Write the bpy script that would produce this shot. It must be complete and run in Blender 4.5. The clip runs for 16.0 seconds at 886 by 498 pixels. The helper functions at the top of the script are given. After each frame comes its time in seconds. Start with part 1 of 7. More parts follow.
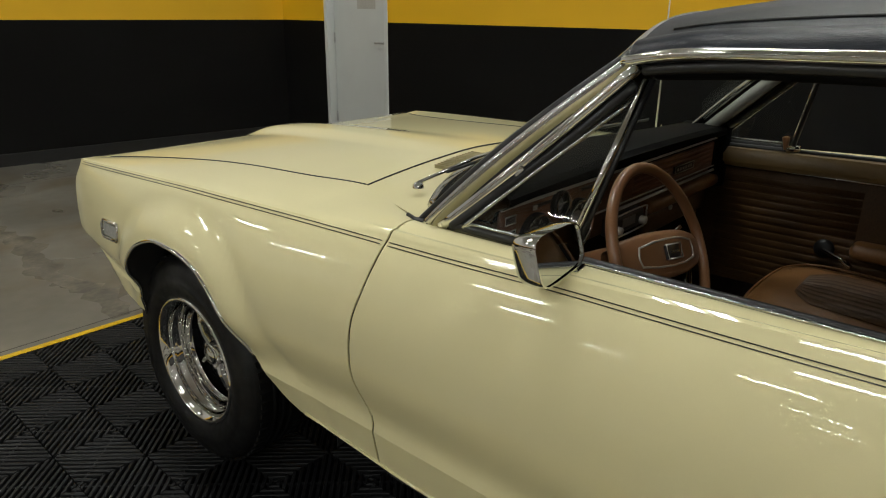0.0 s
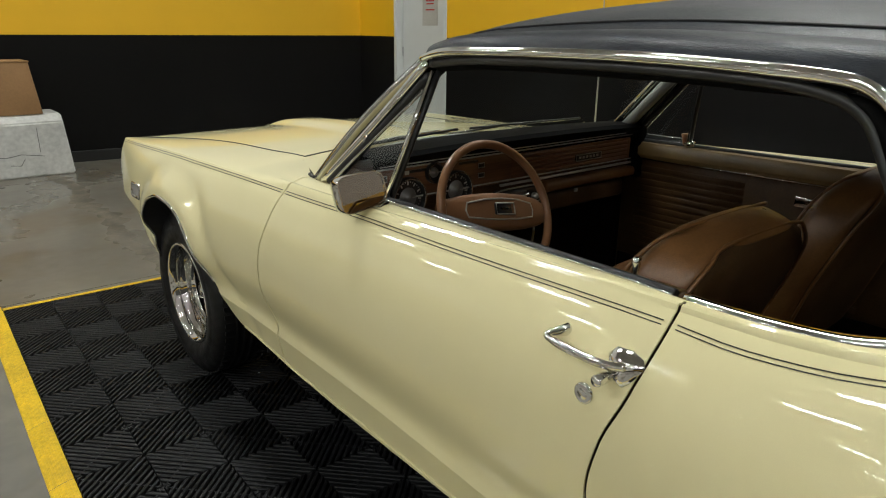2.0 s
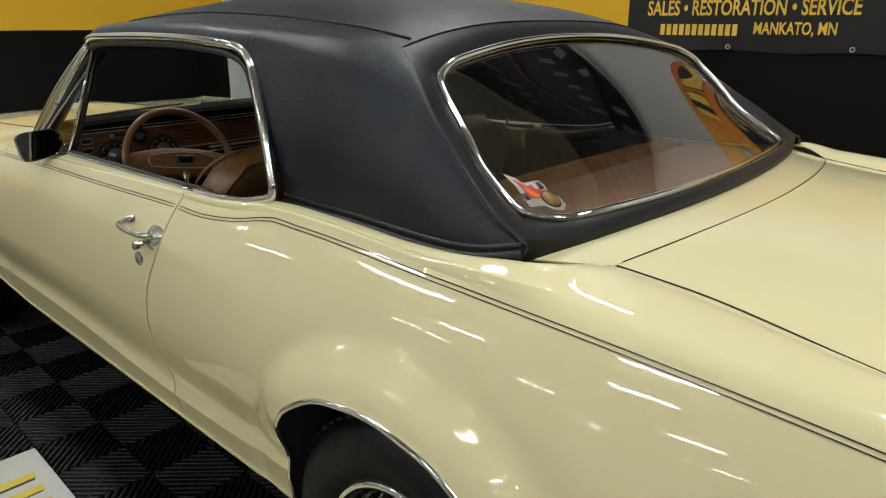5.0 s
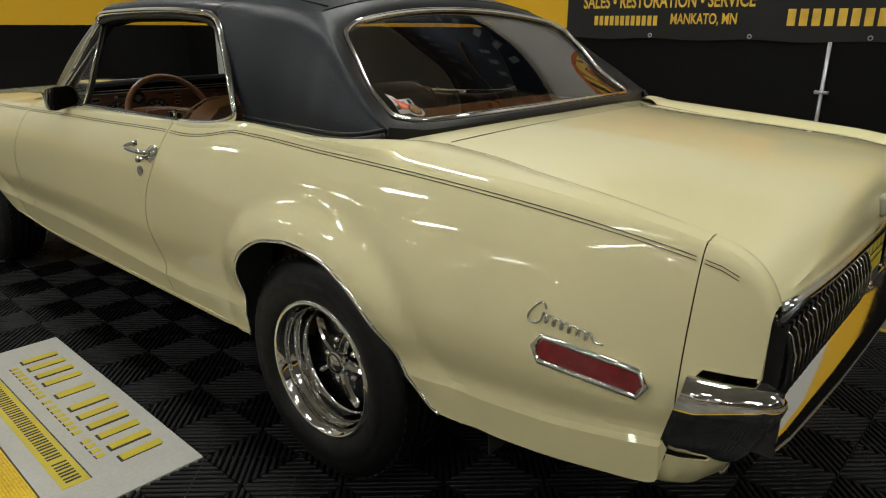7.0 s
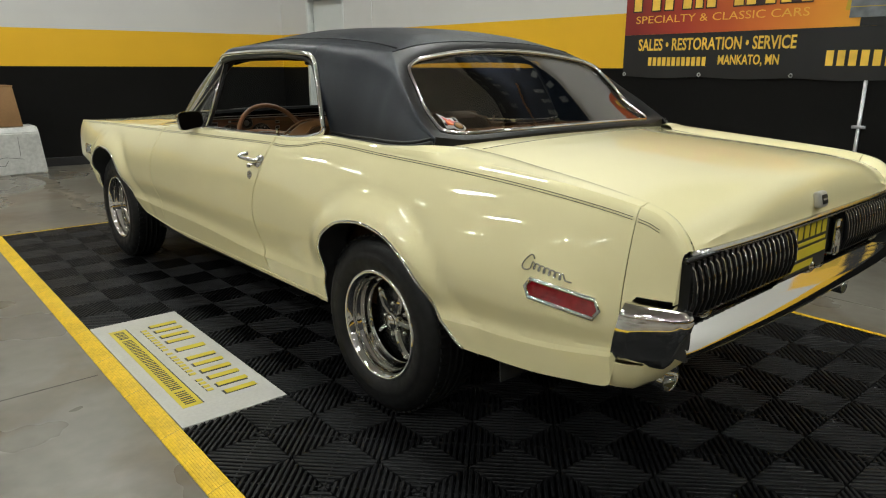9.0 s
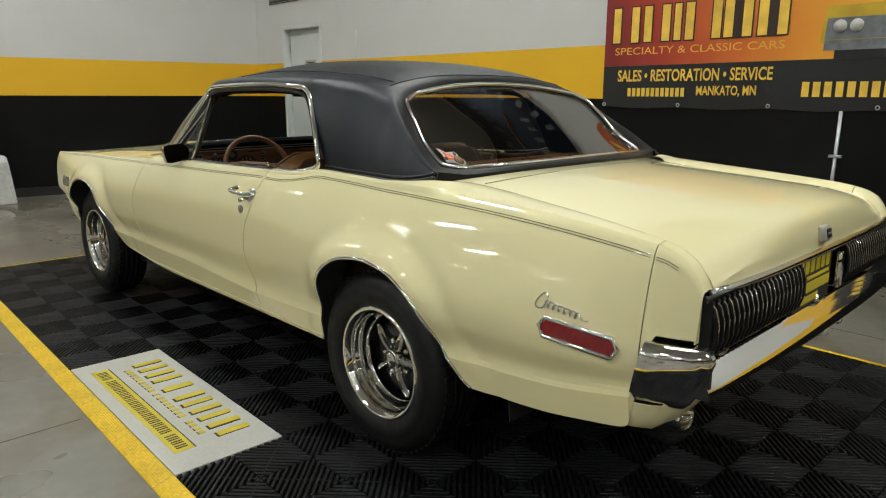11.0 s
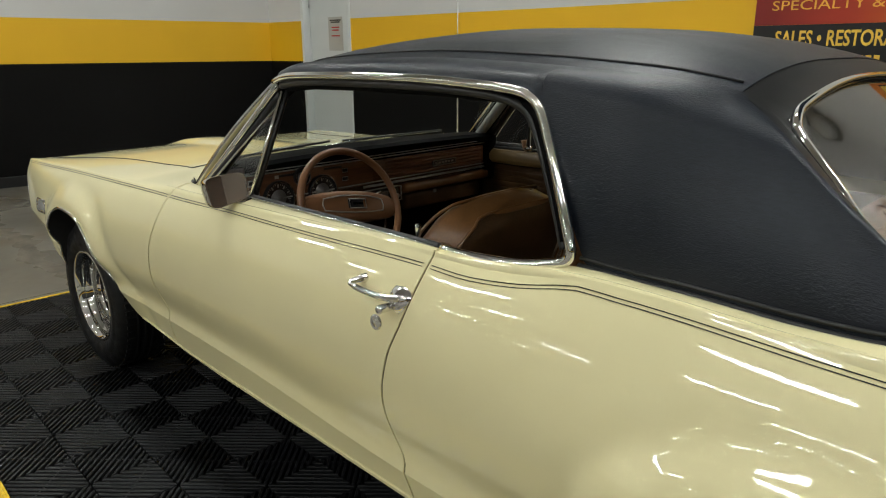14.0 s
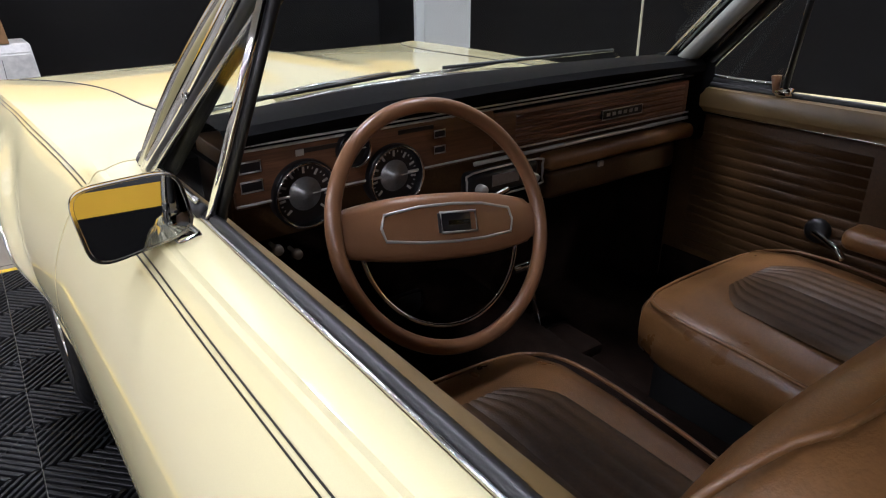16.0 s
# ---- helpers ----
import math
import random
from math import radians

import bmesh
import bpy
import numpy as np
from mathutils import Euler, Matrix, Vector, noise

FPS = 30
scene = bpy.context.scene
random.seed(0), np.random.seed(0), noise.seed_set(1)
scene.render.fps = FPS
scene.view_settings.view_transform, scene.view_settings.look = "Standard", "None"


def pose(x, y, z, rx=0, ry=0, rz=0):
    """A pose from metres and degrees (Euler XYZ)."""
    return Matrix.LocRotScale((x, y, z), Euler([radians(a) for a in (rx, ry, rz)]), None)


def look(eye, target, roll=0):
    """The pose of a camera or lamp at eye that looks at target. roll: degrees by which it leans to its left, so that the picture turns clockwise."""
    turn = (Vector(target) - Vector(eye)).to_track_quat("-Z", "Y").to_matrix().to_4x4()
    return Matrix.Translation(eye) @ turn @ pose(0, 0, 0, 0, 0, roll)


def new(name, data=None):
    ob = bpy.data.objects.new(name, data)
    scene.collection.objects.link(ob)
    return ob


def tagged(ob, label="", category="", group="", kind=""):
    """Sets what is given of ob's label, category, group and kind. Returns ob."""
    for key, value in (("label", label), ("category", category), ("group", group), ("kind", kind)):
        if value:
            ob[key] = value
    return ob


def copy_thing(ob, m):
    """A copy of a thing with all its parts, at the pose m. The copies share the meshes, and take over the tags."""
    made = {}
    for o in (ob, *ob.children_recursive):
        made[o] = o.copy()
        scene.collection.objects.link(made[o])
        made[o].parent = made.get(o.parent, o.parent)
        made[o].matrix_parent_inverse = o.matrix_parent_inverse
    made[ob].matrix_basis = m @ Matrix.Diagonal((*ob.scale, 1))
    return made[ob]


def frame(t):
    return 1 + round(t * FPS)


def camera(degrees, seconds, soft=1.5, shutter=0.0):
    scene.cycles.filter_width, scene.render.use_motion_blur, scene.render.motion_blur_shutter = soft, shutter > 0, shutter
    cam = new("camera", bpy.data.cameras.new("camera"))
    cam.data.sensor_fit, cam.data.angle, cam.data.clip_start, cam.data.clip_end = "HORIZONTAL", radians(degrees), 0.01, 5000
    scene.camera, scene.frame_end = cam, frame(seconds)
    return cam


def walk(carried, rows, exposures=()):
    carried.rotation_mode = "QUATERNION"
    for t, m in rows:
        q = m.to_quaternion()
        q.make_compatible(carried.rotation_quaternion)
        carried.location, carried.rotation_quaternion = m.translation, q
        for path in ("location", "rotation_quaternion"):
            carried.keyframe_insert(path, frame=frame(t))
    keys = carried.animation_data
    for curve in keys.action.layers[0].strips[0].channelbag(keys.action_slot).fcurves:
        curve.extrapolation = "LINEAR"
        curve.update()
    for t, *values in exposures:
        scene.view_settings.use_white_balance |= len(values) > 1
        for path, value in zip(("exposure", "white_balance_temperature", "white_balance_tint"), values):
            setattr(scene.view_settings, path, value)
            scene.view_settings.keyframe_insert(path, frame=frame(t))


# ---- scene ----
cam = camera(65.7, 16.0, soft=1.1)
PATH = [
    (0, (-1.656, 1.054, 1.332), (-0.23, 2.291, 0.673), 0.6),
    (0.5, (-1.652, 0.867, 1.327), (-0.215, 2.105, 0.693), 0.7),
    (1, (-1.695, 0.668, 1.311), (-0.299, 1.959, 0.692), 0.8),
    (1.5, (-1.662, 0.477, 1.324), (-0.37, 1.872, 0.706), 0.6),
    (2, (-1.582, 0.273, 1.324), (-0.368, 1.737, 0.707), 0.6),
    (2.5, (-1.544, 0.196, 1.308), (-0.362, 1.685, 0.686), 0.4),
    (3, (-1.502, 0.102, 1.303), (-0.328, 1.599, 0.686), 0.2),
    (3.5, (-1.492, -0.069, 1.312), (-0.287, 1.403, 0.695), -0.0),
    (4, (-1.518, -0.273, 1.332), (-0.177, 1.074, 0.709), -0.1),
    (4.5, (-1.464, -0.519, 1.332), (-0.071, 0.77, 0.702), -0.1),
    (5, (-1.463, -0.732, 1.319), (-0.051, 0.537, 0.687), 0.1),
    (7.5, (-1.918, -1.492, 1.231), (-0.493, -0.234, 0.609), 0.2),
    (8, (-2.002, -1.605, 1.24), (-0.691, -0.223, 0.631), 0.2),
    (8.5, (-2.061, -1.777, 1.226), (-0.777, -0.349, 0.666), 0.2),
    (9, (-2.116, -1.863, 1.215), (-0.827, -0.422, 0.703), 0.2),
    (11.5, (-2.176, -1.665, 1.26), (-0.804, -0.277, 0.821), -0.0),
    (12, (-2.192, -1.443, 1.31), (-0.814, -0.067, 0.853), -0.1),
    (12.5, (-2.082, -1.168, 1.323), (-0.707, 0.199, 0.834), -0.1),
    (13, (-1.993, -0.852, 1.332), (-0.616, 0.508, 0.826), -0.0),
    (13.5, (-1.889, -0.532, 1.342), (-0.518, 0.826, 0.818), -0.2),
    (14, (-1.674, -0.213, 1.341), (-0.31, 1.139, 0.782), -0.2),
    (14.5, (-1.499, 0.111, 1.301), (-0.16, 1.473, 0.709), 0.4),
    (15, (-1.268, 0.37, 1.282), (0.003, 1.756, 0.599), -0.0),
    (15.5, (-1.019, 0.566, 1.288), (0.132, 2.022, 0.542), -0.0),
    (16, (-0.865, 0.791, 1.24), (0.199, 2.279, 0.43), -0.3),
]
EXPOSURES = [(0, -0.90, 6500, 10), (1.0, -0.72, 6500, 10), (2.0, -0.58, 6350, 10), (4.0, -0.53, 6200, 10), (4.5, -0.53, 6150, 11), (5.0, -0.73, 6250, 12), (7.5, -0.97, 6500, 10), (9.0, -0.50, 6350, 9), (11.5, -0.56, 6300, 9), (13.0, -0.68, 6300, 9), (14.5, -0.56, 6300, 10), (15.2, -0.35, 6000, 12), (16, 0.16, 5700, 24)]
walk(cam, [(t, look(eye, target, roll)) for t, eye, target, roll in PATH], EXPOSURES)

# ---- light ----
# faint fill glow from the world, added without a source in the hall
world = bpy.data.worlds.new("hall_fill")
world.use_nodes = True
world.node_tree.nodes["Background"].inputs[0].default_value = (0.9, 0.95, 1.0, 1)
world.node_tree.nodes["Background"].inputs[1].default_value = 0.006
scene.world = world
LAMP_WATTS = 196
LAMP_COLOUR = (0.972, 0.985, 0.93)
LAMP_Z = 5.25
LAMPS = [(x, y) for x in (-17.3, -13.1, -8.9) for y in (-9.4, -5.2, -1.0, 3.2, 7.4, 11.6)] + [(-5.7, y) for y in (-10.6, -6.4, -2.2, 2.0, 6.2, 10.4)] + [(-0.5, y) for y in (-9.4, -5.2, -1.0, 3.2, 6.4)] + [(2.3, y) for y in (-3.1, 2.2)]


# ---- materials ----
def mat(name, colour, rough=0.5, metal=0.0, coat=0.0, coat_rough=0.05, var=0.0, var_scale=8.0, fine=0.0, fine_scale=200.0,
        bump=0.0, bump_scale=150.0, rough_var=0.0, spec=0.5, stretch=(1, 1, 1), per_object=0.0, sheen=0.0):
    m = bpy.data.materials.new(name)
    m.use_nodes = True
    nt = m.node_tree
    b = nt.nodes["Principled BSDF"]
    b.inputs["Roughness"].default_value = rough
    b.inputs["Metallic"].default_value = metal
    b.inputs["Coat Weight"].default_value = coat
    b.inputs["Coat Roughness"].default_value = coat_rough
    b.inputs["Specular IOR Level"].default_value = spec
    b.inputs["Sheen Weight"].default_value = sheen
    tc = nt.nodes.new("ShaderNodeTexCoord")
    mp = nt.nodes.new("ShaderNodeMapping")
    mp.inputs["Scale"].default_value = stretch
    nt.links.new(tc.outputs["Object"], mp.inputs[0])

    def tex(scale, detail=4.0):
        n = nt.nodes.new("ShaderNodeTexNoise")
        n.inputs["Scale"].default_value = scale
        n.inputs["Detail"].default_value = detail
        nt.links.new(mp.outputs[0], n.inputs["Vector"])
        return n.outputs["Fac"]

    def rng(sock, lo, hi):
        n = nt.nodes.new("ShaderNodeMapRange")
        n.inputs["From Min"].default_value, n.inputs["From Max"].default_value = 0.3, 0.7
        n.inputs["To Min"].default_value, n.inputs["To Max"].default_value = lo, hi
        nt.links.new(sock, n.inputs["Value"])
        return n.outputs["Result"]

    def times(a, c):
        n = nt.nodes.new("ShaderNodeMath")
        n.operation = "MULTIPLY"
        nt.links.new(a, n.inputs[0])
        nt.links.new(c, n.inputs[1])
        return n.outputs[0]

    factor = None
    if var:
        factor = rng(tex(var_scale), 1 - var, 1 + var)
    if fine:
        f2 = rng(tex(fine_scale, 2.0), 1 - fine, 1 + fine)
        factor = times(factor, f2) if factor else f2
    if per_object:
        oi = nt.nodes.new("ShaderNodeObjectInfo")
        n = nt.nodes.new("ShaderNodeMapRange")
        n.inputs["To Min"].default_value, n.inputs["To Max"].default_value = 1 - per_object, 1 + per_object
        nt.links.new(oi.outputs["Random"], n.inputs["Value"])
        factor = times(factor, n.outputs["Result"]) if factor else n.outputs["Result"]
    if factor:
        v = nt.nodes.new("ShaderNodeVectorMath")
        v.operation = "SCALE"
        v.inputs[0].default_value = colour
        nt.links.new(factor, v.inputs["Scale"])
        nt.links.new(v.outputs[0], b.inputs["Base Color"])
    else:
        b.inputs["Base Color"].default_value = (*colour, 1)
    if rough_var:
        nt.links.new(rng(tex(var_scale * 1.7), rough - rough_var, rough + rough_var), b.inputs["Roughness"])
    if bump:
        bn = nt.nodes.new("ShaderNodeBump")
        bn.inputs["Strength"].default_value = bump
        bn.inputs["Distance"].default_value = 0.002
        nt.links.new(tex(bump_scale), bn.inputs["Height"])
        nt.links.new(bn.outputs[0], b.inputs["Normal"])
    return m


def glass(name, tint, rough=0.0, base=0.04, gain=0.55):
    """A thin pane: clear transmission with a mirror coat over it."""
    m = bpy.data.materials.new(name)
    m.use_nodes = True
    nt = m.node_tree
    nt.nodes.remove(nt.nodes["Principled BSDF"])
    out = nt.nodes["Material Output"]
    tr = nt.nodes.new("ShaderNodeBsdfTransparent")
    tr.inputs[0].default_value = (*tint, 1)
    gl = nt.nodes.new("ShaderNodeBsdfGlossy")
    gl.inputs["Roughness"].default_value = rough
    lw = nt.nodes.new("ShaderNodeLayerWeight")
    lw.inputs[0].default_value = 0.5
    pw = nt.nodes.new("ShaderNodeMath")
    pw.operation, pw.inputs[1].default_value = "POWER", 4.0
    nt.links.new(lw.outputs["Facing"], pw.inputs[0])
    fr = nt.nodes.new("ShaderNodeMath")
    fr.operation, fr.inputs[1].default_value, fr.inputs[2].default_value = "MULTIPLY_ADD", gain, base
    nt.links.new(pw.outputs[0], fr.inputs[0])
    mx = nt.nodes.new("ShaderNodeMixShader")
    nt.links.new(fr.outputs[0], mx.inputs[0])
    nt.links.new(tr.outputs[0], mx.inputs[1])
    nt.links.new(gl.outputs[0], mx.inputs[2])
    nt.links.new(mx.outputs[0], out.inputs[0])
    return m


PAINT = mat("cream_paint", (0.750, 0.682, 0.392), 0.45, coat=1.0, coat_rough=0.010, var=0.015, var_scale=3, fine=0.02, fine_scale=900, bump=0.006, bump_scale=25, spec=0.12)
VINYL = mat("black_vinyl", (0.0066, 0.0090, 0.0150), 0.36, var=0.12, var_scale=6, fine=0.18, fine_scale=160, bump=0.42, bump_scale=420, rough_var=0.04, stretch=(1, 0.30, 1.3), spec=0.32)
BORDER = mat("smooth_black_vinyl", (0.0075, 0.0072, 0.0070), 0.42, var=0.15, var_scale=12, bump=0.15, bump_scale=300, spec=0.3)
# cream pillar paint with its shading put into a darker olive colour
SHADED_PILLAR = mat("shaded_cream_pillar", (0.30, 0.265, 0.12), 0.3, coat=0.6, var=0.05, var_scale=20)
CHROME = mat("chrome", (0.78, 0.78, 0.76), 0.06, metal=1.0, rough_var=0.02, var_scale=20)
DULL_CHROME = mat("worn_chrome", (0.55, 0.55, 0.53), 0.18, metal=1.0, rough_var=0.08, var_scale=40)
BLACK_TRIM = mat("black_rubber_trim", (0.010, 0.010, 0.010), 0.42, var=0.2, var_scale=30, bump=0.1)
TYRE = mat("tyre_rubber", (0.005, 0.005, 0.005), 0.55, spec=0.3, var=0.25, var_scale=18, bump=0.3, bump_scale=260, rough_var=0.1)
BLACK_PAINT = mat("black_wheel_paint", (0.008, 0.008, 0.008), 0.25, var=0.1, var_scale=30)
UNDER = mat("underbody_black", (0.010, 0.010, 0.010), 0.8, var=0.3, var_scale=12)
STRIPE = mat("pinstripe_black", (0.012, 0.011, 0.008), 0.3)
LEATHER = mat("saddle_leather", (0.172, 0.080, 0.026), 0.34, var=0.18, var_scale=7, fine=0.10, fine_scale=180, bump=0.22, bump_scale=420, rough_var=0.08)
LEATHER_DARK = mat("brown_leather_insert", (0.066, 0.034, 0.0125), 0.46, spec=0.3, var=0.22, var_scale=9, fine=0.15, fine_scale=160, bump=0.3, bump_scale=300)
BROWN_PLASTIC = mat("brown_plastic", (0.225, 0.108, 0.050), 0.28, var=0.06, var_scale=20, bump=0.08, bump_scale=300)
GREY_TRIM = mat("grey_pillar_paint", (0.30, 0.31, 0.28), 0.4, var=0.05, var_scale=14)
TAN_TRIM = mat("tan_garnish_paint", (0.20, 0.13, 0.048), 0.35, var=0.08, var_scale=14)
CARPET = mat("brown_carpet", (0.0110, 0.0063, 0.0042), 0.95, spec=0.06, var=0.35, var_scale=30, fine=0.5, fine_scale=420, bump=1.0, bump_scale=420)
PAD = mat("black_dash_pad", (0.0035, 0.0035, 0.0035), 0.75, spec=0.05, var=0.15, var_scale=20, bump=0.25, bump_scale=400)
WOOD = mat("walnut_dash_veneer", (0.145, 0.066, 0.032), 0.32, var=0.30, var_scale=9, fine=0.18, fine_scale=40, stretch=(0.6, 6, 14))
GAUGE = mat("gauge_face", (0.012, 0.012, 0.013), 0.3, var=0.1)
GAUGE_DISC = mat("brushed_gauge_disc", (0.26, 0.26, 0.25), 0.34, metal=0.6, fine=0.1)
# chrome trim with bright reflections put into a pale half-metal colour
LIT_CHROME = mat("lit_chrome_trim", (0.55, 0.54, 0.50), 0.28, metal=0.55, var=0.08, var_scale=40)
RED_LENS = mat("red_lens", (0.20, 0.004, 0.008), 0.12, coat=1.0, var=0.2, var_scale=60)
AMBER_LENS = mat("clear_lens", (0.42, 0.42, 0.40), 0.15, coat=1.0, var=0.15, var_scale=80)
MIRROR = mat("mirror_glass", (0.62, 0.64, 0.66), 0.01, metal=1.0)
WHITE_WALL = mat("white_wall_paint", (0.61, 0.60, 0.58), 0.6, var=0.03, var_scale=1.3, bump=0.08, bump_scale=60)
YELLOW_WALL = mat("yellow_wall_paint", (0.80, 0.455, 0.007), 0.5, var=0.03, var_scale=1.5, bump=0.08, bump_scale=60)
MIRROR_DARK = mat("mirror_dark_wall", (0.03, 0.03, 0.031), 0.6, var=0.1, var_scale=1.2, bump=0.08, bump_scale=60)
BLACK_WALL = mat("black_wall_paint", (0.0042, 0.0039, 0.0036), 0.66, spec=0.12, var=0.15, var_scale=1.2, fine=0.1, fine_scale=30, bump=0.1, bump_scale=60)
DOOR_WHITE = mat("white_door_paint", (0.62, 0.64, 0.62), 0.45, var=0.03, var_scale=3)
CEIL = mat("ceiling_grey", (0.45, 0.44, 0.42), 0.8, var=0.06, var_scale=0.8)
STEEL = mat("galvanised_steel", (0.5, 0.5, 0.5), 0.35, metal=0.7, var=0.1, var_scale=30)
MAT_BLACK = mat("black_floor_tile", (0.0074, 0.0076, 0.0083), 0.47, spec=0.22, var=0.40, var_scale=5, fine=0.30, fine_scale=60, rough_var=0.12, per_object=0.24)
MAT_YELLOW = mat("yellow_edge_tile", (0.66, 0.44, 0.008), 0.5, var=0.12, var_scale=7, fine=0.15, fine_scale=70, per_object=0.06)
SIGN_WHITE = mat("white_floor_sign", (0.47, 0.46, 0.42), 0.45, var=0.05, var_scale=6, fine=0.05, fine_scale=80)
SIGN_YELLOW = mat("sign_yellow", (0.58, 0.47, 0.02), 0.45, var=0.06)
SIGN_BLACK = mat("sign_black", (0.02, 0.02, 0.018), 0.45)
WINDOW = glass("clear_glass", (0.97, 0.985, 0.975), base=0.03, gain=0.22)
BACK_GLASS = glass("tinted_back_glass", (0.82, 0.78, 0.73), base=0.15)


def concrete():
    """Power-trowelled grey concrete with brownish blotches."""
    m = mat("polished_concrete", (0.150, 0.139, 0.114), 0.30, var=0.24, var_scale=0.7, fine=0.10, fine_scale=14, bump=0.03, bump_scale=40, rough_var=0.10)
    nt = m.node_tree
    b = nt.nodes["Principled BSDF"]
    base = b.inputs["Base Color"].links[0].from_socket
    tc = nt.nodes.new("ShaderNodeTexCoord")
    n1 = nt.nodes.new("ShaderNodeTexNoise")
    n1.inputs["Scale"].default_value, n1.inputs["Detail"].default_value, n1.inputs["Distortion"].default_value = 1.7, 8.0, 0.8
    nt.links.new(tc.outputs["Object"], n1.inputs["Vector"])
    mr = nt.nodes.new("ShaderNodeMapRange")
    mr.inputs["From Min"].default_value, mr.inputs["From Max"].default_value = 0.50, 0.64
    mr.inputs["To Max"].default_value = 0.75
    nt.links.new(n1.outputs["Fac"], mr.inputs["Value"])
    mx = nt.nodes.new("ShaderNodeMix")
    mx.data_type = "RGBA"
    mx.blend_type = "MULTIPLY"
    nt.links.new(mr.outputs[0], mx.inputs["Factor"])
    nt.links.new(base, mx.inputs[6])
    mx.inputs[7].default_value = (0.72, 0.60, 0.44, 1)
    nt.links.new(mx.outputs[2], b.inputs["Base Color"])
    return m


CONCRETE = concrete()


# ---- building helpers ----
XC = 0.04
INSIDE = Vector((XC, 1.1, 0.62))


def finish(name, bm, material, angle=32):
    for f in bm.faces:
        f.smooth = True
    lim = radians(angle)
    for e in bm.edges:
        if len(e.link_faces) == 2 and e.calc_face_angle(0) > lim:
            e.smooth = False
    me = bpy.data.meshes.new(name)
    bm.to_mesh(me)
    bm.free()
    me.materials.append(material)
    return new(name, me)


def part(name, bm, material, parent=None, label="", angle=32):
    ob = finish(name, bm, material, angle)
    if parent is not None:
        ob.parent = parent
    if label:
        ob["label"] = label
    return ob


def thing(name, label, category, group="", kind=""):
    return tagged(new(name), label, category, group, kind)


def box(bm, x0, x1, y0, y1, z0, z1, bev=0.0, seg=2, m=None):
    r = bmesh.ops.create_cube(bm, size=1.0)
    vs = r["verts"]
    for v in vs:
        v.co = Vector((x0 + (v.co.x + 0.5) * (x1 - x0), y0 + (v.co.y + 0.5) * (y1 - y0), z0 + (v.co.z + 0.5) * (z1 - z0)))
    es = {e for v in vs for e in v.link_edges}
    if bev:
        g = bmesh.ops.bevel(bm, geom=list(es), offset=bev, segments=seg, affect="EDGES", profile=0.5)
        vs = list({v for f in g["faces"] for v in f.verts} | {v for v in vs if v.is_valid})
    if m is not None:
        for v in vs:
            v.co = m @ v.co
    return bm


def boxed(*a, **k):
    return box(bmesh.new(), *a, **k)


def ip(tab, x):
    """A smooth curve through the (x, value) pairs of a table."""
    if x <= tab[0][0]:
        return tab[0][1]
    if x >= tab[-1][0]:
        return tab[-1][1]
    n = len(tab)
    k = 0
    while tab[k + 1][0] < x:
        k += 1

    def slope(i):
        if i == 0:
            return (tab[1][1] - tab[0][1]) / (tab[1][0] - tab[0][0])
        if i == n - 1:
            return (tab[-1][1] - tab[-2][1]) / (tab[-1][0] - tab[-2][0])
        a = (tab[i][1] - tab[i - 1][1]) / (tab[i][0] - tab[i - 1][0])
        b = (tab[i + 1][1] - tab[i][1]) / (tab[i + 1][0] - tab[i][0])
        return 0 if a * b <= 0 else 2 * a * b / (a + b)

    (xa, va), (xb, vb) = tab[k], tab[k + 1]
    d = xb - xa
    t = (x - xa) / d
    ma, mb = slope(k) * d, slope(k + 1) * d
    return (2 * t**3 - 3 * t * t + 1) * va + (t**3 - 2 * t * t + t) * ma + (3 * t * t - 2 * t**3) * vb + (t**3 - t * t) * mb


def sheet(rows, thick=0.0, flip=False, close=False, ref=None):
    """A bmesh over a grid of places; with a thickness, grown inwards, it becomes a closed shell."""
    bm = bmesh.new()
    vs = [[bm.verts.new(p) for p in row] for row in rows]
    nr, nc = len(vs), len(vs[0])
    for i in range(nr - 1):
        for j in range(nc if close else nc - 1):
            q = [vs[i][j], vs[i + 1][j], vs[i + 1][(j + 1) % nc], vs[i][(j + 1) % nc]]
            if flip:
                q.reverse()
            try:
                bm.faces.new(q)
            except ValueError:
                pass
    bmesh.ops.remove_doubles(bm, verts=bm.verts, dist=0.0004)
    bmesh.ops.dissolve_degenerate(bm, edges=bm.edges, dist=0.0003)
    if thick:
        bm.normal_update()
        turn = sum(f.normal.dot(f.calc_center_median() - (ref or INSIDE)) * f.calc_area() for f in bm.faces)
        if turn < 0:
            bmesh.ops.reverse_faces(bm, faces=bm.faces)
        bmesh.ops.solidify(bm, geom=bm.faces[:], thickness=thick)
        bmesh.ops.recalc_face_normals(bm, faces=bm.faces)
    return bm


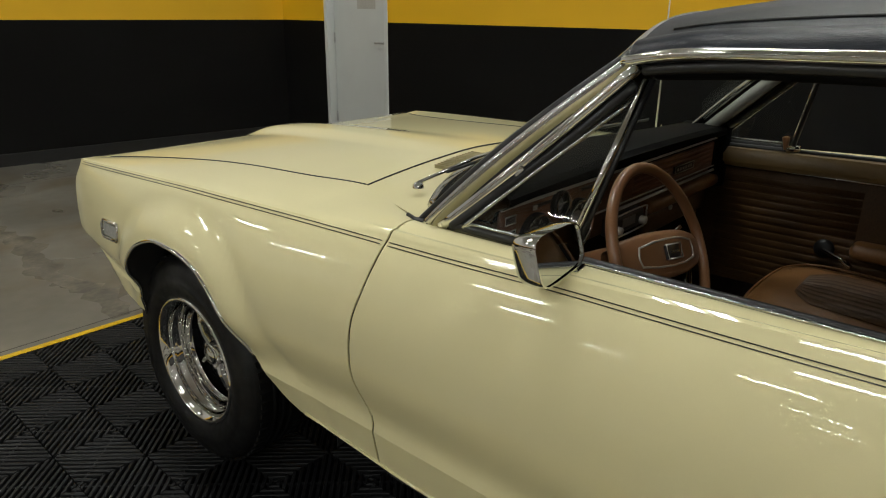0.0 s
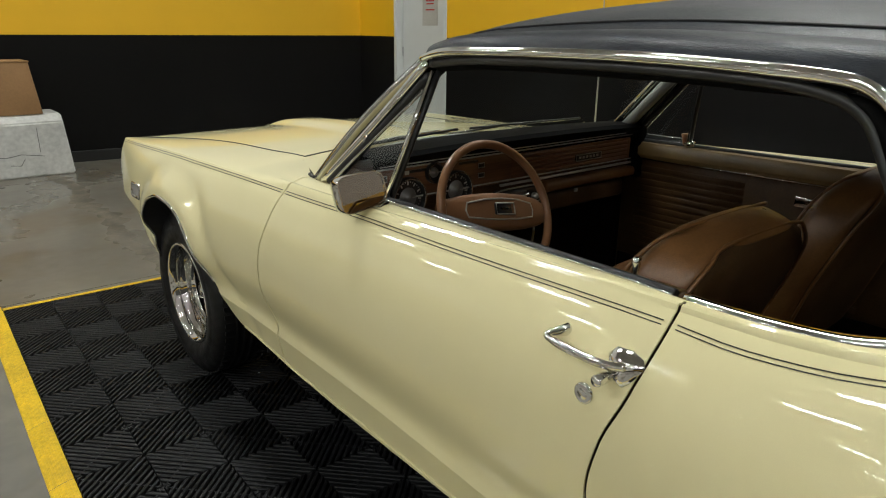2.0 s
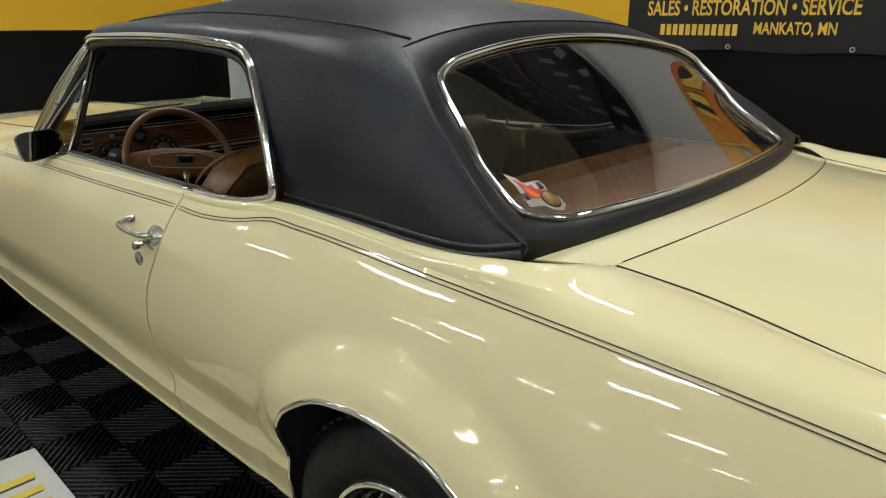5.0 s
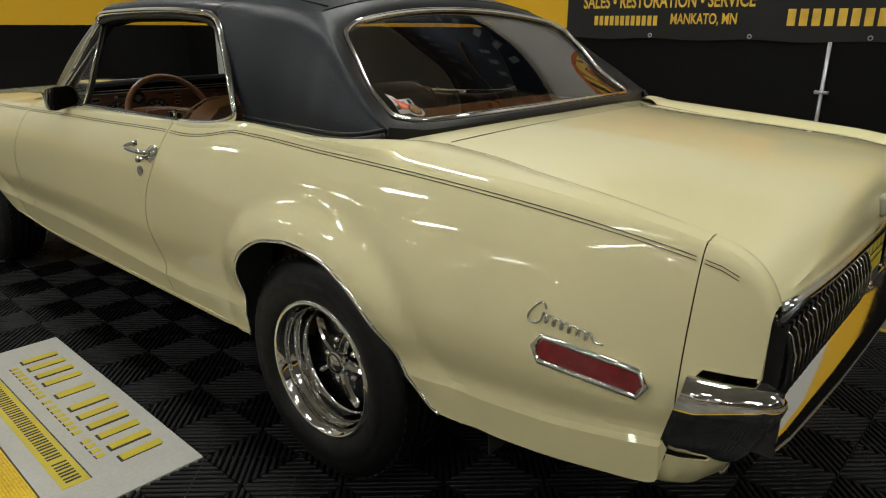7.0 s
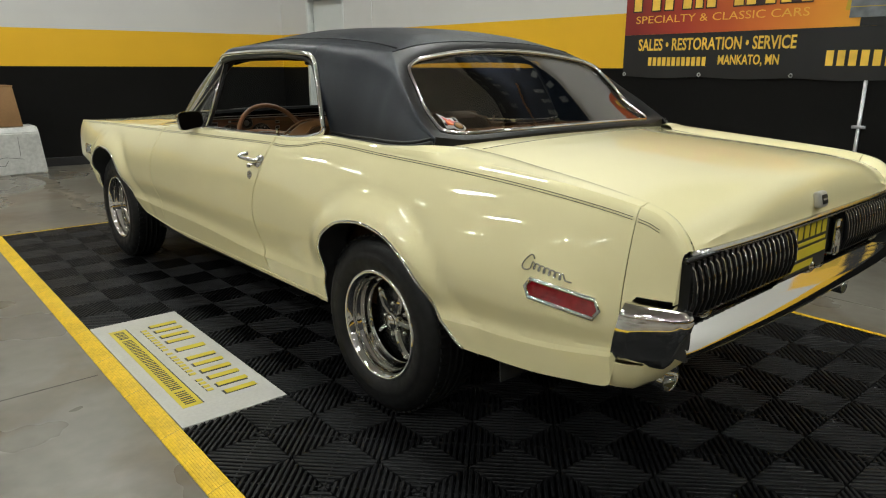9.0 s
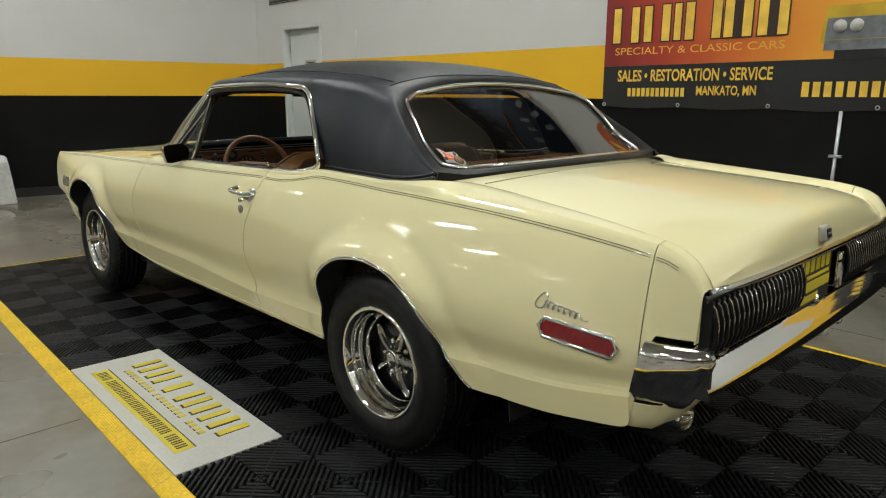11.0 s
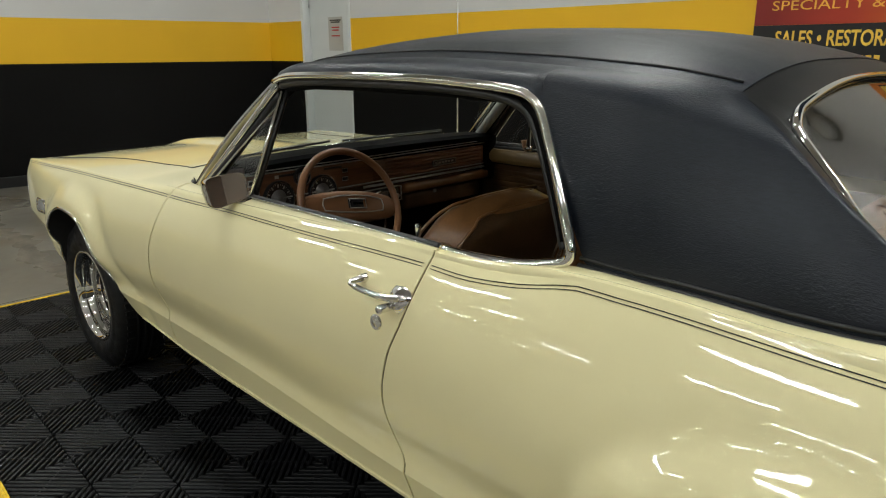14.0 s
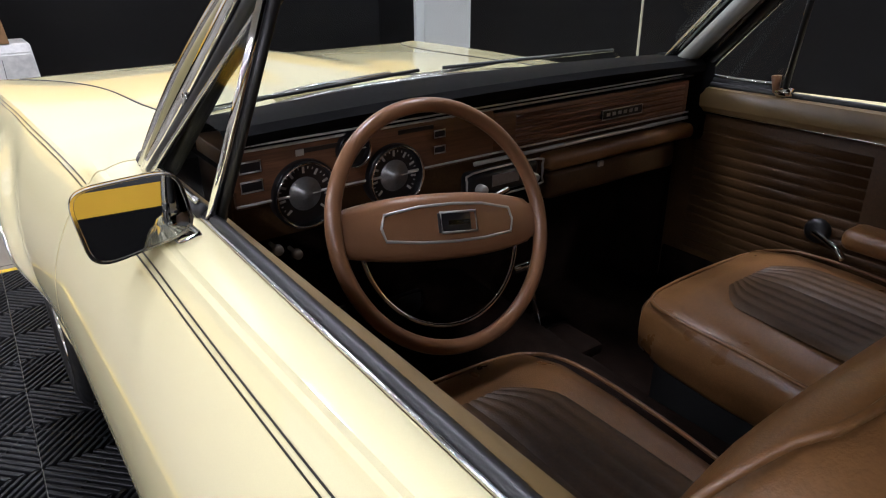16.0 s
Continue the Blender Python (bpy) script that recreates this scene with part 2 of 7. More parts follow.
def tube(bm, pts, r, seg=8, close=False, squash=1.0):
    """A round bar along a line of places."""
    pts = [Vector(p) for p in pts]
    n = len(pts)
    rings = []
    prev = None
    for i, p in enumerate(pts):
        a = pts[(i - 1) % n] if (close or i > 0) else p
        b = pts[(i + 1) % n] if (close or i < n - 1) else p
        d = (b - a).normalized()
        up = prev if prev is not None else (Vector((0, 0, 1)) if abs(d.z) < 0.9 else Vector((1, 0, 0)))
        u = (up - d * up.dot(d)).normalized()
        w = d.cross(u)
        prev = u
        rr = r[i] if isinstance(r, (list, tuple)) else r
        rings.append([bm.verts.new(p + (u * math.cos(6.28318 * k / seg) + w * math.sin(6.28318 * k / seg) * squash) * rr) for k in range(seg)])
    for i in range(n if close else n - 1):
        a, b = rings[i], rings[(i + 1) % n]
        for k in range(seg):
            bm.faces.new([a[k], a[(k + 1) % seg], b[(k + 1) % seg], b[k]])
    if not close:
        bm.faces.new(rings[0][::-1])
        bm.faces.new(rings[-1])
    return bm


def lathe(bm, prof, seg=48, m=None):
    """Turns (along, radius) pairs round the x axis."""
    rings = []
    for a, r in prof:
        ring = [Vector((a, r * math.cos(6.28318 * k / seg), r * math.sin(6.28318 * k / seg))) for k in range(seg)]
        rings.append([bm.verts.new(m @ p if m is not None else p) for p in ring])
    for i in range(len(rings) - 1):
        for k in range(seg):
            bm.faces.new([rings[i][k], rings[i][(k + 1) % seg], rings[i + 1][(k + 1) % seg], rings[i + 1][k]])
    return bm


def smooth_line(pts, n=8):
    """Rounds a line of places by Catmull-Rom."""
    pts = [Vector(p) for p in pts]
    out = []
    for i in range(len(pts) - 1):
        p0, p1, p2, p3 = pts[max(i - 1, 0)], pts[i], pts[i + 1], pts[min(i + 2, len(pts) - 1)]
        for k in range(n):
            t = k / n
            out.append(0.5 * ((2 * p1) + (p2 - p0) * t + (2 * p0 - 5 * p1 + 4 * p2 - p3) * t * t + (3 * p1 - p0 - 3 * p2 + p3) * t**3))
    return out + [pts[-1]]


def text(name, words, size, m, material, parent=None, depth=0.001, width=0.0, align="CENTER", bold=0.0):
    """Lettering in the built-in font, as a mesh; width stretches it to a length."""
    cu = bpy.data.curves.new(name, "FONT")
    cu.offset = size * bold
    cu.body, cu.size, cu.extrude, cu.align_x, cu.align_y, cu.resolution_u = words, size, depth, align, "CENTER", 3
    tmp = bpy.data.objects.new(name, cu)
    scene.collection.objects.link(tmp)
    me = bpy.data.meshes.new_from_object(tmp.evaluated_get(bpy.context.evaluated_depsgraph_get()))
    bpy.data.objects.remove(tmp)
    if width:
        xs = [v.co.x for v in me.vertices]
        k = width / (max(xs) - min(xs))
        for v in me.vertices:
            v.co.x *= k
    me.transform(m)
    me.materials.clear()
    me.materials.append(material)
    ob = new(name, me)
    if parent is not None:
        ob.parent = parent
    return ob


# ---- the hall ----
WALL_X, NORTH_A, NORTH_B = 3.1, (3.1, 7.5), (-9.0, 9.2)
BAND_LOW, BAND_TOP, ROOM_TOP, FLOOR_Z = 1.212, 1.66, 6.0, -0.02
SOUTH_Y, WEST_X, FAR_Y, JOG_X = -11.5, -21.0, 14.0, -3.4


def wall(name, a, b, label, opening=None, upper=None):
    """A wall from a to b, 0.2 m thick behind its face, painted in three bands; opening: (from, to, height) along it."""
    w = thing(name, label, "wall", kind="structure")
    a, b = Vector((*a, 0)), Vector((*b, 0))
    d = (b - a).normalized()
    n = Vector((d.y, -d.x, 0))
    length = (b - a).length
    m = Matrix((( d.x, n.x, 0, a.x), (d.y, n.y, 0, a.y), (0, 0, 1, 0), (0, 0, 0, 1)))
    bands = (("lower_band", FLOOR_Z, BAND_LOW, BLACK_WALL), ("middle_band", BAND_LOW, BAND_TOP, YELLOW_WALL), ("upper_band", BAND_TOP, ROOM_TOP, upper or WHITE_WALL))
    for nm, z0, z1, mt in bands:
        bm = bmesh.new()
        spans = [(0, length, z0, z1)]
        if opening:
            s, e, top = opening
            spans = [(0, s, z0, z1), (e, length, z0, z1)]
            if z1 > top:
                spans.append((s, e, max(z0, top), z1))
        for s0, s1, lo, hi in spans:
            box(bm, s0, s1, 0.0, 0.2, lo, hi, m=m)
        bmesh.ops.recalc_face_normals(bm, faces=bm.faces)
        part(nm, bm, mt, w)
    bm = bmesh.new()
    for s0, s1 in ([(0, opening[0]), (opening[1], length)] if opening else [(0, length)]):
        box(bm, s0, s1, -0.012, -0.001, FLOOR_Z, 0.09, 0.003, 1, m=m)
    part("baseboard", bm, BLACK_TRIM, w)
    return m


DOOR_Y0, DOOR_Y1, DOOR_TOP = 5.895, 6.815, 2.14
# the outer side of each wall lies to the right of its run
wall("wall_east", (WALL_X, SOUTH_Y), (WALL_X, NORTH_A[1]), "hall wall painted in black, yellow and white bands",
           (DOOR_Y0 - SOUTH_Y, DOOR_Y1 - SOUTH_Y, DOOR_TOP))
wall("wall_north", (NORTH_A[0] + 0.2, NORTH_A[1] - 0.03), (JOG_X, 8.40), "end wall painted in black, yellow and white bands")
wall("wall_jog", (JOG_X, 8.40), (JOG_X, FAR_Y), "short return wall painted in black, yellow and white bands")
wall("wall_far_north", (JOG_X + 0.2, FAR_Y), (WEST_X, FAR_Y), "distant end wall painted in black, yellow and white bands")
wall("wall_west", (WEST_X, FAR_Y), (WEST_X, SOUTH_Y), "far wall painted in black, yellow and white bands")
# unseen wall; its upper part is dark so the door mirror reflects dark
wall("wall_south", (WEST_X, SOUTH_Y), (WALL_X + 0.2, SOUTH_Y), "unseen rear wall in black and yellow, upper part darkened for the mirror", upper=MIRROR_DARK)
tagged(part("floor", boxed(WEST_X - 0.3, WALL_X + 0.3, SOUTH_Y - 0.3, FAR_Y + 0.3, FLOOR_Z - 0.2, FLOOR_Z), CONCRETE), "polished grey concrete floor with stains and saw-cut joints", "floor", kind="structure")
tagged(part("ceiling", boxed(WEST_X - 0.3, WALL_X + 0.3, SOUTH_Y - 0.3, FAR_Y + 0.3, ROOM_TOP, ROOM_TOP + 0.2), CEIL), "pale grey hall ceiling", "ceiling", kind="structure")


def high_bay():
    f = thing("high_bay_light", "white high-bay ceiling light with long bright tubes", "ceiling light", "ceiling lights")
    part("housing", boxed(-0.24, 0.24, -0.62, 0.62, 0.012, 0.07, 0.01), DOOR_WHITE, f)
    # unseen bars, added to split the lamp's reflection into tube-like stripes
    for k in range(7):
        part("louvre", boxed(-0.205 + k * 0.0683 - 0.0145, -0.205 + k * 0.0683 + 0.0145, -0.6, 0.6, -0.007, -0.002), DOOR_WHITE, f)
    for yy in (-0.5, 0.5):
        part("hanger", tube(bmesh.new(), [(0, yy, 0.07), (0, yy, ROOM_TOP - LAMP_Z)], 0.006, 6), STEEL, f)
    return f


bay = high_bay()
bay.location = (*LAMPS[0], LAMP_Z)
lamp_data = bpy.data.lights.new("tube_light", "AREA")
lamp_data.shape, lamp_data.size, lamp_data.size_y = "RECTANGLE", 0.34, 1.16
lamp_data.energy, lamp_data.color = LAMP_WATTS, LAMP_COLOUR
for n, (x, y) in enumerate(LAMPS):
    if n:
        copy_thing(bay, pose(x, y, LAMP_Z))
    new("tube_light", lamp_data).location = (x, y, LAMP_Z + 0.004)

# ---- white service door in the east wall ----
sd = thing("door_1", "closed white steel service door with a paper notice", "door", kind="structure")
for y0, y1 in ((DOOR_Y0, DOOR_Y0 + 0.05), (DOOR_Y1 - 0.05, DOOR_Y1)):
    part("door_frame", boxed(WALL_X - 0.004, WALL_X + 0.12, y0, y1, FLOOR_Z, DOOR_TOP - 0.05, 0.006), DOOR_WHITE, sd)
part("door_frame", boxed(WALL_X - 0.004, WALL_X + 0.12, DOOR_Y0, DOOR_Y1, DOOR_TOP - 0.05, DOOR_TOP, 0.006), DOOR_WHITE, sd)
part("door_leaf", boxed(WALL_X + 0.09, WALL_X + 0.124, DOOR_Y0 + 0.052, DOOR_Y1 - 0.052, FLOOR_Z + 0.01, DOOR_TOP - 0.053, 0.003), DOOR_WHITE, sd)
part("backing", boxed(WALL_X + 0.125, WALL_X + 0.19, DOOR_Y0, DOOR_Y1, FLOOR_Z, DOOR_TOP), BLACK_WALL, sd)
part("threshold_sweep", boxed(WALL_X + 0.078, WALL_X + 0.0895, DOOR_Y0 + 0.06, DOOR_Y1 - 0.06, FLOOR_Z + 0.012, FLOOR_Z + 0.09), STEEL, sd)
hd = part("door_handle", tube(bmesh.new(), [(WALL_X + 0.09, DOOR_Y0 + 0.11, 1.02), (WALL_X + 0.04, DOOR_Y0 + 0.11, 1.02), (WALL_X + 0.035, DOOR_Y0 + 0.22, 1.02)], 0.011, 8), STEEL, sd, "steel lever handle")
for z in (0.25, 1.05, 1.85):
    part("hinge", tube(bmesh.new(), [(WALL_X + 0.083, DOOR_Y1 - 0.055, z - 0.05), (WALL_X + 0.083, DOOR_Y1 - 0.055, z + 0.05)], 0.008, 8), STEEL, sd)
notice = thing("door_notice", "white paper notice with red and grey lines on the door", "notice")
part("paper", boxed(WALL_X + 0.0875, WALL_X + 0.0892, 6.15, 6.41, 1.33, 1.69), SIGN_WHITE, notice)
RED_INK = mat("red_ink", (0.45, 0.03, 0.02), 0.6)
for z, w, mt in ((1.655, 0.20, SIGN_BLACK), (1.635, 0.16, SIGN_BLACK), (1.58, 0.14, RED_INK), (1.55, 0.12, RED_INK), (1.49, 0.15, RED_INK)):
    part("print_line", boxed(WALL_X + 0.0860, WALL_X + 0.0873, 6.28 - w / 2, 6.28 + w / 2, z - 0.007, z + 0.007), mt, notice)

# ---- rubber-tile mat under the car ----
MAT_O, MAT_TURN, TILE = Vector((-1.362, 0.332, 0.0)), -1.5, 0.404
MAT_M = Matrix.Translation(MAT_O) @ pose(0, 0, 0, 0, 0, MAT_TURN)
NX, NY0, NY1 = 7, -6, 9


def tile_mesh():
    """A 0.40 m vented tile: four quarters of slanting ribs that meet in nested squares, on a dark base."""
    bm = bmesh.new()
    g = TILE
    box(bm, 0.001, g - 0.001, 0.001, g - 0.001, -0.0185, -0.0165)
    half, wid = g / 2, 0.0115
    for qx in (0, 1):
        for qy in (0, 1):
            sign = 1 if (qx + qy) % 2 == 0 else -1
            ox, oy = qx * half, qy * half
            n = 14
            for k in range(n):
                c = (k + 0.5) * (2 * half / n)
                loops = []
                for w, z in ((0.0055, 0.0), (0.0085, -0.0022), (wid, -0.0166)):
                    quad = []
                    for off, end in ((-w, 0), (-w, 1), (w, 1), (w, 0)):
                        q = min(max(c + off, 0.001), 2 * half - 0.001)
                        u, v = (min(q, half), max(0, q - half)) if end else (max(0, q - half), min(q, half))
                        u = min(max(u, 0.002), half - 0.002)
                        v = min(max(v, 0.002), half - 0.002)
                        quad.append(bm.verts.new((ox + (half - u if sign < 0 else u), oy + v, z)))
                    loops.append(quad)
                try:
                    bm.faces.new(loops[0])
                    for a, b in zip(loops, loops[1:]):
                        for i in range(4):
                            bm.faces.new([a[i], b[i], b[(i + 1) % 4], a[(i + 1) % 4]])
                except ValueError:
                    pass
    # thin struts from corner to corner
    for d in (1, -1):
        box(bm, -g * 0.69, g * 0.69, -0.0022, 0.0022, -0.0164, -0.0025, m=Matrix.Translation((g / 2, g / 2, 0)) @ pose(0, 0, 0, 0, 0, 45 * d))
    bmesh.ops.recalc_face_normals(bm, faces=bm.faces)
    me = bpy.data.meshes.new("tile")
    bm.to_mesh(me)
    bm.free()
    me.materials.append(MAT_BLACK)
    return me


floor_mat = thing("floor_mat", "modular black ribbed floor tiles with yellow edging under the car", "floor mat")
floor_mat.matrix_world = MAT_M
TILE_ME = tile_mesh()


def edge_mesh(length):
    """A yellow ramped edging strip with fine ridges along it."""
    bm = bmesh.new()
    w, n = 0.072, 9
    prof = [(0, 0.0)]
    for k in range(n):
        u0, u1 = (k + 0.15) / n, (k + 0.85) / n
        for u, dz in ((u0, 0), (u0 + 0.01, 0.0016), (u1 - 0.01, 0.0016), (u1, 0)):
            prof.append((u * w, -0.0165 * u * u - 0.0008 + dz))
    prof.append((w, -0.0195))
    rows = [[(0.001, -p, z) for p, z in prof], [(length - 0.001, -p, z) for p, z in prof]]
    bm = sheet(rows)
    bmesh.ops.recalc_face_normals(bm, faces=bm.faces)
    me = bpy.data.meshes.new("edge_strip")
    for f in bm.faces:
        if f.normal.z < 0:
            f.normal_flip()
    bm.to_mesh(me)
    bm.free()
    me.materials.append(MAT_YELLOW)
    return me


EDGE_ME = edge_mesh(TILE)


def put_piece(name, me, parent, m):
    ob = new(name, me)
    ob.parent = parent
    ob.matrix_basis = m
    return ob


for i in range(NX):
    for j in range(NY0, NY1):
        if not (i == 0 and 0 <= j < 3):
            put_piece("tile", TILE_ME, floor_mat, pose(i * TILE, j * TILE, 0))
for j in range(NY0, NY1):
    put_piece("edge_strip", EDGE_ME, floor_mat, pose(-0.002, (j + 1) * TILE, 0, 0, 0, -90))
    put_piece("edge_strip", EDGE_ME, floor_mat, pose(NX * TILE + 0.002, j * TILE, 0, 0, 0, 90))
for i in range(NX):
    put_piece("edge_strip", EDGE_ME, floor_mat, pose((i + 1) * TILE, NY1 * TILE + 0.002, 0, 0, 0, 180))
    put_piece("edge_strip", EDGE_ME, floor_mat, pose(i * TILE, NY0 * TILE - 0.002, 0))
for cx, cy in ((-0.002, NY1 * TILE), (NX * TILE + 0.002, NY1 * TILE), (-0.002, NY0 * TILE), (NX * TILE + 0.002, NY0 * TILE)):
    x0, x1 = (cx - 0.072, cx) if cx < 0 else (cx, cx + 0.072)
    y0, y1 = (cy, cy + 0.074) if cy > 0 else (cy - 0.074, cy)
    part("edge_corner", boxed(x0, x1, y0, y1, -0.0195, -0.004, 0.004), MAT_YELLOW, floor_mat)


# ---- dealer sign set into the mat ----
def twin(x0, x1, y0, y1, z0, z1, w, upright=True):
    """Two plain strokes that fill a letter's place."""
    bm = bmesh.new()
    if (x1 - x0 if upright else y1 - y0) < 2.6 * w:
        return box(bm, x0, x1, y0, y1, z0, z1)
    for k in (0, 1):
        if upright:
            box(bm, x0 if k == 0 else x1 - w, x0 + w if k == 0 else x1, y0, y1, z0, z1)
        else:
            box(bm, x0, x1, y0 if k == 0 else y1 - w, y0 + w if k == 0 else y1, z0, z1)
    return bm


fs = thing("floor_sign", "white floor sign panel with yellow and black lettering in the mat", "sign")
fs.matrix_world = MAT_M
part("panel", boxed(0.002, TILE - 0.002, 0.003, 3 * TILE - 0.003, -0.018, 0.001, 0.001, 1), SIGN_WHITE, fs)

# lettering of the floor sign as plain bars: the sign reads from the aisle side
for k in range(6):
    y1 = 3 * TILE - 0.13 - k * 0.16
    lo, hi = (y1 - 0.125, y1 - 0.012) if k != 2 else (y1 - 0.088, y1 - 0.048)
    part("letter_shadow", twin(0.222, 0.348, lo - 0.004, hi - 0.004, 0.001, 0.0021, 0.038, False), SIGN_BLACK, fs)
    part("letter_shape", twin(0.230, 0.354, lo, hi, 0.0023, 0.0032, 0.033, False), SIGN_YELLOW, fs)
for y0, n in ((0.72, 9), (0.665, 1), (0.40, 7), (0.22, 4)):
    for k in range(n):
        part("small_word_bar", boxed(0.180, 0.205, y0 + k * 0.036, y0 + k * 0.036 + 0.022, 0.001, 0.0018), SIGN_YELLOW, fs)
        part("small_word_shadow", boxed(0.176, 0.180, y0 + k * 0.036, y0 + k * 0.036 + 0.022, 0.001, 0.0017), SIGN_BLACK, fs)
part("web_strip", boxed(0.055, 0.13, 0.14, 1.10, 0.001, 0.0018), SIGN_YELLOW, fs)
part("strip_edge", boxed(0.131, 0.135, 0.14, 1.10, 0.001, 0.0019), SIGN_BLACK, fs)
for k in range(25):
    part("small_letter_bar", twin(0.072, 0.114, 0.165 + k * 0.0368, 0.165 + k * 0.0368 + (0.025 if k not in (3, 21) else 0.008), 0.0018, 0.0024, 0.0085, False), SIGN_BLACK, fs)

# ================= the car =================
car = thing("car", "cream yellow two-door coupe with black vinyl roof on the mat", "car")

ZPIN = [(-1.115, 0.792), (-1.1, 0.826), (-1.07, 0.860), (-1.03, 0.878), (-0.9, 0.896), (-0.5, 0.921), (-0.2, 0.930), (0, 0.933), (0.36, 0.944), (0.46, 0.941), (0.58, 0.928), (0.68, 0.922), (0.8, 0.921), (1.4, 0.902), (2.03, 0.8805), (2.7, 0.873), (3.42, 0.855), (3.5, 0.848)]
HPIN = [(-1.12, 0.766), (-1.07, 0.775), (-1.0, 0.777), (-0.75, 0.764), (-0.5, 0.754), (-0.2, 0.742), (0, 0.732), (0.25, 0.727), (0.4, 0.728), (0.6, 0.738), (0.8, 0.742), (1.4, 0.747), (2.03, 0.745), (2.7, 0.768), (3.42, 0.794), (3.5, 0.79)]
HCR = [(-1.1, 0.80), (-0.95, 0.825), (-0.5, 0.842), (0, 0.83), (0.3, 0.815), (0.8, 0.812), (2.05, 0.805), (2.3, 0.818), (2.8, 0.83), (3.2, 0.82), (3.45, 0.80)]
ZCR = [(-1.1, 0.56), (-0.957, 0.53), (-0.75, 0.498), (-0.44, 0.478), (0.3, 0.425), (0.8, 0.413), (1.57, 0.437), (2.05, 0.440), (2.38, 0.457), (3.1, 0.50), (3.45, 0.58)]
HSILL = [(-1.1, 0.775), (-0.9, 0.804), (-0.5, 0.822), (0.3, 0.791), (2.1, 0.782), (3, 0.798), (3.4, 0.777)]
HMID = [(-1.12, 0.782), (-1.08, 0.80), (-1.0, 0.822), (-0.94, 0.833), (-0.75, 0.856), (-0.3, 0.866), (0, 0.863), (0.4, 0.845), (0.8, 0.834), (1.4, 0.832), (2.05, 0.836), (2.5, 0.858), (2.8, 0.866), (3.12, 0.86), (3.35, 0.842), (3.46, 0.82)]
ARCH_R = [(-0.475, 0.397), (-0.445, 0.412), (-0.41, 0.445), (-0.365, 0.497), (-0.33, 0.553), (-0.29, 0.607), (-0.22, 0.658), (-0.12, 0.695), (0, 0.708), (0.12, 0.693), (0.22, 0.641), (0.27, 0.58), (0.30, 0.50), (0.32, 0.41), (0.33, 0.322)]
ARCH_F = [(2.30, 0.372), (2.345, 0.392), (2.40, 0.440), (2.44, 0.487), (2.475, 0.545), (2.508, 0.605), (2.55, 0.660), (2.61, 0.700), (2.70, 0.722), (2.80, 0.728), (2.90, 0.70), (2.97, 0.645), (3.01, 0.58), (3.03, 0.50), (3.05, 0.42)]
# inner edge of the shoulder: along, out from the middle, up
INNER = [(-1.115, 0.70, 0.786), (-1.10, 0.70, 0.820), (-1.07, 0.70, 0.855), (-1.03, 0.698, 0.876), (-0.95, 0.69, 0.893), (-0.8, 0.648, 0.907), (-0.6, 0.600, 0.922), (-0.36, 0.560, 0.943), (-0.26, 0.562, 0.952), (-0.215, 0.615, 0.957), (-0.16, 0.668, 0.960), (-0.05, 0.684, 0.950), (0.1, 0.672, 0.943), (0.3, 0.660, 0.944), (0.46, 0.680, 0.953), (0.54, 0.704, 0.943), (0.65, 0.712, 0.928), (0.80, 0.702, 0.922), (0.95, 0.684, 0.916), (1.66, 0.672, 0.907), (2.0, 0.664, 0.902), (2.10, 0.63, 0.903), (2.33, 0.527, 0.904), (2.55, 0.540, 0.896), (2.78, 0.548, 0.888), (2.95, 0.565, 0.880), (3.15, 0.61, 0.868), (3.30, 0.66, 0.858), (3.42, 0.715, 0.850), (3.5, 0.73, 0.84)]
INNER_H = [(a, b) for a, b, c in INNER]
INNER_Z = [(a, c) for a, b, c in INNER]
SEAM_F = [(0.32, 0.0), (0.44, 0.0), (0.52, 0.022), (0.60, 0.035), (0.70, 0.032), (0.79, 0.012), (0.88, 0.0), (1.0, 0.0)]
SEAM_R = [(0.32, -0.005), (0.43, 0.012), (0.5, 0.040), (0.6, 0.054), (0.7, 0.037), (0.79, 0.005), (0.92, -0.02), (1.0, -0.02)]
FRONT_EDGE = [(0.40, -0.22), (0.50, -0.12), (0.60, -0.03), (0.70, 0.02), (0.78, 0.03), (0.84, 0.0), (1.0, 0.0)]
ZMID = 0.64
# how far the stripes run below the top of the side
STRIPE_DROP = [(-1.1, 0.0095), (0.35, 0.010), (0.42, 0.0075), (0.46, 0.011), (0.50, 0.0155), (0.55, 0.018), (0.62, 0.0195), (0.70, 0.0205), (0.8, 0.0180), (1.05, 0.0172), (1.42, 0.0124), (1.68, 0.0085), (2.0, 0.0085), (3.5, 0.0095)]


def bottom(y):
    """The lower edge of the side panels."""
    if -0.475 < y < 0.33:
        return ip(ARCH_R, y)
    if 2.30 < y < 3.05:
        return ip(ARCH_F, y)
    if y <= -0.475:
        return ip([(-1.2, 0.70), (-1.035, 0.70), (-0.992, 0.55), (-0.978, 0.458), (-0.96, 0.448), (-0.89, 0.436), (-0.734, 0.414), (-0.57, 0.403), (-0.475, 0.397)], y)
    if y >= 3.05:
        return ip([(3.05, 0.42), (3.1, 0.425), (3.3, 0.47), (3.5, 0.55)], y)
    return ip([(1.75, 0.322), (1.95, 0.332), (2.06, 0.343), (2.18, 0.355), (2.30, 0.372)], y)


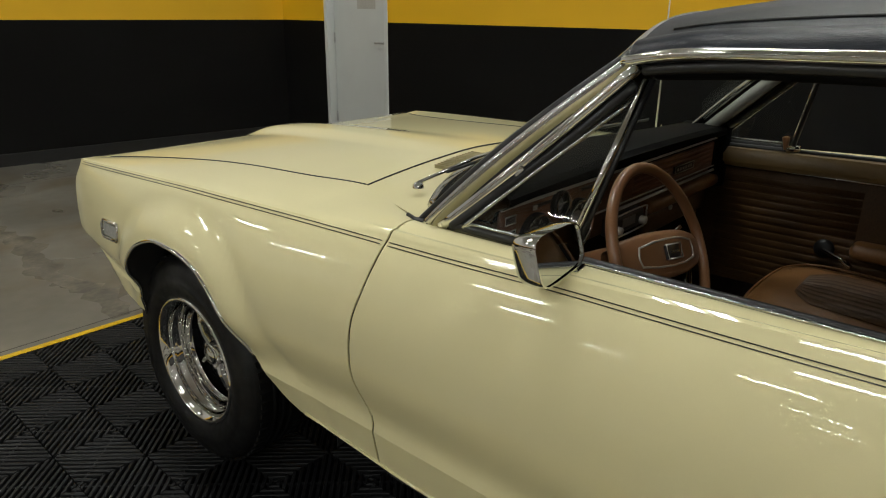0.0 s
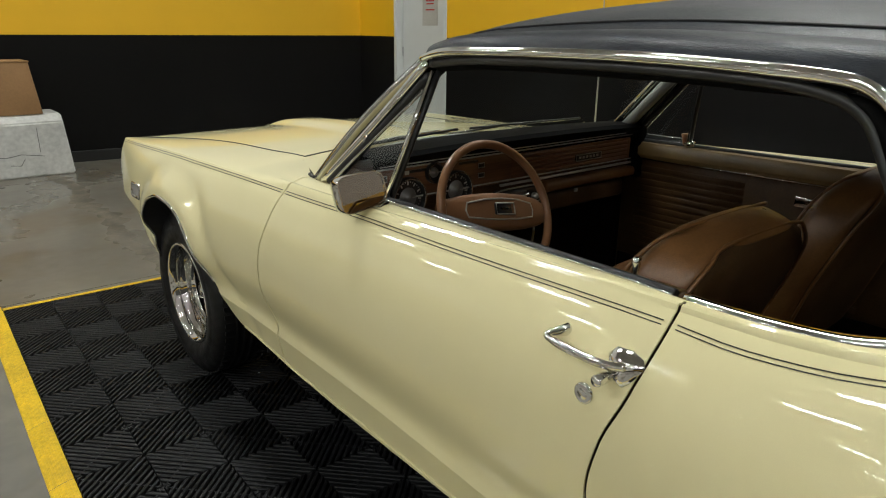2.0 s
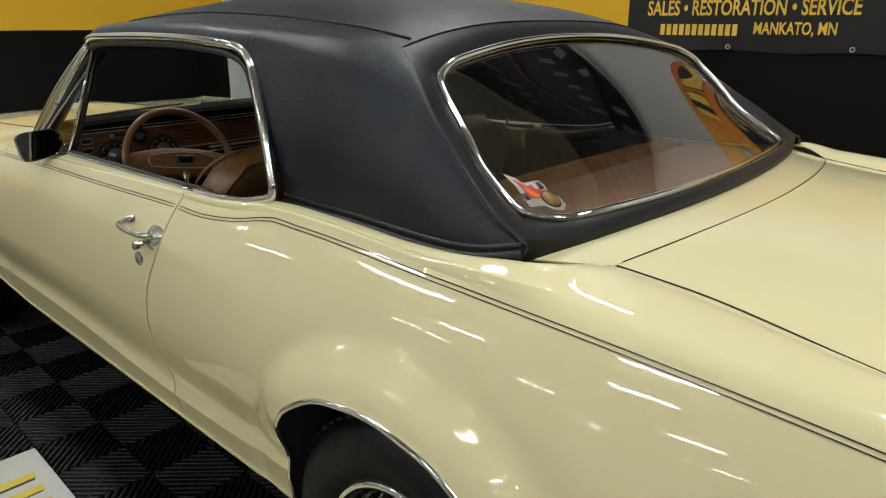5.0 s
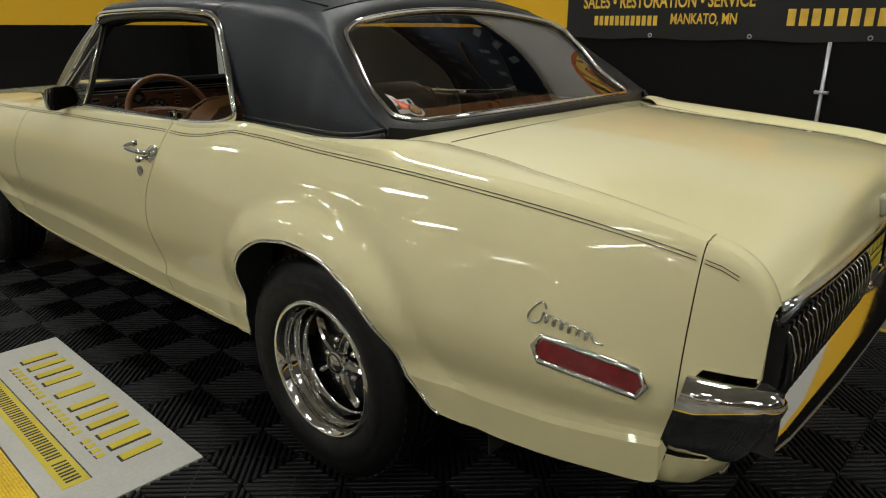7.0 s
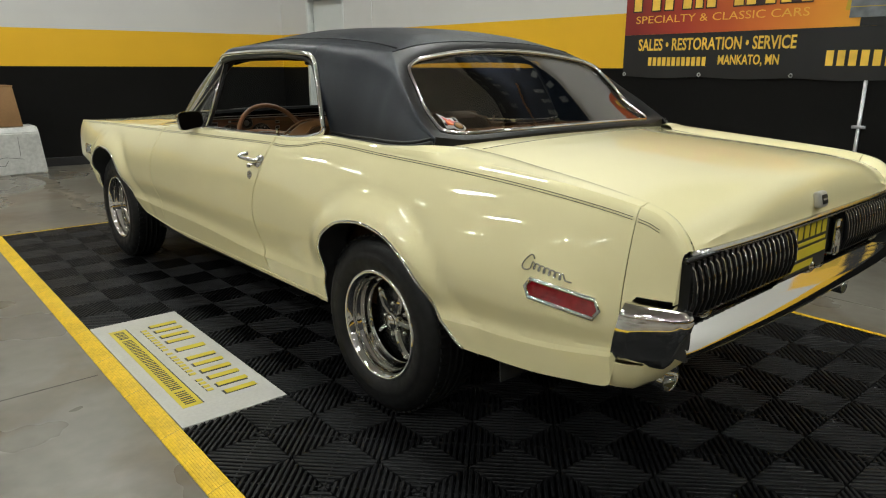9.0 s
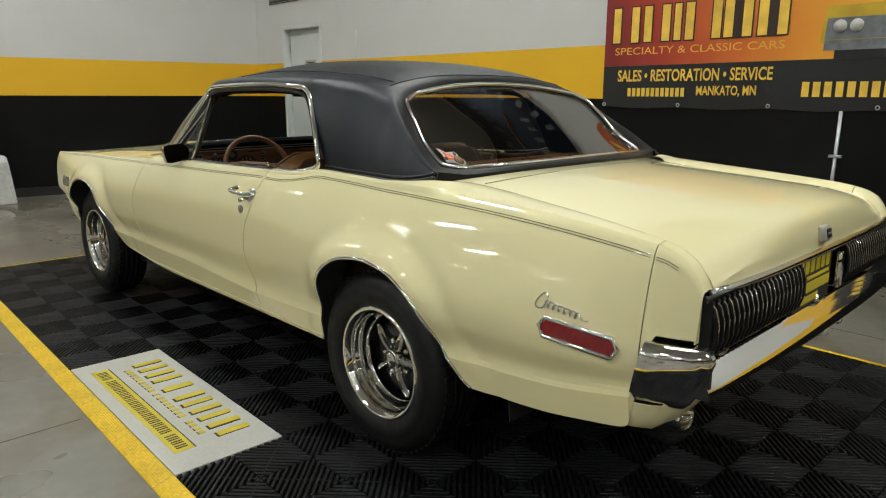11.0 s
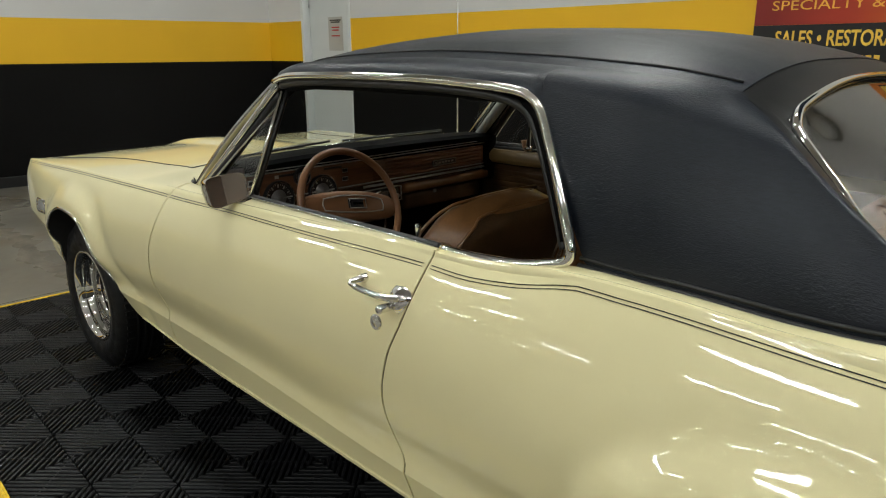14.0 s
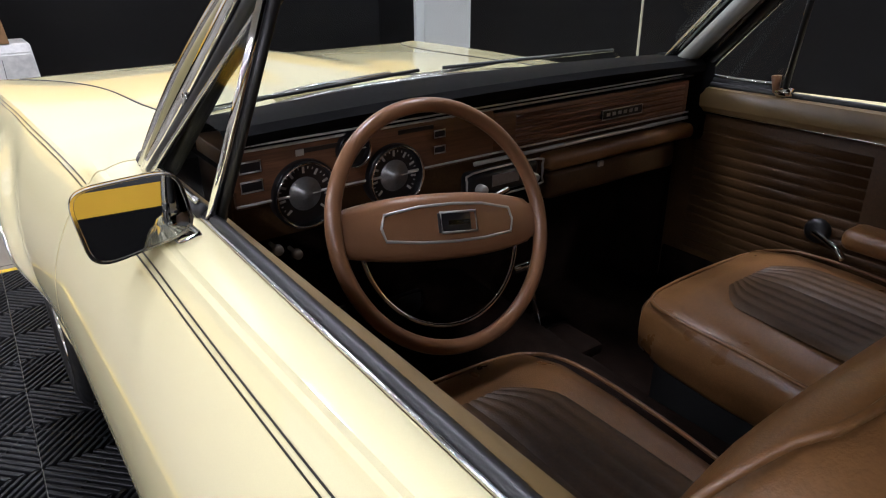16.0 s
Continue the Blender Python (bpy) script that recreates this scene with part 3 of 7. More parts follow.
def arch_gap(y, z):
    best = 9.0
    for tab in (ARCH_R, ARCH_F):
        if tab[0][0] - 0.25 < y < tab[-1][0] + 0.25:
            for (ya, za), (yb, zb) in zip(tab, tab[1:]):
                ey, ez = yb - ya, zb - za
                t = min(max(((y - ya) * ey + (z - za) * ez) / (ey * ey + ez * ez), 0), 1)
                best = min(best, math.hypot(y - ya - t * ey, z - za - t * ez))
    return best


def side_out(y, z):
    """How far the side stands out from the car's middle."""
    zc, hc, hm = ip(ZCR, y), ip(HCR, y), ip(HMID, y)
    zp, hp = ip(ZPIN, y), ip(HPIN, y)
    if z < zc:
        hs = ip(HSILL, y)
        s = max((z - 0.32) / (zc - 0.32), 0)
        h = hs + (hc - hs) * s
    elif z < ZMID:
        s = (z - zc) / (ZMID - zc)
        h = hc + (hm - hc) * math.sin(s * 1.5708) - 0.044 * math.sin(3.1416 * s) * (1 - s) ** 2.6
    else:
        t = min((z - ZMID) / (zp - ZMID), 1)
        s1 = math.sqrt(1 - 0.9025)
        full = 0.55 * (math.sqrt(1 - (0.95 * t) ** 2) - s1) / (1 - s1) + 0.45 * (1 - t ** 2.1)
        flat = 0.25 * (math.sqrt(1 - (0.95 * t) ** 2) - s1) / (1 - s1) + 0.75 * (1 - t ** 1.35)
        k = min(max((0.75 - y) / 0.6, 0), 1)
        k *= k * (3 - 2 * k)
        h = hp + (hm - hp) * (full + (flat - full) * k)
    g = arch_gap(y, z)
    if g < 0.2:
        k = max(0.0, 1 - max(g - 0.020, 0) / 0.085)
        h += 0.019 * k * k * (3 - 2 * k) * min(1, max(0, (z - 0.43) / 0.16)) - 0.004 * math.exp(-(((g - 0.105) / 0.03) ** 2))
    return h


def side_row(y, edge):
    """Places up one section of the side, from its lower edge over the shoulder."""
    zb, zc, zp = bottom(y), ip(ZCR, y), ip(ZPIN, y)
    zs = []
    lo = zb
    for top, n in ((zc, 6), (ZMID, 11), (zp, 13)):
        hi = max(lo, min(top, zp))
        zs += [lo + (hi - lo) * k / n for k in range(n)]
        lo = hi
    zs.append(zp)
    out = []
    for z in zs:
        yy = y + edge(y, z)
        out.append((yy, side_out(yy if abs(yy - y) < 0.06 else y, z), z))
    hp, hi, zi = ip(HPIN, y), ip(INNER_H, y), ip(INNER_Z, y)
    for q in (0.03, 0.08, 0.16, 0.28, 0.42, 0.58, 0.75, 0.88, 0.96, 1.0):
        deck = min(max((0.1 - y) / 0.3, 0), 1)
        crown = (0.011 + 0.013 * deck) * (1 - (1 - 2 * q) ** 2) + 0.006 * math.sin(3.1416 * min(q * 4, 1))
        crown *= 1 - 0.85 * min(max((y - 2.04) / 0.3, 0), 1)
        z = zp + (zi - zp) * q + crown
        out.append((y + edge(y, z), hp + (hi - hp) * q, z))
    return out


def near(y, y0, reach, v):
    return v * max(0.0, 1 - abs(y - y0) / reach)


def fender_edge(y, z):
    return near(y, 2.033, 0.12, ip(SEAM_F, z)) + near(y, 3.42, 0.25, ip(FRONT_EDGE, z))


def door_edge(y, z):
    return near(y, 2.027, 0.25, ip(SEAM_F, z)) + near(y, 0.803, 0.25, ip(SEAM_R, z))


def quarter_edge(y, z):
    return near(y, 0.797, 0.2, ip(SEAM_R, z))


def span(a, b, step, extra=()):
    n = max(2, round((b - a) / step))
    return sorted({round(a + (b - a) * k / n, 5) for k in range(n + 1)} | {e for e in extra if a < e < b})


R_EXTRA = (-0.478, -0.472, -0.46, -0.43, -0.39, -0.35, -0.31, 0.24, 0.26, 0.275, 0.285, 0.29, 0.295, 0.30, 0.305, 0.31, 0.315, 0.32, 0.325, 0.33)
F_EXTRA = (2.1, 2.297, 2.303, 2.32, 2.425, 2.46, 2.475, 2.49, 2.50, 2.52, 2.94, 2.98, 2.99, 3.005, 3.015, 3.025, 3.03, 3.036, 3.042, 3.05, 3.36, 3.38, 3.40)


def side_panel(name, s, ys, edge, parent, label=""):
    rows = [[(XC + s * h, y, z) for y, h, z in side_row(yy, edge)] for yy in ys]
    return part(name, sheet(rows, 0.0035), PAINT, parent, label, angle=20)


def ribbon(s, y0, y1, down, wide, lift, edge, step=0.04):
    """A thin painted line along the top of the side."""
    rows = []
    for y in span(y0, y1, step):
        zp = ip(ZPIN, y)
        row = []
        for dz in (ip(STRIPE_DROP, y) + down - wide / 2, ip(STRIPE_DROP, y) + down + wide / 2):
            z = zp - dz
            row.append((XC + s * (side_out(y, z) + lift), y + edge(y, z), z))
        rows.append(row)
    return sheet(rows, 0.0004)


def stripes(s, y0, y1, edge, parent):
    for down in (-0.0030, 0.0030):
        part("pinstripe", ribbon(s, y0, y1, down, 0.0015, 0.0009, edge), STRIPE, parent, "thin black painted stripe")


def arch_trim(tab, s, parent, first=0):
    pts = []
    for k in range(len(tab) - 1):
        for j in range(4):
            y = tab[k][0] + (tab[k + 1][0] - tab[k][0]) * j / 4
            pts.append((y, ip(tab, y)))
    pts.append(tab[-1])
    bm = tube(bmesh.new(), [(XC + s * (side_out(y, z) + 0.001), y, z) for y, z in pts[first * 4:]], 0.0060, 8, squash=0.8)
    part("wheel_arch_trim", bm, CHROME, parent, "thin polished arch moulding")
    lip = [[(XC + s * (side_out(y, z) - d), y, z + 0.003) for d in (0.0, 0.03, 0.12)] for y, z in pts]
    part("arch_lip", sheet(lip, 0.002), UNDER, parent)


left_door = right_door = None
for s in (-1, 1):
    fender = side_panel("front_fender", s, span(2.033, 3.42, 0.022, F_EXTRA), fender_edge, car, "cream front wing with twin pinstripe")
    stripes(s, 2.042, 3.40, fender_edge, fender)
    arch_trim(ARCH_F, s, fender, 3)
    door = side_panel("door", s, span(0.803, 2.027, 0.03), door_edge, car, "cream door with the window wound down")
    stripes(s, 0.812, 2.020, door_edge, door)
    quarter = side_panel("quarter_panel", s, span(-0.998, 0.797, 0.022, R_EXTRA + (0.42, 0.44, 0.48, 0.5, -0.98, -0.97, -0.96)), quarter_edge, car, "cream rear quarter with flared arch")
    stripes(s, -0.990, 0.788, quarter_edge, quarter)
    arch_trim(ARCH_R, s, quarter)
    cap = side_panel("quarter_end", s, span(-1.115, -1.0005, 0.008), lambda y, z: 0.0, car)
    stripes(s, -1.06, -1.005, lambda y, z: 0.0, cap)
    rows = []
    for k in range(12):
        z = 0.692 + 0.104 * k / 11
        out = side_out(-1.112, z) - 0.001
        rows.append([(XC + s * h, -1.1135, z) for h in (out, (out + 0.715) / 2, 0.715)])
    part("end_return", sheet(rows, 0.003, ref=Vector((XC, -0.5, 0.7))), PAINT, cap)
    # chrome rocker moulding and the dark under-sill
    part("rocker_moulding", tube(bmesh.new(), [(XC + s * (side_out(y, max(0.338, bottom(y) + 0.007)) + 0.001), y, max(0.338, bottom(y) + 0.007)) for y in span(0.34, 2.28, 0.06)], 0.004, 6), PAINT, car)
    rows = [[(XC + s * h, y, z) for h, z in ((0.779, 0.326), (0.76, 0.300), (0.70, 0.295), (0.66, 0.33))] for y in span(0.32, 2.02, 0.2)]
    part("under_sill", sheet(rows, 0.002), UNDER, car)
    if s < 0:
        left_door, left_fender, left_quarter = door, fender, quarter
    else:
        right_door, right_fender, right_quarter = door, fender, quarter

# hood
HOOD_C = [(2.3, 0.922), (2.5, 0.916), (2.8, 0.906), (3.1, 0.890), (3.35, 0.864), (3.47, 0.842), (3.5, 0.825)]


def hood_z(y, f):
    """A nearly flat panel with a narrow centre peak that grows towards the nose."""
    zi, zc = ip(INNER_Z, y), ip(HOOD_C, y)
    z = zi + (zc - zi) * (1 - abs(f) ** 1.7)
    out = abs(f) * ip(INNER_H, y)
    peak = ip([(2.35, 0.0), (2.7, 0.006), (3.1, 0.016), (3.4, 0.024), (3.46, 0.022), (3.5, 0.006)], y)
    k = min(max(1 - (out - 0.035) / 0.13, 0), 1)
    return z + peak * k * k * (3 - 2 * k)


rows = []
for a in range(49):
    t = a / 48
    row = []
    for b in range(61):
        f = -1 + b / 30
        y = (2.330 + 0.070 * (1 - abs(f) ** 1.4)) * (1 - t) + 3.50 * t
        row.append((XC + f * (ip(INNER_H, y) - 0.006), y, hood_z(y, f) + 0.001))
    rows.append(row)
HOOD_GAP = [(XC - ip(INNER_H, y) + 0.002, y, ip(INNER_Z, y) + 0.0004) for y in span(2.335, 3.40, 0.05)]
hood = part("hood", sheet(rows, 0.004), PAINT, car, "cream bonnet with a raised centre peak")

# thin black bars draw the shade in the gaps round the bonnet
for s in (-1, 1):
    part("bonnet_seal", tube(bmesh.new(), [(XC + s * (XC - x), y, z) for x, y, z in HOOD_GAP], 0.0026, 6), BLACK_TRIM, hood)
part("rear_seal", tube(bmesh.new(), [(XC + f * 0.527, 2.327 + 0.070 * (1 - abs(f) ** 1.4), hood_z(2.333 + 0.070 * (1 - abs(f) ** 1.4), f) + 0.0006) for f in [k / 16 - 1 for k in range(33)]], 0.0026, 6), BLACK_TRIM, hood)
# unseen dark block, added so the bonnet gaps stay dark
part("engine_bay", boxed(XC - 0.60, XC + 0.60, 2.25, 3.40, 0.55, 0.815), UNDER, car)

# cowl panel below the windscreen
WS_LOW = [(-1, 2.012, 0.905), (-0.6, 2.17, 0.917), (0, 2.235, 0.925), (0.6, 2.17, 0.917), (1, 2.012, 0.905)]


def ws_low(f):
    return Vector((XC + f * 0.655, ip([(a, b) for a, b, c in WS_LOW], f), ip([(a, c) for a, b, c in WS_LOW], f)))


rows = []
for a in range(9):
    t = a / 8
    row = []
    for b in range(41):
        f = -1 + b / 20
        lo = ws_low(f) + Vector((0.012 * f, -0.02, -0.002))
        yh = 2.324 + 0.070 * (1 - abs(f) ** 1.4)
        hi = Vector((XC + f * 0.537, yh, hood_z(yh + 0.005, f) - 0.001))
        row.append(lo.lerp(hi, t))
    rows.append(row)
cowl = part("cowl", sheet(rows, 0.003), PAINT, car, "cream cowl panel with air slots")
# slots are thin bars; the recess shade is put into their colour
SLOT = mat("shaded_paint_slot", (0.30, 0.26, 0.14), 0.5, var=0.1)
for side in (-1, 1):
    for k in range(13):
        x = XC + side * 0.105 + side * k * 0.0165
        f = abs(x - XC) / 0.58
        ya, yb = 2.250 - 0.16 * f * f, 2.330 - 0.13 * f * f
        za = 0.9275 - 0.018 * f * f
        bm = bmesh.new()
        box(bm, x - 0.0022, x + 0.0022, ya, yb, za - 0.004, za + 0.0065)
        part("air_slot", bm, SLOT, cowl)

# trunk lid
DECK_C = [(-1.13, 0.79), (-1.128, 0.82), (-1.122, 0.86), (-1.105, 0.905), (-1.06, 0.930), (-1.0, 0.942), (-0.9, 0.952), (-0.6, 0.972), (-0.3, 0.984)]
rows = []
for a in range(45):
    t = a / 44
    row = []
    for b in range(41):
        f = -1 + b / 20
        y0 = -0.255 - 0.085 * (1 - f * f)
        y = y0 + (-1.108 - 0.022 * (1 - f**4) - y0) * (1 - (1 - t) ** 1.6)
        zc = ip(DECK_C, y if t < 1 else -1.13)
        zi = ip(INNER_Z, max(y, -1.108))
        z = zi + (zc - zi) * (1 - abs(f) ** 2.4)
        row.append((XC + f * (ip(INNER_H, max(y, -1.1)) - 0.004), y, z + 0.001))
    rows.append(row)
trunk = part("trunk_lid", sheet(rows, 0.004), PAINT, car, "cream boot lid")
# fine black bars stand for the shaded gap at the boot lid's edges
for s in (-1, 1):
    part("boot_seal", tube(bmesh.new(), [(XC + s * (ip(INNER_H, y) - 0.002), y, ip(INNER_Z, y) + 0.0006) for y in span(-1.10, -0.255, 0.04)], 0.0012, 6), BLACK_TRIM, trunk)
part("front_seal", tube(bmesh.new(), [(XC + f * 0.563, -0.252 - 0.085 * (1 - f * f), 0.9535 + 0.029 * (1 - abs(f) ** 2.4)) for f in [0.97 * (k / 16 - 1) for k in range(33)]], 0.0009, 6), BLACK_TRIM, trunk)
em = part("lock_emblem", boxed(-0.027, 0.027, -0.012, 0.012, -0.024, 0.024, 0.009, 3), LIT_CHROME, trunk, "small bright boot emblem")
em.matrix_basis = pose(0.0, -1.133, 0.850, -12)
part("emblem_inlay", boxed(-0.018, 0.018, -0.0138, -0.0118, -0.014, 0.013, 0.002), BLACK_TRIM, em)
part("emblem_bar", boxed(-0.013, 0.013, -0.0146, -0.0137, -0.003, 0.002), LIT_CHROME, em)
part("trunk_moulding", tube(bmesh.new(), [(XC + f * 0.722, -1.114 - 0.022 * (1 - f**4), 0.799) for f in [k / 10 - 1 for k in range(21)]], 0.011, 8), DULL_CHROME, trunk)

# panel between the back window and the trunk lid
rows = []
for a in range(5):
    t = a / 4
    row = []
    for b in range(41):
        f = -1 + b / 20
        y = -0.110 - 0.075 * (1 - f * f) + (-0.141 - 0.010 * (1 - f * f)) * t
        row.append((XC + f * (0.655 - 0.090 * t), y, 0.957 - 0.005 * t + (0.020 + 0.010 * t) * (1 - abs(f) ** 2.4)))
    rows.append(row)
part("deck_panel", sheet(rows, 0.003), PAINT, car)

# ---- vinyl roof ----
DRIP_H = [(0.0, 0.53), (0.2, 0.582), (0.4, 0.628), (0.6, 0.648), (1.0, 0.632), (1.47, 0.602), (1.6, 0.575), (1.66, 0.55)]
DRIP_Z = [(0.0, 1.15), (0.2, 1.232), (0.4, 1.262), (0.6, 1.270), (1.0, 1.284), (1.47, 1.276), (1.6, 1.258), (1.66, 1.245)]
ROOF_C = [(0.16, 1.288), (0.25, 1.317), (0.45, 1.364), (0.7, 1.390), (1.0, 1.396), (1.3, 1.380), (1.55, 1.352), (1.66, 1.335), (1.70, 1.325)]
ROOF_EDGE = 0.86


def roof_at(f, y):
    h, zd, zc = ip(DRIP_H, y), ip(DRIP_Z, y), ip(ROOF_C, y)
    return Vector((XC + f * h, y, zd + (zc - zd) * (1 - abs(f) ** 2.9)))


def bend(a, c, b, n):
    """A rounded corner from a to b round c."""
    return [a * (1 - t) ** 2 + c * (2 * t * (1 - t)) + b * t * t for t in [k / n for k in range(n + 1)]]


rows = []
for a in range(41):
    t = a / 40
    row = []
    for b in range(49):
        f = (-1 + b / 24) * ROOF_EDGE
        y = 0.262 * (1 - t) + (1.615 + 0.075 * (1 - f * f)) * t
        row.append(roof_at(f, y))
    rows.append(row)
roof = part("roof", sheet(rows, 0.006), VINYL, car, "black grained vinyl roof covering")
for s in (-1, 1):
    # rolled edge over the side windows
    rows = []
    for y in span(0.582, 1.615, 0.035):
        d = roof_at(s, y)
        rows.append([d + Vector((0, 0, -0.016))] + bend(d, d + Vector((-s * 0.004, 0, 0.040)), roof_at(s * ROOF_EDGE, y), 7))
    part("roof_edge", sheet(rows, 0.005), VINYL, roof)
    part("roof_seam", tube(bmesh.new(), [roof_at(s * 0.80, 0.275 + 1.31 * k / 24) + Vector((0, 0, 0.0008)) for k in range(25)], 0.0032, 6), BORDER, roof)

# sail panels behind the side windows
SAIL_BASE_H = [(-0.17, 0.664), (-0.12, 0.678), (-0.05, 0.688), (0.1, 0.676), (0.3, 0.664), (0.46, 0.676), (0.62, 0.655)]
SAIL_BASE_Z = [(-0.16, 0.976), (-0.12, 0.966), (-0.05, 0.953), (0.1, 0.945), (0.3, 0.945), (0.445, 0.953)]
SAIL_EDGE = [(0.6, 1.272, 0.648), (0.4, 1.262, 0.622), (0.262, 1.236, 0.588), (0.181, 1.206, 0.583), (0.13, 1.174, 0.597), (0.048, 1.115, 0.623), (-0.022, 1.068, 0.645), (-0.072, 1.031, 0.657), (-0.105, 1.01, 0.66), (-0.14, 0.988, 0.662), (-0.155, 0.978, 0.66)]
FOLD = [(-0.155, 0.982, 0.652), (-0.14, 0.992, 0.654), (-0.105, 1.014, 0.652), (-0.072, 1.035, 0.649), (-0.022, 1.072, 0.637), (0.048, 1.12, 0.614), (0.13, 1.182, 0.583), (0.181, 1.219, 0.557), (0.262, 1.268, 0.512)]
FOLD_Z = [(a, b) for a, b, c in FOLD]
FOLD_H = [(a, c) for a, b, c in FOLD]


def sail_low(y):
    return ip(SAIL_BASE_Z, y) if y < 0.445 else 0.953 + (y - 0.445) / 0.14 * 0.299


for s in (-1, 1):
    rows = []
    for y in span(-0.15, 0.60, 0.0188):
        zt = ip([(a, b) for a, b, c in SAIL_EDGE[::-1]], y)
        ht = ip([(a, c) for a, b, c in SAIL_EDGE[::-1]], y)
        zb = min(sail_low(y), zt - 0.004)
        hb0 = ip(SAIL_BASE_H, y)
        row = []
        k = min(max((y - 0.30) / 0.28, 0), 1)
        corner = Vector((XC + s * (ht + 0.006 - 0.008 * k), y, zt + 0.012 + 0.026 * k))
        if y > 0.262:
            end = roof_at(s * ROOF_EDGE, y)
        else:
            end = Vector((XC + s * ip(FOLD_H, y), y, ip(FOLD_Z, y)))
            corner = Vector((XC + s * (ht + 0.004), y, zt + 0.010))
        for k in range(11):
            z = zb + (zt - zb) * 0.86 * k / 10
            full = (z - 0.945) / max(zt - 0.945, 0.01)
            row.append(Vector((XC + s * (hb0 + (ht - hb0) * full + 0.016 * math.sin(3.1416 * full) * min(1, (zt - 0.945) / 0.2)), y, z)))
        row += bend(row[-1], corner, end, 8)[1:]
        rows.append(row)
    sail = part("sail_panel", sheet(rows, 0.006), VINYL, car, "black vinyl rear roof pillar")
    part("vinyl_moulding", tube(bmesh.new(), smooth_line([(XC + s * (ip(SAIL_BASE_H, y) + 0.004), y, ip(SAIL_BASE_Z, y) + 0.002) for y in span(-0.15, 0.46, 0.06)]), 0.0075, 8), BLACK_TRIM, sail)
    part("vinyl_lip", tube(bmesh.new(), smooth_line([(XC + s * (ip(SAIL_BASE_H, y) - 0.001), y, ip(SAIL_BASE_Z, y) + 0.017) for y in span(-0.145, 0.46, 0.06)]), 0.0042, 8), BLACK_TRIM, sail)

# back window: a bowed pane, bright surround and a vinyl border
def pane(bl, tl, bc, tc, n=24, m=16, grow=0.0):
    """A pane bowed across, from its corner and middle places on one side (out, along, up)."""
    rows = []
    for a in range(m + 1):
        t = -grow + (1 + 2 * grow) * a / m
        row = []
        for b in range(n + 1):
            f = (-1 + 2 * b / n) * (1 + grow)
            e = [bl[i] + (tl[i] - bl[i]) * t for i in range(3)]
            c = [bc[i] + (tc[i] - bc[i]) * t for i in range(3)]
            w = 1 - abs(f) ** 2.2
            row.append((XC + f * e[0], e[1] + (c[1] - e[1]) * w, e[2] + (c[2] - e[2]) * w + 0.012 * math.sin(3.1416 * min(max(t, 0), 1))))
        rows.append(row)
    return rows


# (share of the way up, out, along, up) of the side edge of the back glass
BACK_SIDE = [(0, 0.556, -0.096, 0.984), (0.06, 0.560, -0.066, 0.998), (0.175, 0.555, -0.022, 1.024), (0.36, 0.545, 0.042, 1.070), (0.61, 0.532, 0.100, 1.134), (0.85, 0.516, 0.160, 1.194), (1, 0.496, 0.190, 1.229)]


def back_place(f, t):
    """A place on the back glass: f across from -1 to 1, t from its foot to its top."""
    h, y, z = (ip([(r[0], r[k]) for r in BACK_SIDE], t) for k in (1, 2, 3))
    w = 1 - abs(f) ** 2.2
    yc, zc = -0.196 + 0.406 * t, 0.998 + 0.280 * t + 0.010 * math.sin(3.1416 * t)
    # far edge is moved out and back to fit the camera's view
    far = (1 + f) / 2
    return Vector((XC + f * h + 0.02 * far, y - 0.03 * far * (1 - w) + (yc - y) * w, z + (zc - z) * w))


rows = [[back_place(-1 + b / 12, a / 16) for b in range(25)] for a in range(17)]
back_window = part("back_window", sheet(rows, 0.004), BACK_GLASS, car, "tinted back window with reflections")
back_window.visible_shadow = False


def rim_of(rows, round_by=2):
    """The edge of a grid of places, corners cut round."""
    k = round_by
    return [Vector(p) for p in rows[0][k:-k]] + [Vector(r[-1]) for r in rows[k:-k]] + [Vector(p) for p in rows[-1][k:-k][::-1]] + [Vector(r[0]) for r in rows[k:-k][::-1]]


def soften(pts):
    """Cut the corners of a closed line twice."""
    for _ in range(2):
        pts = [q for i, p in enumerate(pts) for q in (p.lerp(pts[(i + 1) % len(pts)], 0.25), p.lerp(pts[(i + 1) % len(pts)], 0.75))]
    return pts


part("back_window_trim", tube(bmesh.new(), [p + Vector((0, -0.004, 0.004)) for p in soften(rim_of(rows, 1))], 0.009, 8, close=True), CHROME, back_window, "bright window surround")
outer = []
for a in range(17):
    t = a / 16
    y = -0.140 + 0.404 * t
    h, z = ip(FOLD_H, min(y, 0.262)), ip(FOLD_Z, min(y, 0.262))
    outer.append([])
    for b in range(25):
        f = -1 + b / 12
        w = (1 - f * f) * (1 - t)
        outer[-1].append((XC + f * h, y - 0.095 * w, z - 0.024 * (1 - t) * (1 - abs(f) ** 12) + 0.020 * w))
outer[-1] = [roof_at((-1 + b / 12) * ROOF_EDGE, 0.266) - Vector((0, 0, 0.002)) for b in range(25)]
a, b = rim_of(outer, 1), rim_of(rows, 1)
for k, i, j in ((22, 0, -1), (37, -1, -1), (60, -1, 0), (75, 0, 0)):
    a[k] = a[(k + 1) % 76] = Vector(outer[i][j])
part("window_border", sheet([[p - Vector((0, 0, 0.035)), p, p.lerp(q, 0.35) + Vector((0, -0.003, 0.005)), p.lerp(q, 0.7) + Vector((0, -0.003, 0.004)), q - Vector((0, 0, 0.002))] for p, q in zip(a + a[:1], b + b[:1])], 0.004), BORDER, roof, "smooth black surround of the back window")

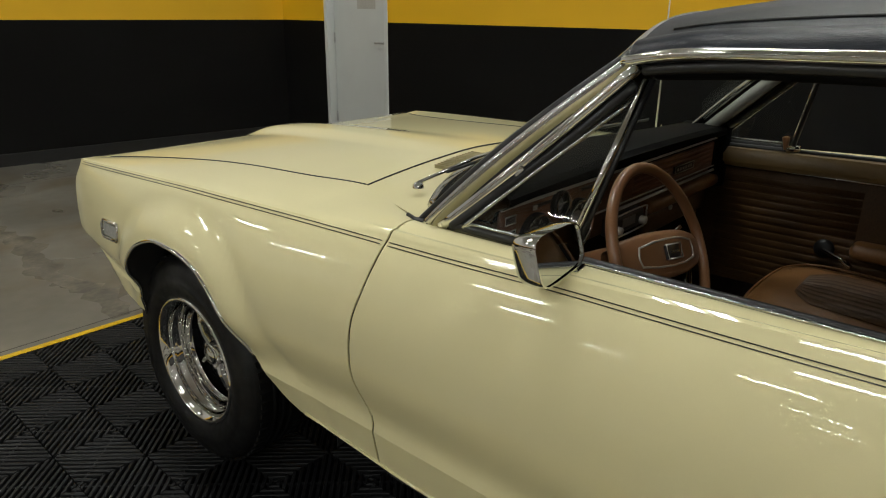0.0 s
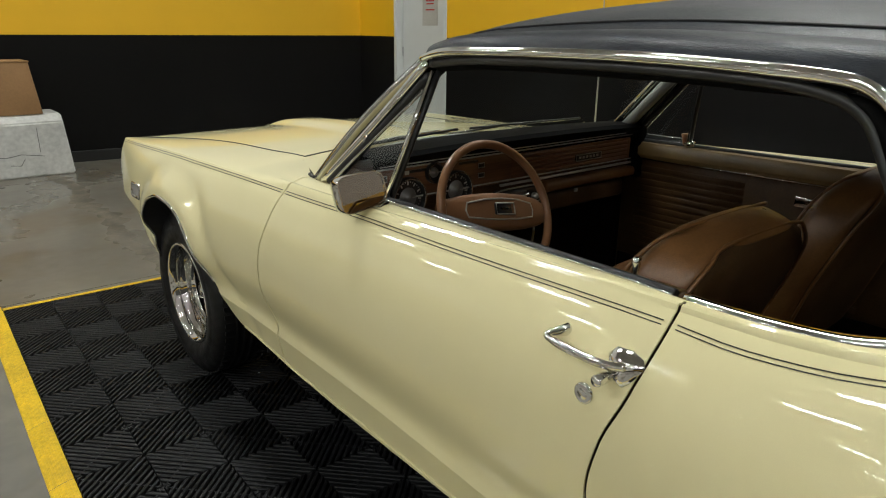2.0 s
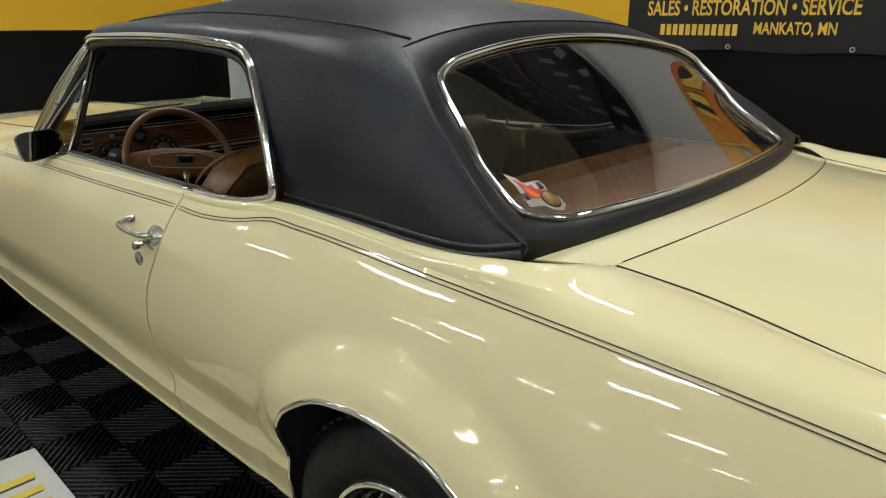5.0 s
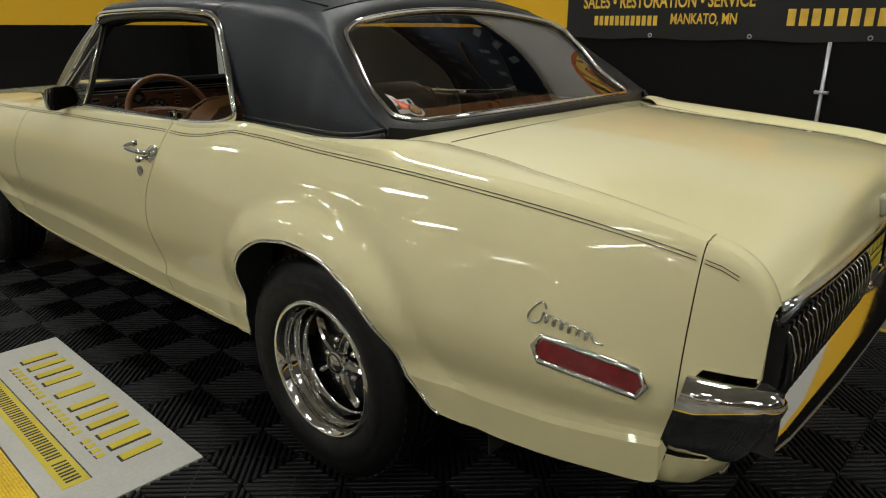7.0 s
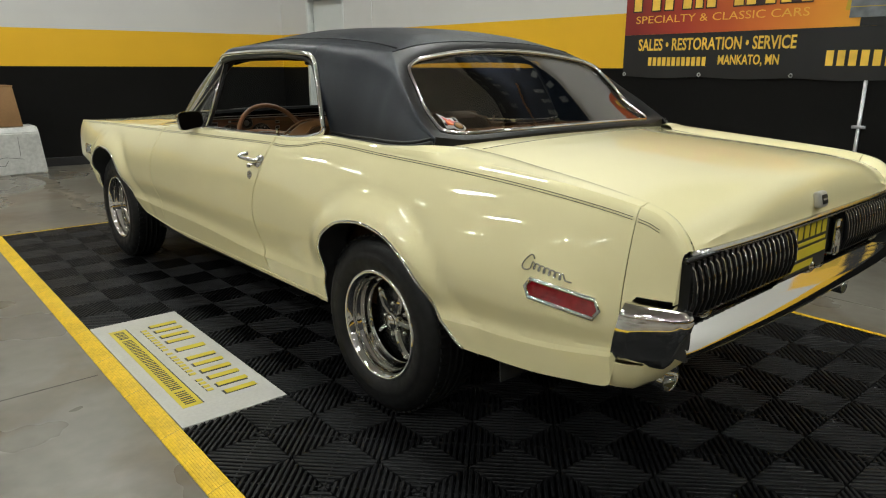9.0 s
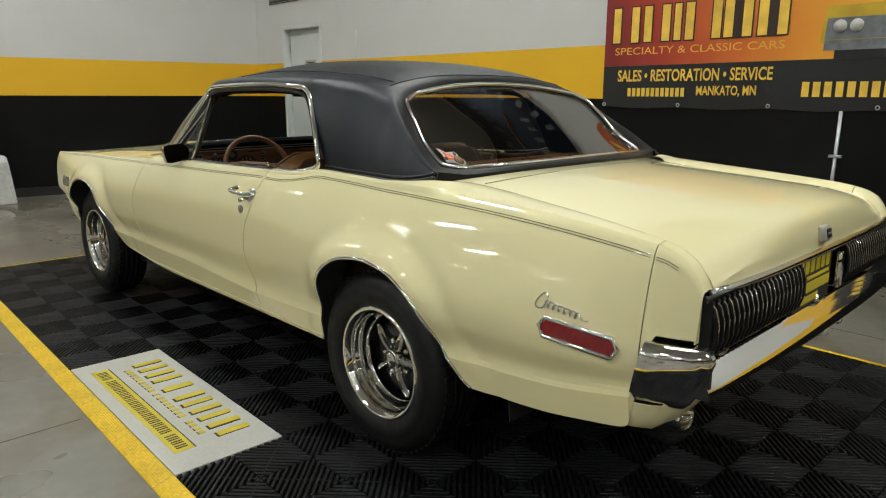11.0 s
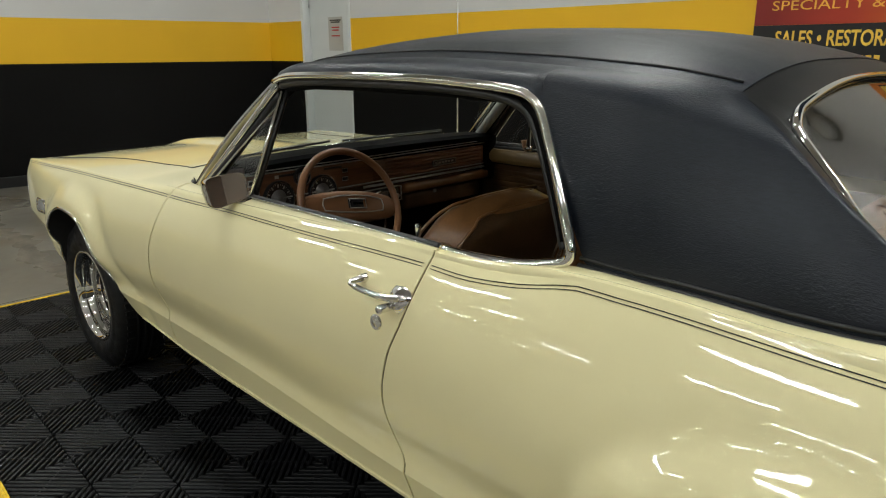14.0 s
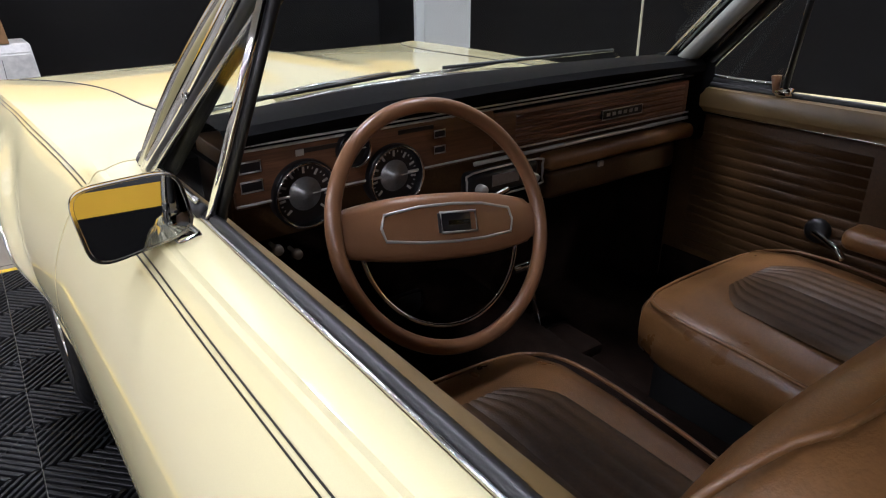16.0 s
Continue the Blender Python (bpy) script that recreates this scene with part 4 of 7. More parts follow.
# windscreen
WS = ((0.645, 2.005, 0.912), (0.540, 1.628, 1.250), (0, 2.225, 0.930), (0, 1.690, 1.322))
rows = pane(*WS)
windscreen = part("windscreen", sheet(rows, 0.005), WINDOW, car, "clear windscreen")
windscreen.visible_shadow = False
part("windscreen_trim", tube(bmesh.new(), [p + Vector((0, 0.004, 0.004)) for p in rim_of(rows, 1)], 0.010, 8, close=True), DULL_CHROME, windscreen)
for s in (-1, 1):
    # the bands of the windscreen pillar, from the glass outwards
    base, tip = Vector((XC + s * 0.660, 2.020, 0.895)), Vector((XC + s * 0.557, 1.618, 1.258))
    run = (tip - base).normalized()
    for nm, off, r, mt, end in (("screen_moulding", 0.012, 0.0075, DULL_CHROME, 1.0), ("rubber_seal", 0.003, 0.0125, BLACK_TRIM, 1.0), ("gutter_rail", -0.012, 0.0100, DULL_CHROME, 1.0), ("pillar", -0.030, 0.0115, SHADED_PILLAR, 0.99), ("door_seal", -0.044, 0.008, BLACK_TRIM, 0.97)):
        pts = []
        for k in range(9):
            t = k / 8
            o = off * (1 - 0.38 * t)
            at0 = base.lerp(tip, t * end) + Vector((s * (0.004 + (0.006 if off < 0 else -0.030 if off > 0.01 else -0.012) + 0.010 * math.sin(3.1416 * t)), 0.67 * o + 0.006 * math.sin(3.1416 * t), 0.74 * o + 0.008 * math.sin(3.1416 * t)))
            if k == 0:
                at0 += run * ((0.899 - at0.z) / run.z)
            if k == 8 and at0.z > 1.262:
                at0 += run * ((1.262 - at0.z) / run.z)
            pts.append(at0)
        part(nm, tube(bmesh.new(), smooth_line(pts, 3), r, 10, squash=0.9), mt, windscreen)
    part("pillar_foot", tube(bmesh.new(), [(XC + s * 0.652, 2.062, 0.900), (XC + s * 0.664, 2.030, 0.899), (XC + s * 0.668, 1.985, 0.902)], 0.011, 8, squash=0.6), BLACK_TRIM, windscreen)
    # bright rail over the side window, down its rear edge and along the bottom
    rail = [(XC + s * (ip(DRIP_H, y) + 0.005), y, ip(DRIP_Z, y) - 0.004) for y in (1.62, 1.5, 1.3, 1.1, 0.9, 0.75)]
    rail += [(XC + s * 0.652, 0.648, 1.266), (XC + s * 0.654, 0.604, 1.254), (XC + s * 0.658, 0.574, 1.228), (XC + s * 0.668, 0.546, 1.175), (XC + s * 0.684, 0.507, 1.095), (XC + s * 0.700, 0.470, 1.008), (XC + s * 0.703, 0.463, 0.984), (XC + s * 0.705, 0.474, 0.966), (XC + s * 0.707, 0.51, 0.955), (XC + s * 0.712, 0.57, 0.942), (XC + s * 0.712, 0.68, 0.932), (XC + s * 0.705, 0.79, 0.927)]
    part("window_rail", tube(bmesh.new(), smooth_line(rail, 6), 0.0105, 8), CHROME, roof, "bright moulding round the side window")
    part("drip_gutter", tube(bmesh.new(), smooth_line([(XC + s * (ip(DRIP_H, y) - 0.004), y, ip(DRIP_Z, y) - 0.022) for y in (1.58, 1.4, 1.1, 0.9, 0.74)] + [(XC + s * 0.640, 0.665, 1.243), (XC + s * 0.642, 0.622, 1.226), (XC + s * 0.648, 0.594, 1.196), (XC + s * 0.658, 0.562, 1.140), (XC + s * 0.678, 0.515, 1.050), (XC + s * 0.688, 0.487, 0.985)]), 0.0095, 8), BLACK_TRIM, roof)
    # sill of the side window
    door = left_door if s < 0 else right_door
    ys = span(0.82, 1.98, 0.08)
    part("window_seal", tube(bmesh.new(), [(XC + s * (ip(INNER_H, y) - 0.013), y, ip(INNER_Z, y) + 0.002) for y in ys], 0.009, 8), BLACK_TRIM, door)
    part("sill_moulding", tube(bmesh.new(), [(XC + s * (ip(INNER_H, y) - 0.002), y, ip(INNER_Z, y) + 0.003) for y in ys], 0.003, 8), DULL_CHROME, door)
    # quarter vent window
    foot_r, foot_f, head = Vector((XC + s * 0.668, 1.665, 0.912)), Vector((XC + s * 0.666, 1.915, 0.912)), Vector((XC + s * 0.576, 1.580, 1.224))
    vent = part("vent_window", sheet([[foot_r, foot_r.lerp(head, 0.97)], [foot_f, foot_r.lerp(head, 0.99)]], 0.004), WINDOW, door, "small triangular vent window")
    vent.visible_shadow = False
    part("vent_post", tube(bmesh.new(), [foot_r + Vector((0, -0.004, -0.02)), head + Vector((0, -0.004, 0))], 0.0072, 8), CHROME, vent, "bright vent window post")
    part("vent_seal", tube(bmesh.new(), [foot_r + Vector((-s * 0.012, -0.012, -0.02)), head + Vector((-s * 0.012, -0.010, 0))], 0.007, 8), BLACK_TRIM, vent)
    up = Vector((0, 0.67, 0.74))
    part("front_frame", tube(bmesh.new(), smooth_line([foot_f + up * 0.004 + Vector((s * 0.006, 0.03, -0.008)), foot_f.lerp(head, 0.5) + up * 0.016 + Vector((s * 0.006, 0, 0)), head + up * 0.010 + Vector((s * 0.005, 0.004, 0.012))], 5), 0.011, 10, squash=0.8), CHROME, vent, "bright front frame of the vent window")
    part("vent_rubber", tube(bmesh.new(), smooth_line([foot_r + Vector((0, 0.012, 0.004)), foot_f + Vector((0, -0.02, 0.004)), foot_f + Vector((0, -0.012, 0.014)), foot_f.lerp(head, 0.5) + up * -0.004, head + Vector((0, 0.012, -0.01))], 6), 0.010, 8), BLACK_TRIM, vent)
    part("vent_frame", tube(bmesh.new(), smooth_line([foot_r + Vector((s * 0.002, 0.015, 0.018)), foot_f + Vector((s * 0.002, -0.060, 0.016)), foot_f + Vector((s * 0.002, -0.052, 0.030)), head + Vector((s * 0.002, 0.012, -0.035))], 6), 0.0042, 8), DULL_CHROME, vent)
    part("vent_catch", boxed(-0.003, 0.003, -0.012, 0.012, -0.006, 0.006, 0.002, 2, m=Matrix.Translation(foot_f.lerp(head, 0.42) + Vector((s * 0.010, 0.008, 0.002))) @ pose(0, 0, 0, -42)), CHROME, vent)

# ---- wheels ----
def wheel(x, y, s):
    w = part("wheel", lathe(bmesh.new(), [(-0.005, 0.02), (-0.005, 0.10), (-0.015, 0.158), (-0.10, 0.175), (-0.10, 0.02)], 32), BLACK_PAINT, car, "styled steel wheel with chrome trim ring")
    prof = [(-0.105, 0.20), (-0.112, 0.235), (-0.110, 0.27), (-0.098, 0.30), (-0.082, 0.317), (-0.05, 0.3245), (0.05, 0.3245), (0.082, 0.317), (0.098, 0.30), (0.108, 0.275), (0.107, 0.262), (0.110, 0.258), (0.110, 0.24), (0.104, 0.215), (0.092, 0.198), (0.08, 0.19)]
    tyre = part("tyre", lathe(bmesh.new(), prof, 96), TYRE, w, "black radial tyre")
    bm = bmesh.new()
    for k in range(64):
        a = 6.28318 * k / 64
        for x0, x1 in ((-0.080, -0.045), (0.045, 0.080)):
            box(bm, x0, x1, -0.0085, 0.0085, 0.3195, 0.3258, m=pose(0, 0, 0, math.degrees(a)))
    for x0 in (-0.036, -0.006, 0.024):
        lathe(bm, [(x0, 0.322), (x0, 0.3262), (x0 + 0.018, 0.3262), (x0 + 0.018, 0.322)], 64)
    part("tread", bm, TYRE, w)
    ring = [(0.088, 0.206), (0.097, 0.203), (0.101, 0.197), (0.098, 0.188), (0.085, 0.183), (0.078, 0.176), (0.070, 0.178), (0.060, 0.172), (0.052, 0.166), (0.030, 0.164), (0.012, 0.162), (0.008, 0.158)]
    part("trim_ring", lathe(bmesh.new(), ring, 72), CHROME, w, "polished chrome trim ring")
    bm = bmesh.new()
    for k in range(5):
        a = 6.28318 * (k - 0.03) / 5
        rows = []
        for r, hw, x0 in ((0.036, 0.013, 0.024), (0.07, 0.010, 0.024), (0.11, 0.0120, 0.016), (0.140, 0.016, 0.004), (0.154, 0.022, -0.004)):
            row = []
            for u, dx in ((-1, -0.012), (-0.6, 0.0), (0, 0.005), (0.6, 0.0), (1, -0.012)):
                c, sn = math.cos(a), math.sin(a)
                row.append((x0 + dx, r * c - u * hw * sn, r * sn + u * hw * c))
            rows.append(row)
        sp = sheet(rows, 0.003)
        me = bpy.data.meshes.new("spoke")
        sp.to_mesh(me)
        sp.free()
        bm.from_mesh(me)
        bpy.data.meshes.remove(me)
    part("spokes", bm, CHROME, w, "five bright pressed spokes")
    for k in range(5):
        a = 6.28318 * (k + 0.47) / 5
        part("wheel_nut", lathe(bmesh.new(), [(-0.006, 0.011), (0.013, 0.011), (0.019, 0.006), (0.02, 0.0005)], 8, pose(0, 0.062 * math.cos(a), 0.062 * math.sin(a))), CHROME, w)
    part("centre_cap", lathe(bmesh.new(), [(0.010, 0.036), (0.036, 0.035), (0.041, 0.031), (0.039, 0.025), (0.043, 0.021), (0.046, 0.0005)], 32), CHROME, w, "round centre cap")
    part("cap_inlay", lathe(bmesh.new(), [(0.0405, 0.0305), (0.0415, 0.0255)], 32), BLACK_PAINT, w)
    w.matrix_basis = pose(x, y, 0.3262, 0, 0, 180 if s < 0 else 0)
    return w


for s in (-1, 1):
    wheel(XC + s * 0.705, 2.819, s)
    wheel(XC + s * 0.705, 0.0, s)
    # wheel wells
    for yc in (-0.07, 2.70):
        rows = [[(XC + s * h, yc + 0.50 * math.cos(t), 0.30 + 0.47 * math.sin(t)) for h in (0.765, 0.42)] for t in [3.1416 * k / 20 for k in range(21)]]
        part("wheel_well", sheet(rows, 0.003), UNDER, car)
        part("well_back", boxed(XC + s * 0.42 - 0.005, XC + s * 0.42 + 0.005, yc - 0.5, yc + 0.5, 0.32, 0.78), UNDER, car)

# ---- tail ----
TAIL_Y = -1.098
part("tail_panel", boxed(XC - 0.745, XC + 0.72, TAIL_Y, -1.05, 0.62, 0.80, 0.004), BLACK_TRIM, car)
part("trunk_floor", boxed(XC - 0.62, XC + 0.62, -0.95, -0.1, 0.45, 0.48), UNDER, car)
part("underbody", boxed(XC - 0.66, XC + 0.66, 0.25, 3.3, 0.24, 0.27), UNDER, car)


FIN_BLACK = mat("black_fin_plastic", (0.006, 0.006, 0.006), 0.35, spec=0.25, var=0.1, var_scale=30)


def tail_lamp(x0, x1):
    lamp = part("tail_lamp", boxed(x0 + 0.022, x1, TAIL_Y - 0.010, TAIL_Y - 0.001, 0.662, 0.792, 0.004), RED_LENS, car, "red tail lamp behind black upright fins")
    n = 21
    for k in range(n):
        x = x0 + 0.012 + (x1 - x0 - 0.024) * k / (n - 1)
        prof = [(TAIL_Y - 0.018, 0.660), (TAIL_Y - 0.046, 0.668), (TAIL_Y - 0.055, 0.70), (TAIL_Y - 0.054, 0.745), (TAIL_Y - 0.044, 0.778), (TAIL_Y - 0.018, 0.797)]
        bm = bmesh.new()
        box(bm, x - 0.006, x + 0.006, TAIL_Y - 0.040, TAIL_Y - 0.008, 0.664, 0.793)
        tube(bm, [(x, y + 0.004, z) for y, z in prof], 0.0060, 6)
        part("fin", bm, FIN_BLACK, lamp)
        part("fin_edge", tube(bmesh.new(), [(x - 0.003, y - 0.003, z) for y, z in prof[2:6]], 0.0015, 5), CHROME, lamp)
    part("lamp_frame", tube(bmesh.new(), [(x0, TAIL_Y - 0.03, 0.66), (x1, TAIL_Y - 0.03, 0.66)], 0.008, 8), BLACK_PAINT, lamp)
    part("lamp_frame", tube(bmesh.new(), [(x0, TAIL_Y - 0.03, 0.797), (x1, TAIL_Y - 0.03, 0.797)], 0.007, 8), BLACK_PAINT, lamp)
    return lamp


tail_lamp(-0.728, -0.165)
tail_lamp(0.215, 0.735)
plate = part("licence_plate", boxed(-0.178, 0.122, TAIL_Y - 0.030, TAIL_Y - 0.027, 0.640, 0.790, 0.001, 1), SIGN_BLACK, car, "black and yellow dealer plate")
part("plate_bracket", boxed(-0.14, 0.09, TAIL_Y - 0.0265, TAIL_Y - 0.001, 0.66, 0.77), BLACK_TRIM, car)
for k in range(6):
    part("letter_bar", boxed(-0.160 + k * 0.045, -0.160 + k * 0.045 + 0.032, TAIL_Y - 0.0315, TAIL_Y - 0.0302, 0.742, 0.782), SIGN_YELLOW, plate)
part("word_bar", boxed(-0.150, 0.10, TAIL_Y - 0.0315, TAIL_Y - 0.0302, 0.722, 0.732), SIGN_YELLOW, plate)
part("web_bar", boxed(-0.168, 0.112, TAIL_Y - 0.0315, TAIL_Y - 0.0302, 0.683, 0.713), SIGN_YELLOW, plate)
part("number_bar", boxed(-0.160, 0.02, TAIL_Y - 0.0315, TAIL_Y - 0.0302, 0.652, 0.672), SIGN_YELLOW, plate)
part("tail_guard", boxed(0.160, 0.188, TAIL_Y - 0.052, TAIL_Y - 0.001, 0.655, 0.775, 0.012, 2), CHROME, car, "bright hexagonal tail ornament")


# rear bumper: its plan from one end round the corner to the other, and its section
END_SECTION = [(-0.048, 0.688), (-0.034, 0.688), (-0.016, 0.681), (-0.003, 0.667), (0.002, 0.655), (0.001, 0.622), (-0.004, 0.590), (-0.011, 0.558), (-0.019, 0.534), (-0.029, 0.519), (-0.039, 0.514)]
MID_SECTION = [(-0.112, 0.666), (-0.088, 0.656), (-0.064, 0.645), (-0.048, 0.637), (-0.041, 0.632), (-0.024, 0.618), (-0.008, 0.604), (0.007, 0.589), (0.010, 0.579), (0.003, 0.568), (-0.045, 0.556)]


def bumper_rows(plan, section, lean):
    """Places along a bumper piece: its section swept round the plan."""
    rows = []
    for g, z in section:
        low = max(0.0, (0.664 - z) / 0.12)
        row = []
        for i, p in enumerate(plan):
            d = (plan[min(i + 1, len(plan) - 1)] - plan[max(i - 1, 0)]).normalized()
            q = p + Vector((d.y, -d.x, 0)) * g
            row.append(Vector((q.x + (1 if p.x < XC else -1) * 0.25 * lean * low, q.y + 1.0 * lean * low, z)))
        rows.append(row)
    return rows


MIDDLE = [(0.772, -1.143), (0.72, -1.151), (0.60, -1.158), (0.45, -1.165), (0.25, -1.170), (0.0, -1.172)]
plan = [Vector((XC - h, y, 0)) for h, y in MIDDLE] + [Vector((XC + h, y, 0)) for h, y in MIDDLE[-2::-1]]
bumper = part("rear_bumper", sheet(bumper_rows(plan, MID_SECTION, 0.0)), CHROME, car, "chromed steel rear bumper", angle=40)
CORNER = [(0.842, -1.014), (0.840, -1.045), (0.829, -1.076), (0.814, -1.105), (0.800, -1.130), (0.792, -1.142), (0.782, -1.152), (0.772, -1.157), (0.762, -1.158)]
for s in (-1, 1):
    plan = [Vector((XC + s * h, y, 0)) for h, y in (CORNER if s < 0 else CORNER[::-1])]
    rows = bumper_rows(plan, END_SECTION, 0.034)
    bm = sheet(rows)
    part("bumper_end", bm, CHROME, bumper, "chromed wrap-round bumper end", angle=40)
    part("bumper_filler", boxed(min(XC + s * 0.768, XC + s * 0.76), max(XC + s * 0.768, XC + s * 0.76), -1.15, -1.05, 0.56, 0.682), BLACK_TRIM, bumper)
part("bumper_backing", boxed(XC - 0.77, XC + 0.77, -1.10, -0.99, 0.56, 0.685, 0.01), UNDER, car)
for x in (-0.62, -0.02, 0.60):
    part("bumper_bolt", lathe(bmesh.new(), [(0.0, 0.016), (0.006, 0.014), (0.009, 0.009), (0.010, 0.0005)], 16, Matrix.Translation((x + XC, -1.128 if abs(x) < 0.1 else -1.112, 0.645)) @ pose(0, 0, 0, 0, 0, -90)), CHROME, bumper)
rows = []
for z, dy, dh in ((0.60, 0.0, 0.0), (0.55, -0.004, 0.0), (0.50, 0.004, -0.006), (0.465, 0.016, -0.014), (0.445, 0.034, -0.026), (0.438, 0.075, -0.05)):
    half = [(0.818, -0.990), (0.812, -1.015), (0.790, -1.050), (0.745, -1.080), (0.66, -1.105), (0.5, -1.122), (0.25, -1.132), (0.0, -1.136)]
    def low_edge(h, z=z):
        k = min(max((h - 0.68) / 0.09, 0), 1)
        return min(z + (0.60 - z) * 0.36 * (1 - k), 0.60 - 0.075 * k)
    row = [(XC - h - dh, y + dy, low_edge(h)) for h, y in half] + [(XC + h + dh, y + dy, low_edge(h)) for h, y in half[-2::-1]]
    rows.append(row)
part("rear_valance", sheet(rows, 0.004, ref=Vector((XC, -0.6, 0.55))), PAINT, car, "cream lower rear valance")
for s in (-1, 1):
    part("exhaust_tip", lathe(bmesh.new(), [(0.22, 0.036), (0.0, 0.040), (-0.004, 0.038), (0.0, 0.035), (0.03, 0.033), (0.03, 0.012), (0.05, 0.001)], 28, Matrix.Translation((XC + s * 0.622, -1.035, 0.437)) @ pose(0, 0, 0, 0, 0, 90)), CHROME, car, "round chrome exhaust tip")

# rear side marker lamps, script badges
for s in (-1, 1):
    q = left_quarter if s < 0 else right_quarter

    def on_side(y, z, lift, s=s):
        return Vector((XC + s * (side_out(y, z) + lift), y, z))

    # six-sided marker: (along, up) of its outline
    y0, y1, zt, zb, tip = -0.952, -0.735, 0.685, 0.637, 0.014
    def outline(shrink):
        zm = (zt + zb) / 2
        k = shrink
        drop = 0.012
        pts = [(y1 - k, zm + 0.004), (y1 - tip - k * 0.6, zt - k + 0.002), (y0 + tip + k * 0.6, zt - k - drop), (y0 + k, zm - drop), (y0 + tip + k * 0.6, zb + k - drop), (y1 - tip - k * 0.6, zb + k + 0.002)]
        return pts
    base = outline(0.0)
    bezel = tube(bmesh.new(), [on_side(y, z, 0.006) for y, z in base], 0.0065, 8, close=True)
    mk = part("rear_marker", bezel, CHROME, q, "red side marker in a bright bezel")
    cen = on_side(sum(a for a, b in base) / 6, sum(b for a, b in base) / 6, 0.010)
    inner = outline(0.006)
    bm = bmesh.new()
    ring = [bm.verts.new(on_side(y, z, 0.007)) for y, z in inner]
    c = bm.verts.new(cen)
    low = [bm.verts.new(on_side(y, z, -0.004)) for y, z in inner]
    for i in range(6):
        bm.faces.new([ring[i], ring[(i + 1) % 6], c])
        bm.faces.new([ring[i], low[i], low[(i + 1) % 6], ring[(i + 1) % 6]])
    bmesh.ops.recalc_face_normals(bm, faces=bm.faces)
    part("red_lens", bm, RED_LENS, mk, angle=20)
    # flowing badge drawn as a looping bright wire
    pts = [(-0.748, 0.728), (-0.744, 0.736), (-0.735, 0.738), (-0.722, 0.726), (-0.713, 0.710), (-0.716, 0.700), (-0.728, 0.698), (-0.740, 0.704)]
    for k in range(61):
        a = k / 60 * 6.28318 * 6
        u = k / 60
        pts.append((-0.744 - 0.098 * u - 0.0060 * math.sin(a), 0.713 - 0.013 * u + 0.0078 * math.cos(a)))
    pts += [(-0.850, 0.694), (-0.868, 0.693)]
    pts = [(y, z + 0.008) for y, z in pts]
    part("script_badge", tube(bmesh.new(), smooth_line([on_side(y, z, 0.0042) for y, z in pts], 2), 0.0021, 6), DULL_CHROME, q, "looping bright metal badge")
    # front marker lamp
    fd = left_fender if s < 0 else right_fender
    pts = [(3.075, 0.712), (3.165, 0.712), (3.175, 0.70), (3.170, 0.668), (3.16, 0.660), (3.085, 0.660), (3.072, 0.67), (3.070, 0.70)]
    mk = part("front_marker", tube(bmesh.new(), [on_side(y, z, 0.004) for y, z in pts], 0.006, 8, close=True), CHROME, fd, "clear side marker in a bright bezel")
    rows = [[on_side(3.08 + 0.085 * a / 4, 0.668 + 0.036 * b / 3, 0.004) for b in range(4)] for a in range(5)]
    part("clear_lens", sheet(rows, 0.004), AMBER_LENS, mk)
    # front bumper end and nose
part("front_bumper", sheet([[(XC + f * w, 3.60 - 0.14 * abs(f) ** 6 + dy, z) for f in [k / 14 - 1 for k in range(29)]] for w, dy, z in ((0.76, -0.04, 0.68), (0.79, -0.02, 0.67), (0.795, -0.03, 0.63), (0.785, -0.05, 0.58), (0.76, -0.08, 0.56))], 0.004), CHROME, car, "chromed front bumper")
part("grille", boxed(XC - 0.74, XC + 0.74, 3.38, 3.46, 0.66, 0.82, 0.01), BLACK_TRIM, car)
part("front_valance", boxed(XC - 0.72, XC + 0.72, 3.28, 3.34, 0.42, 0.62, 0.02), PAINT, car)

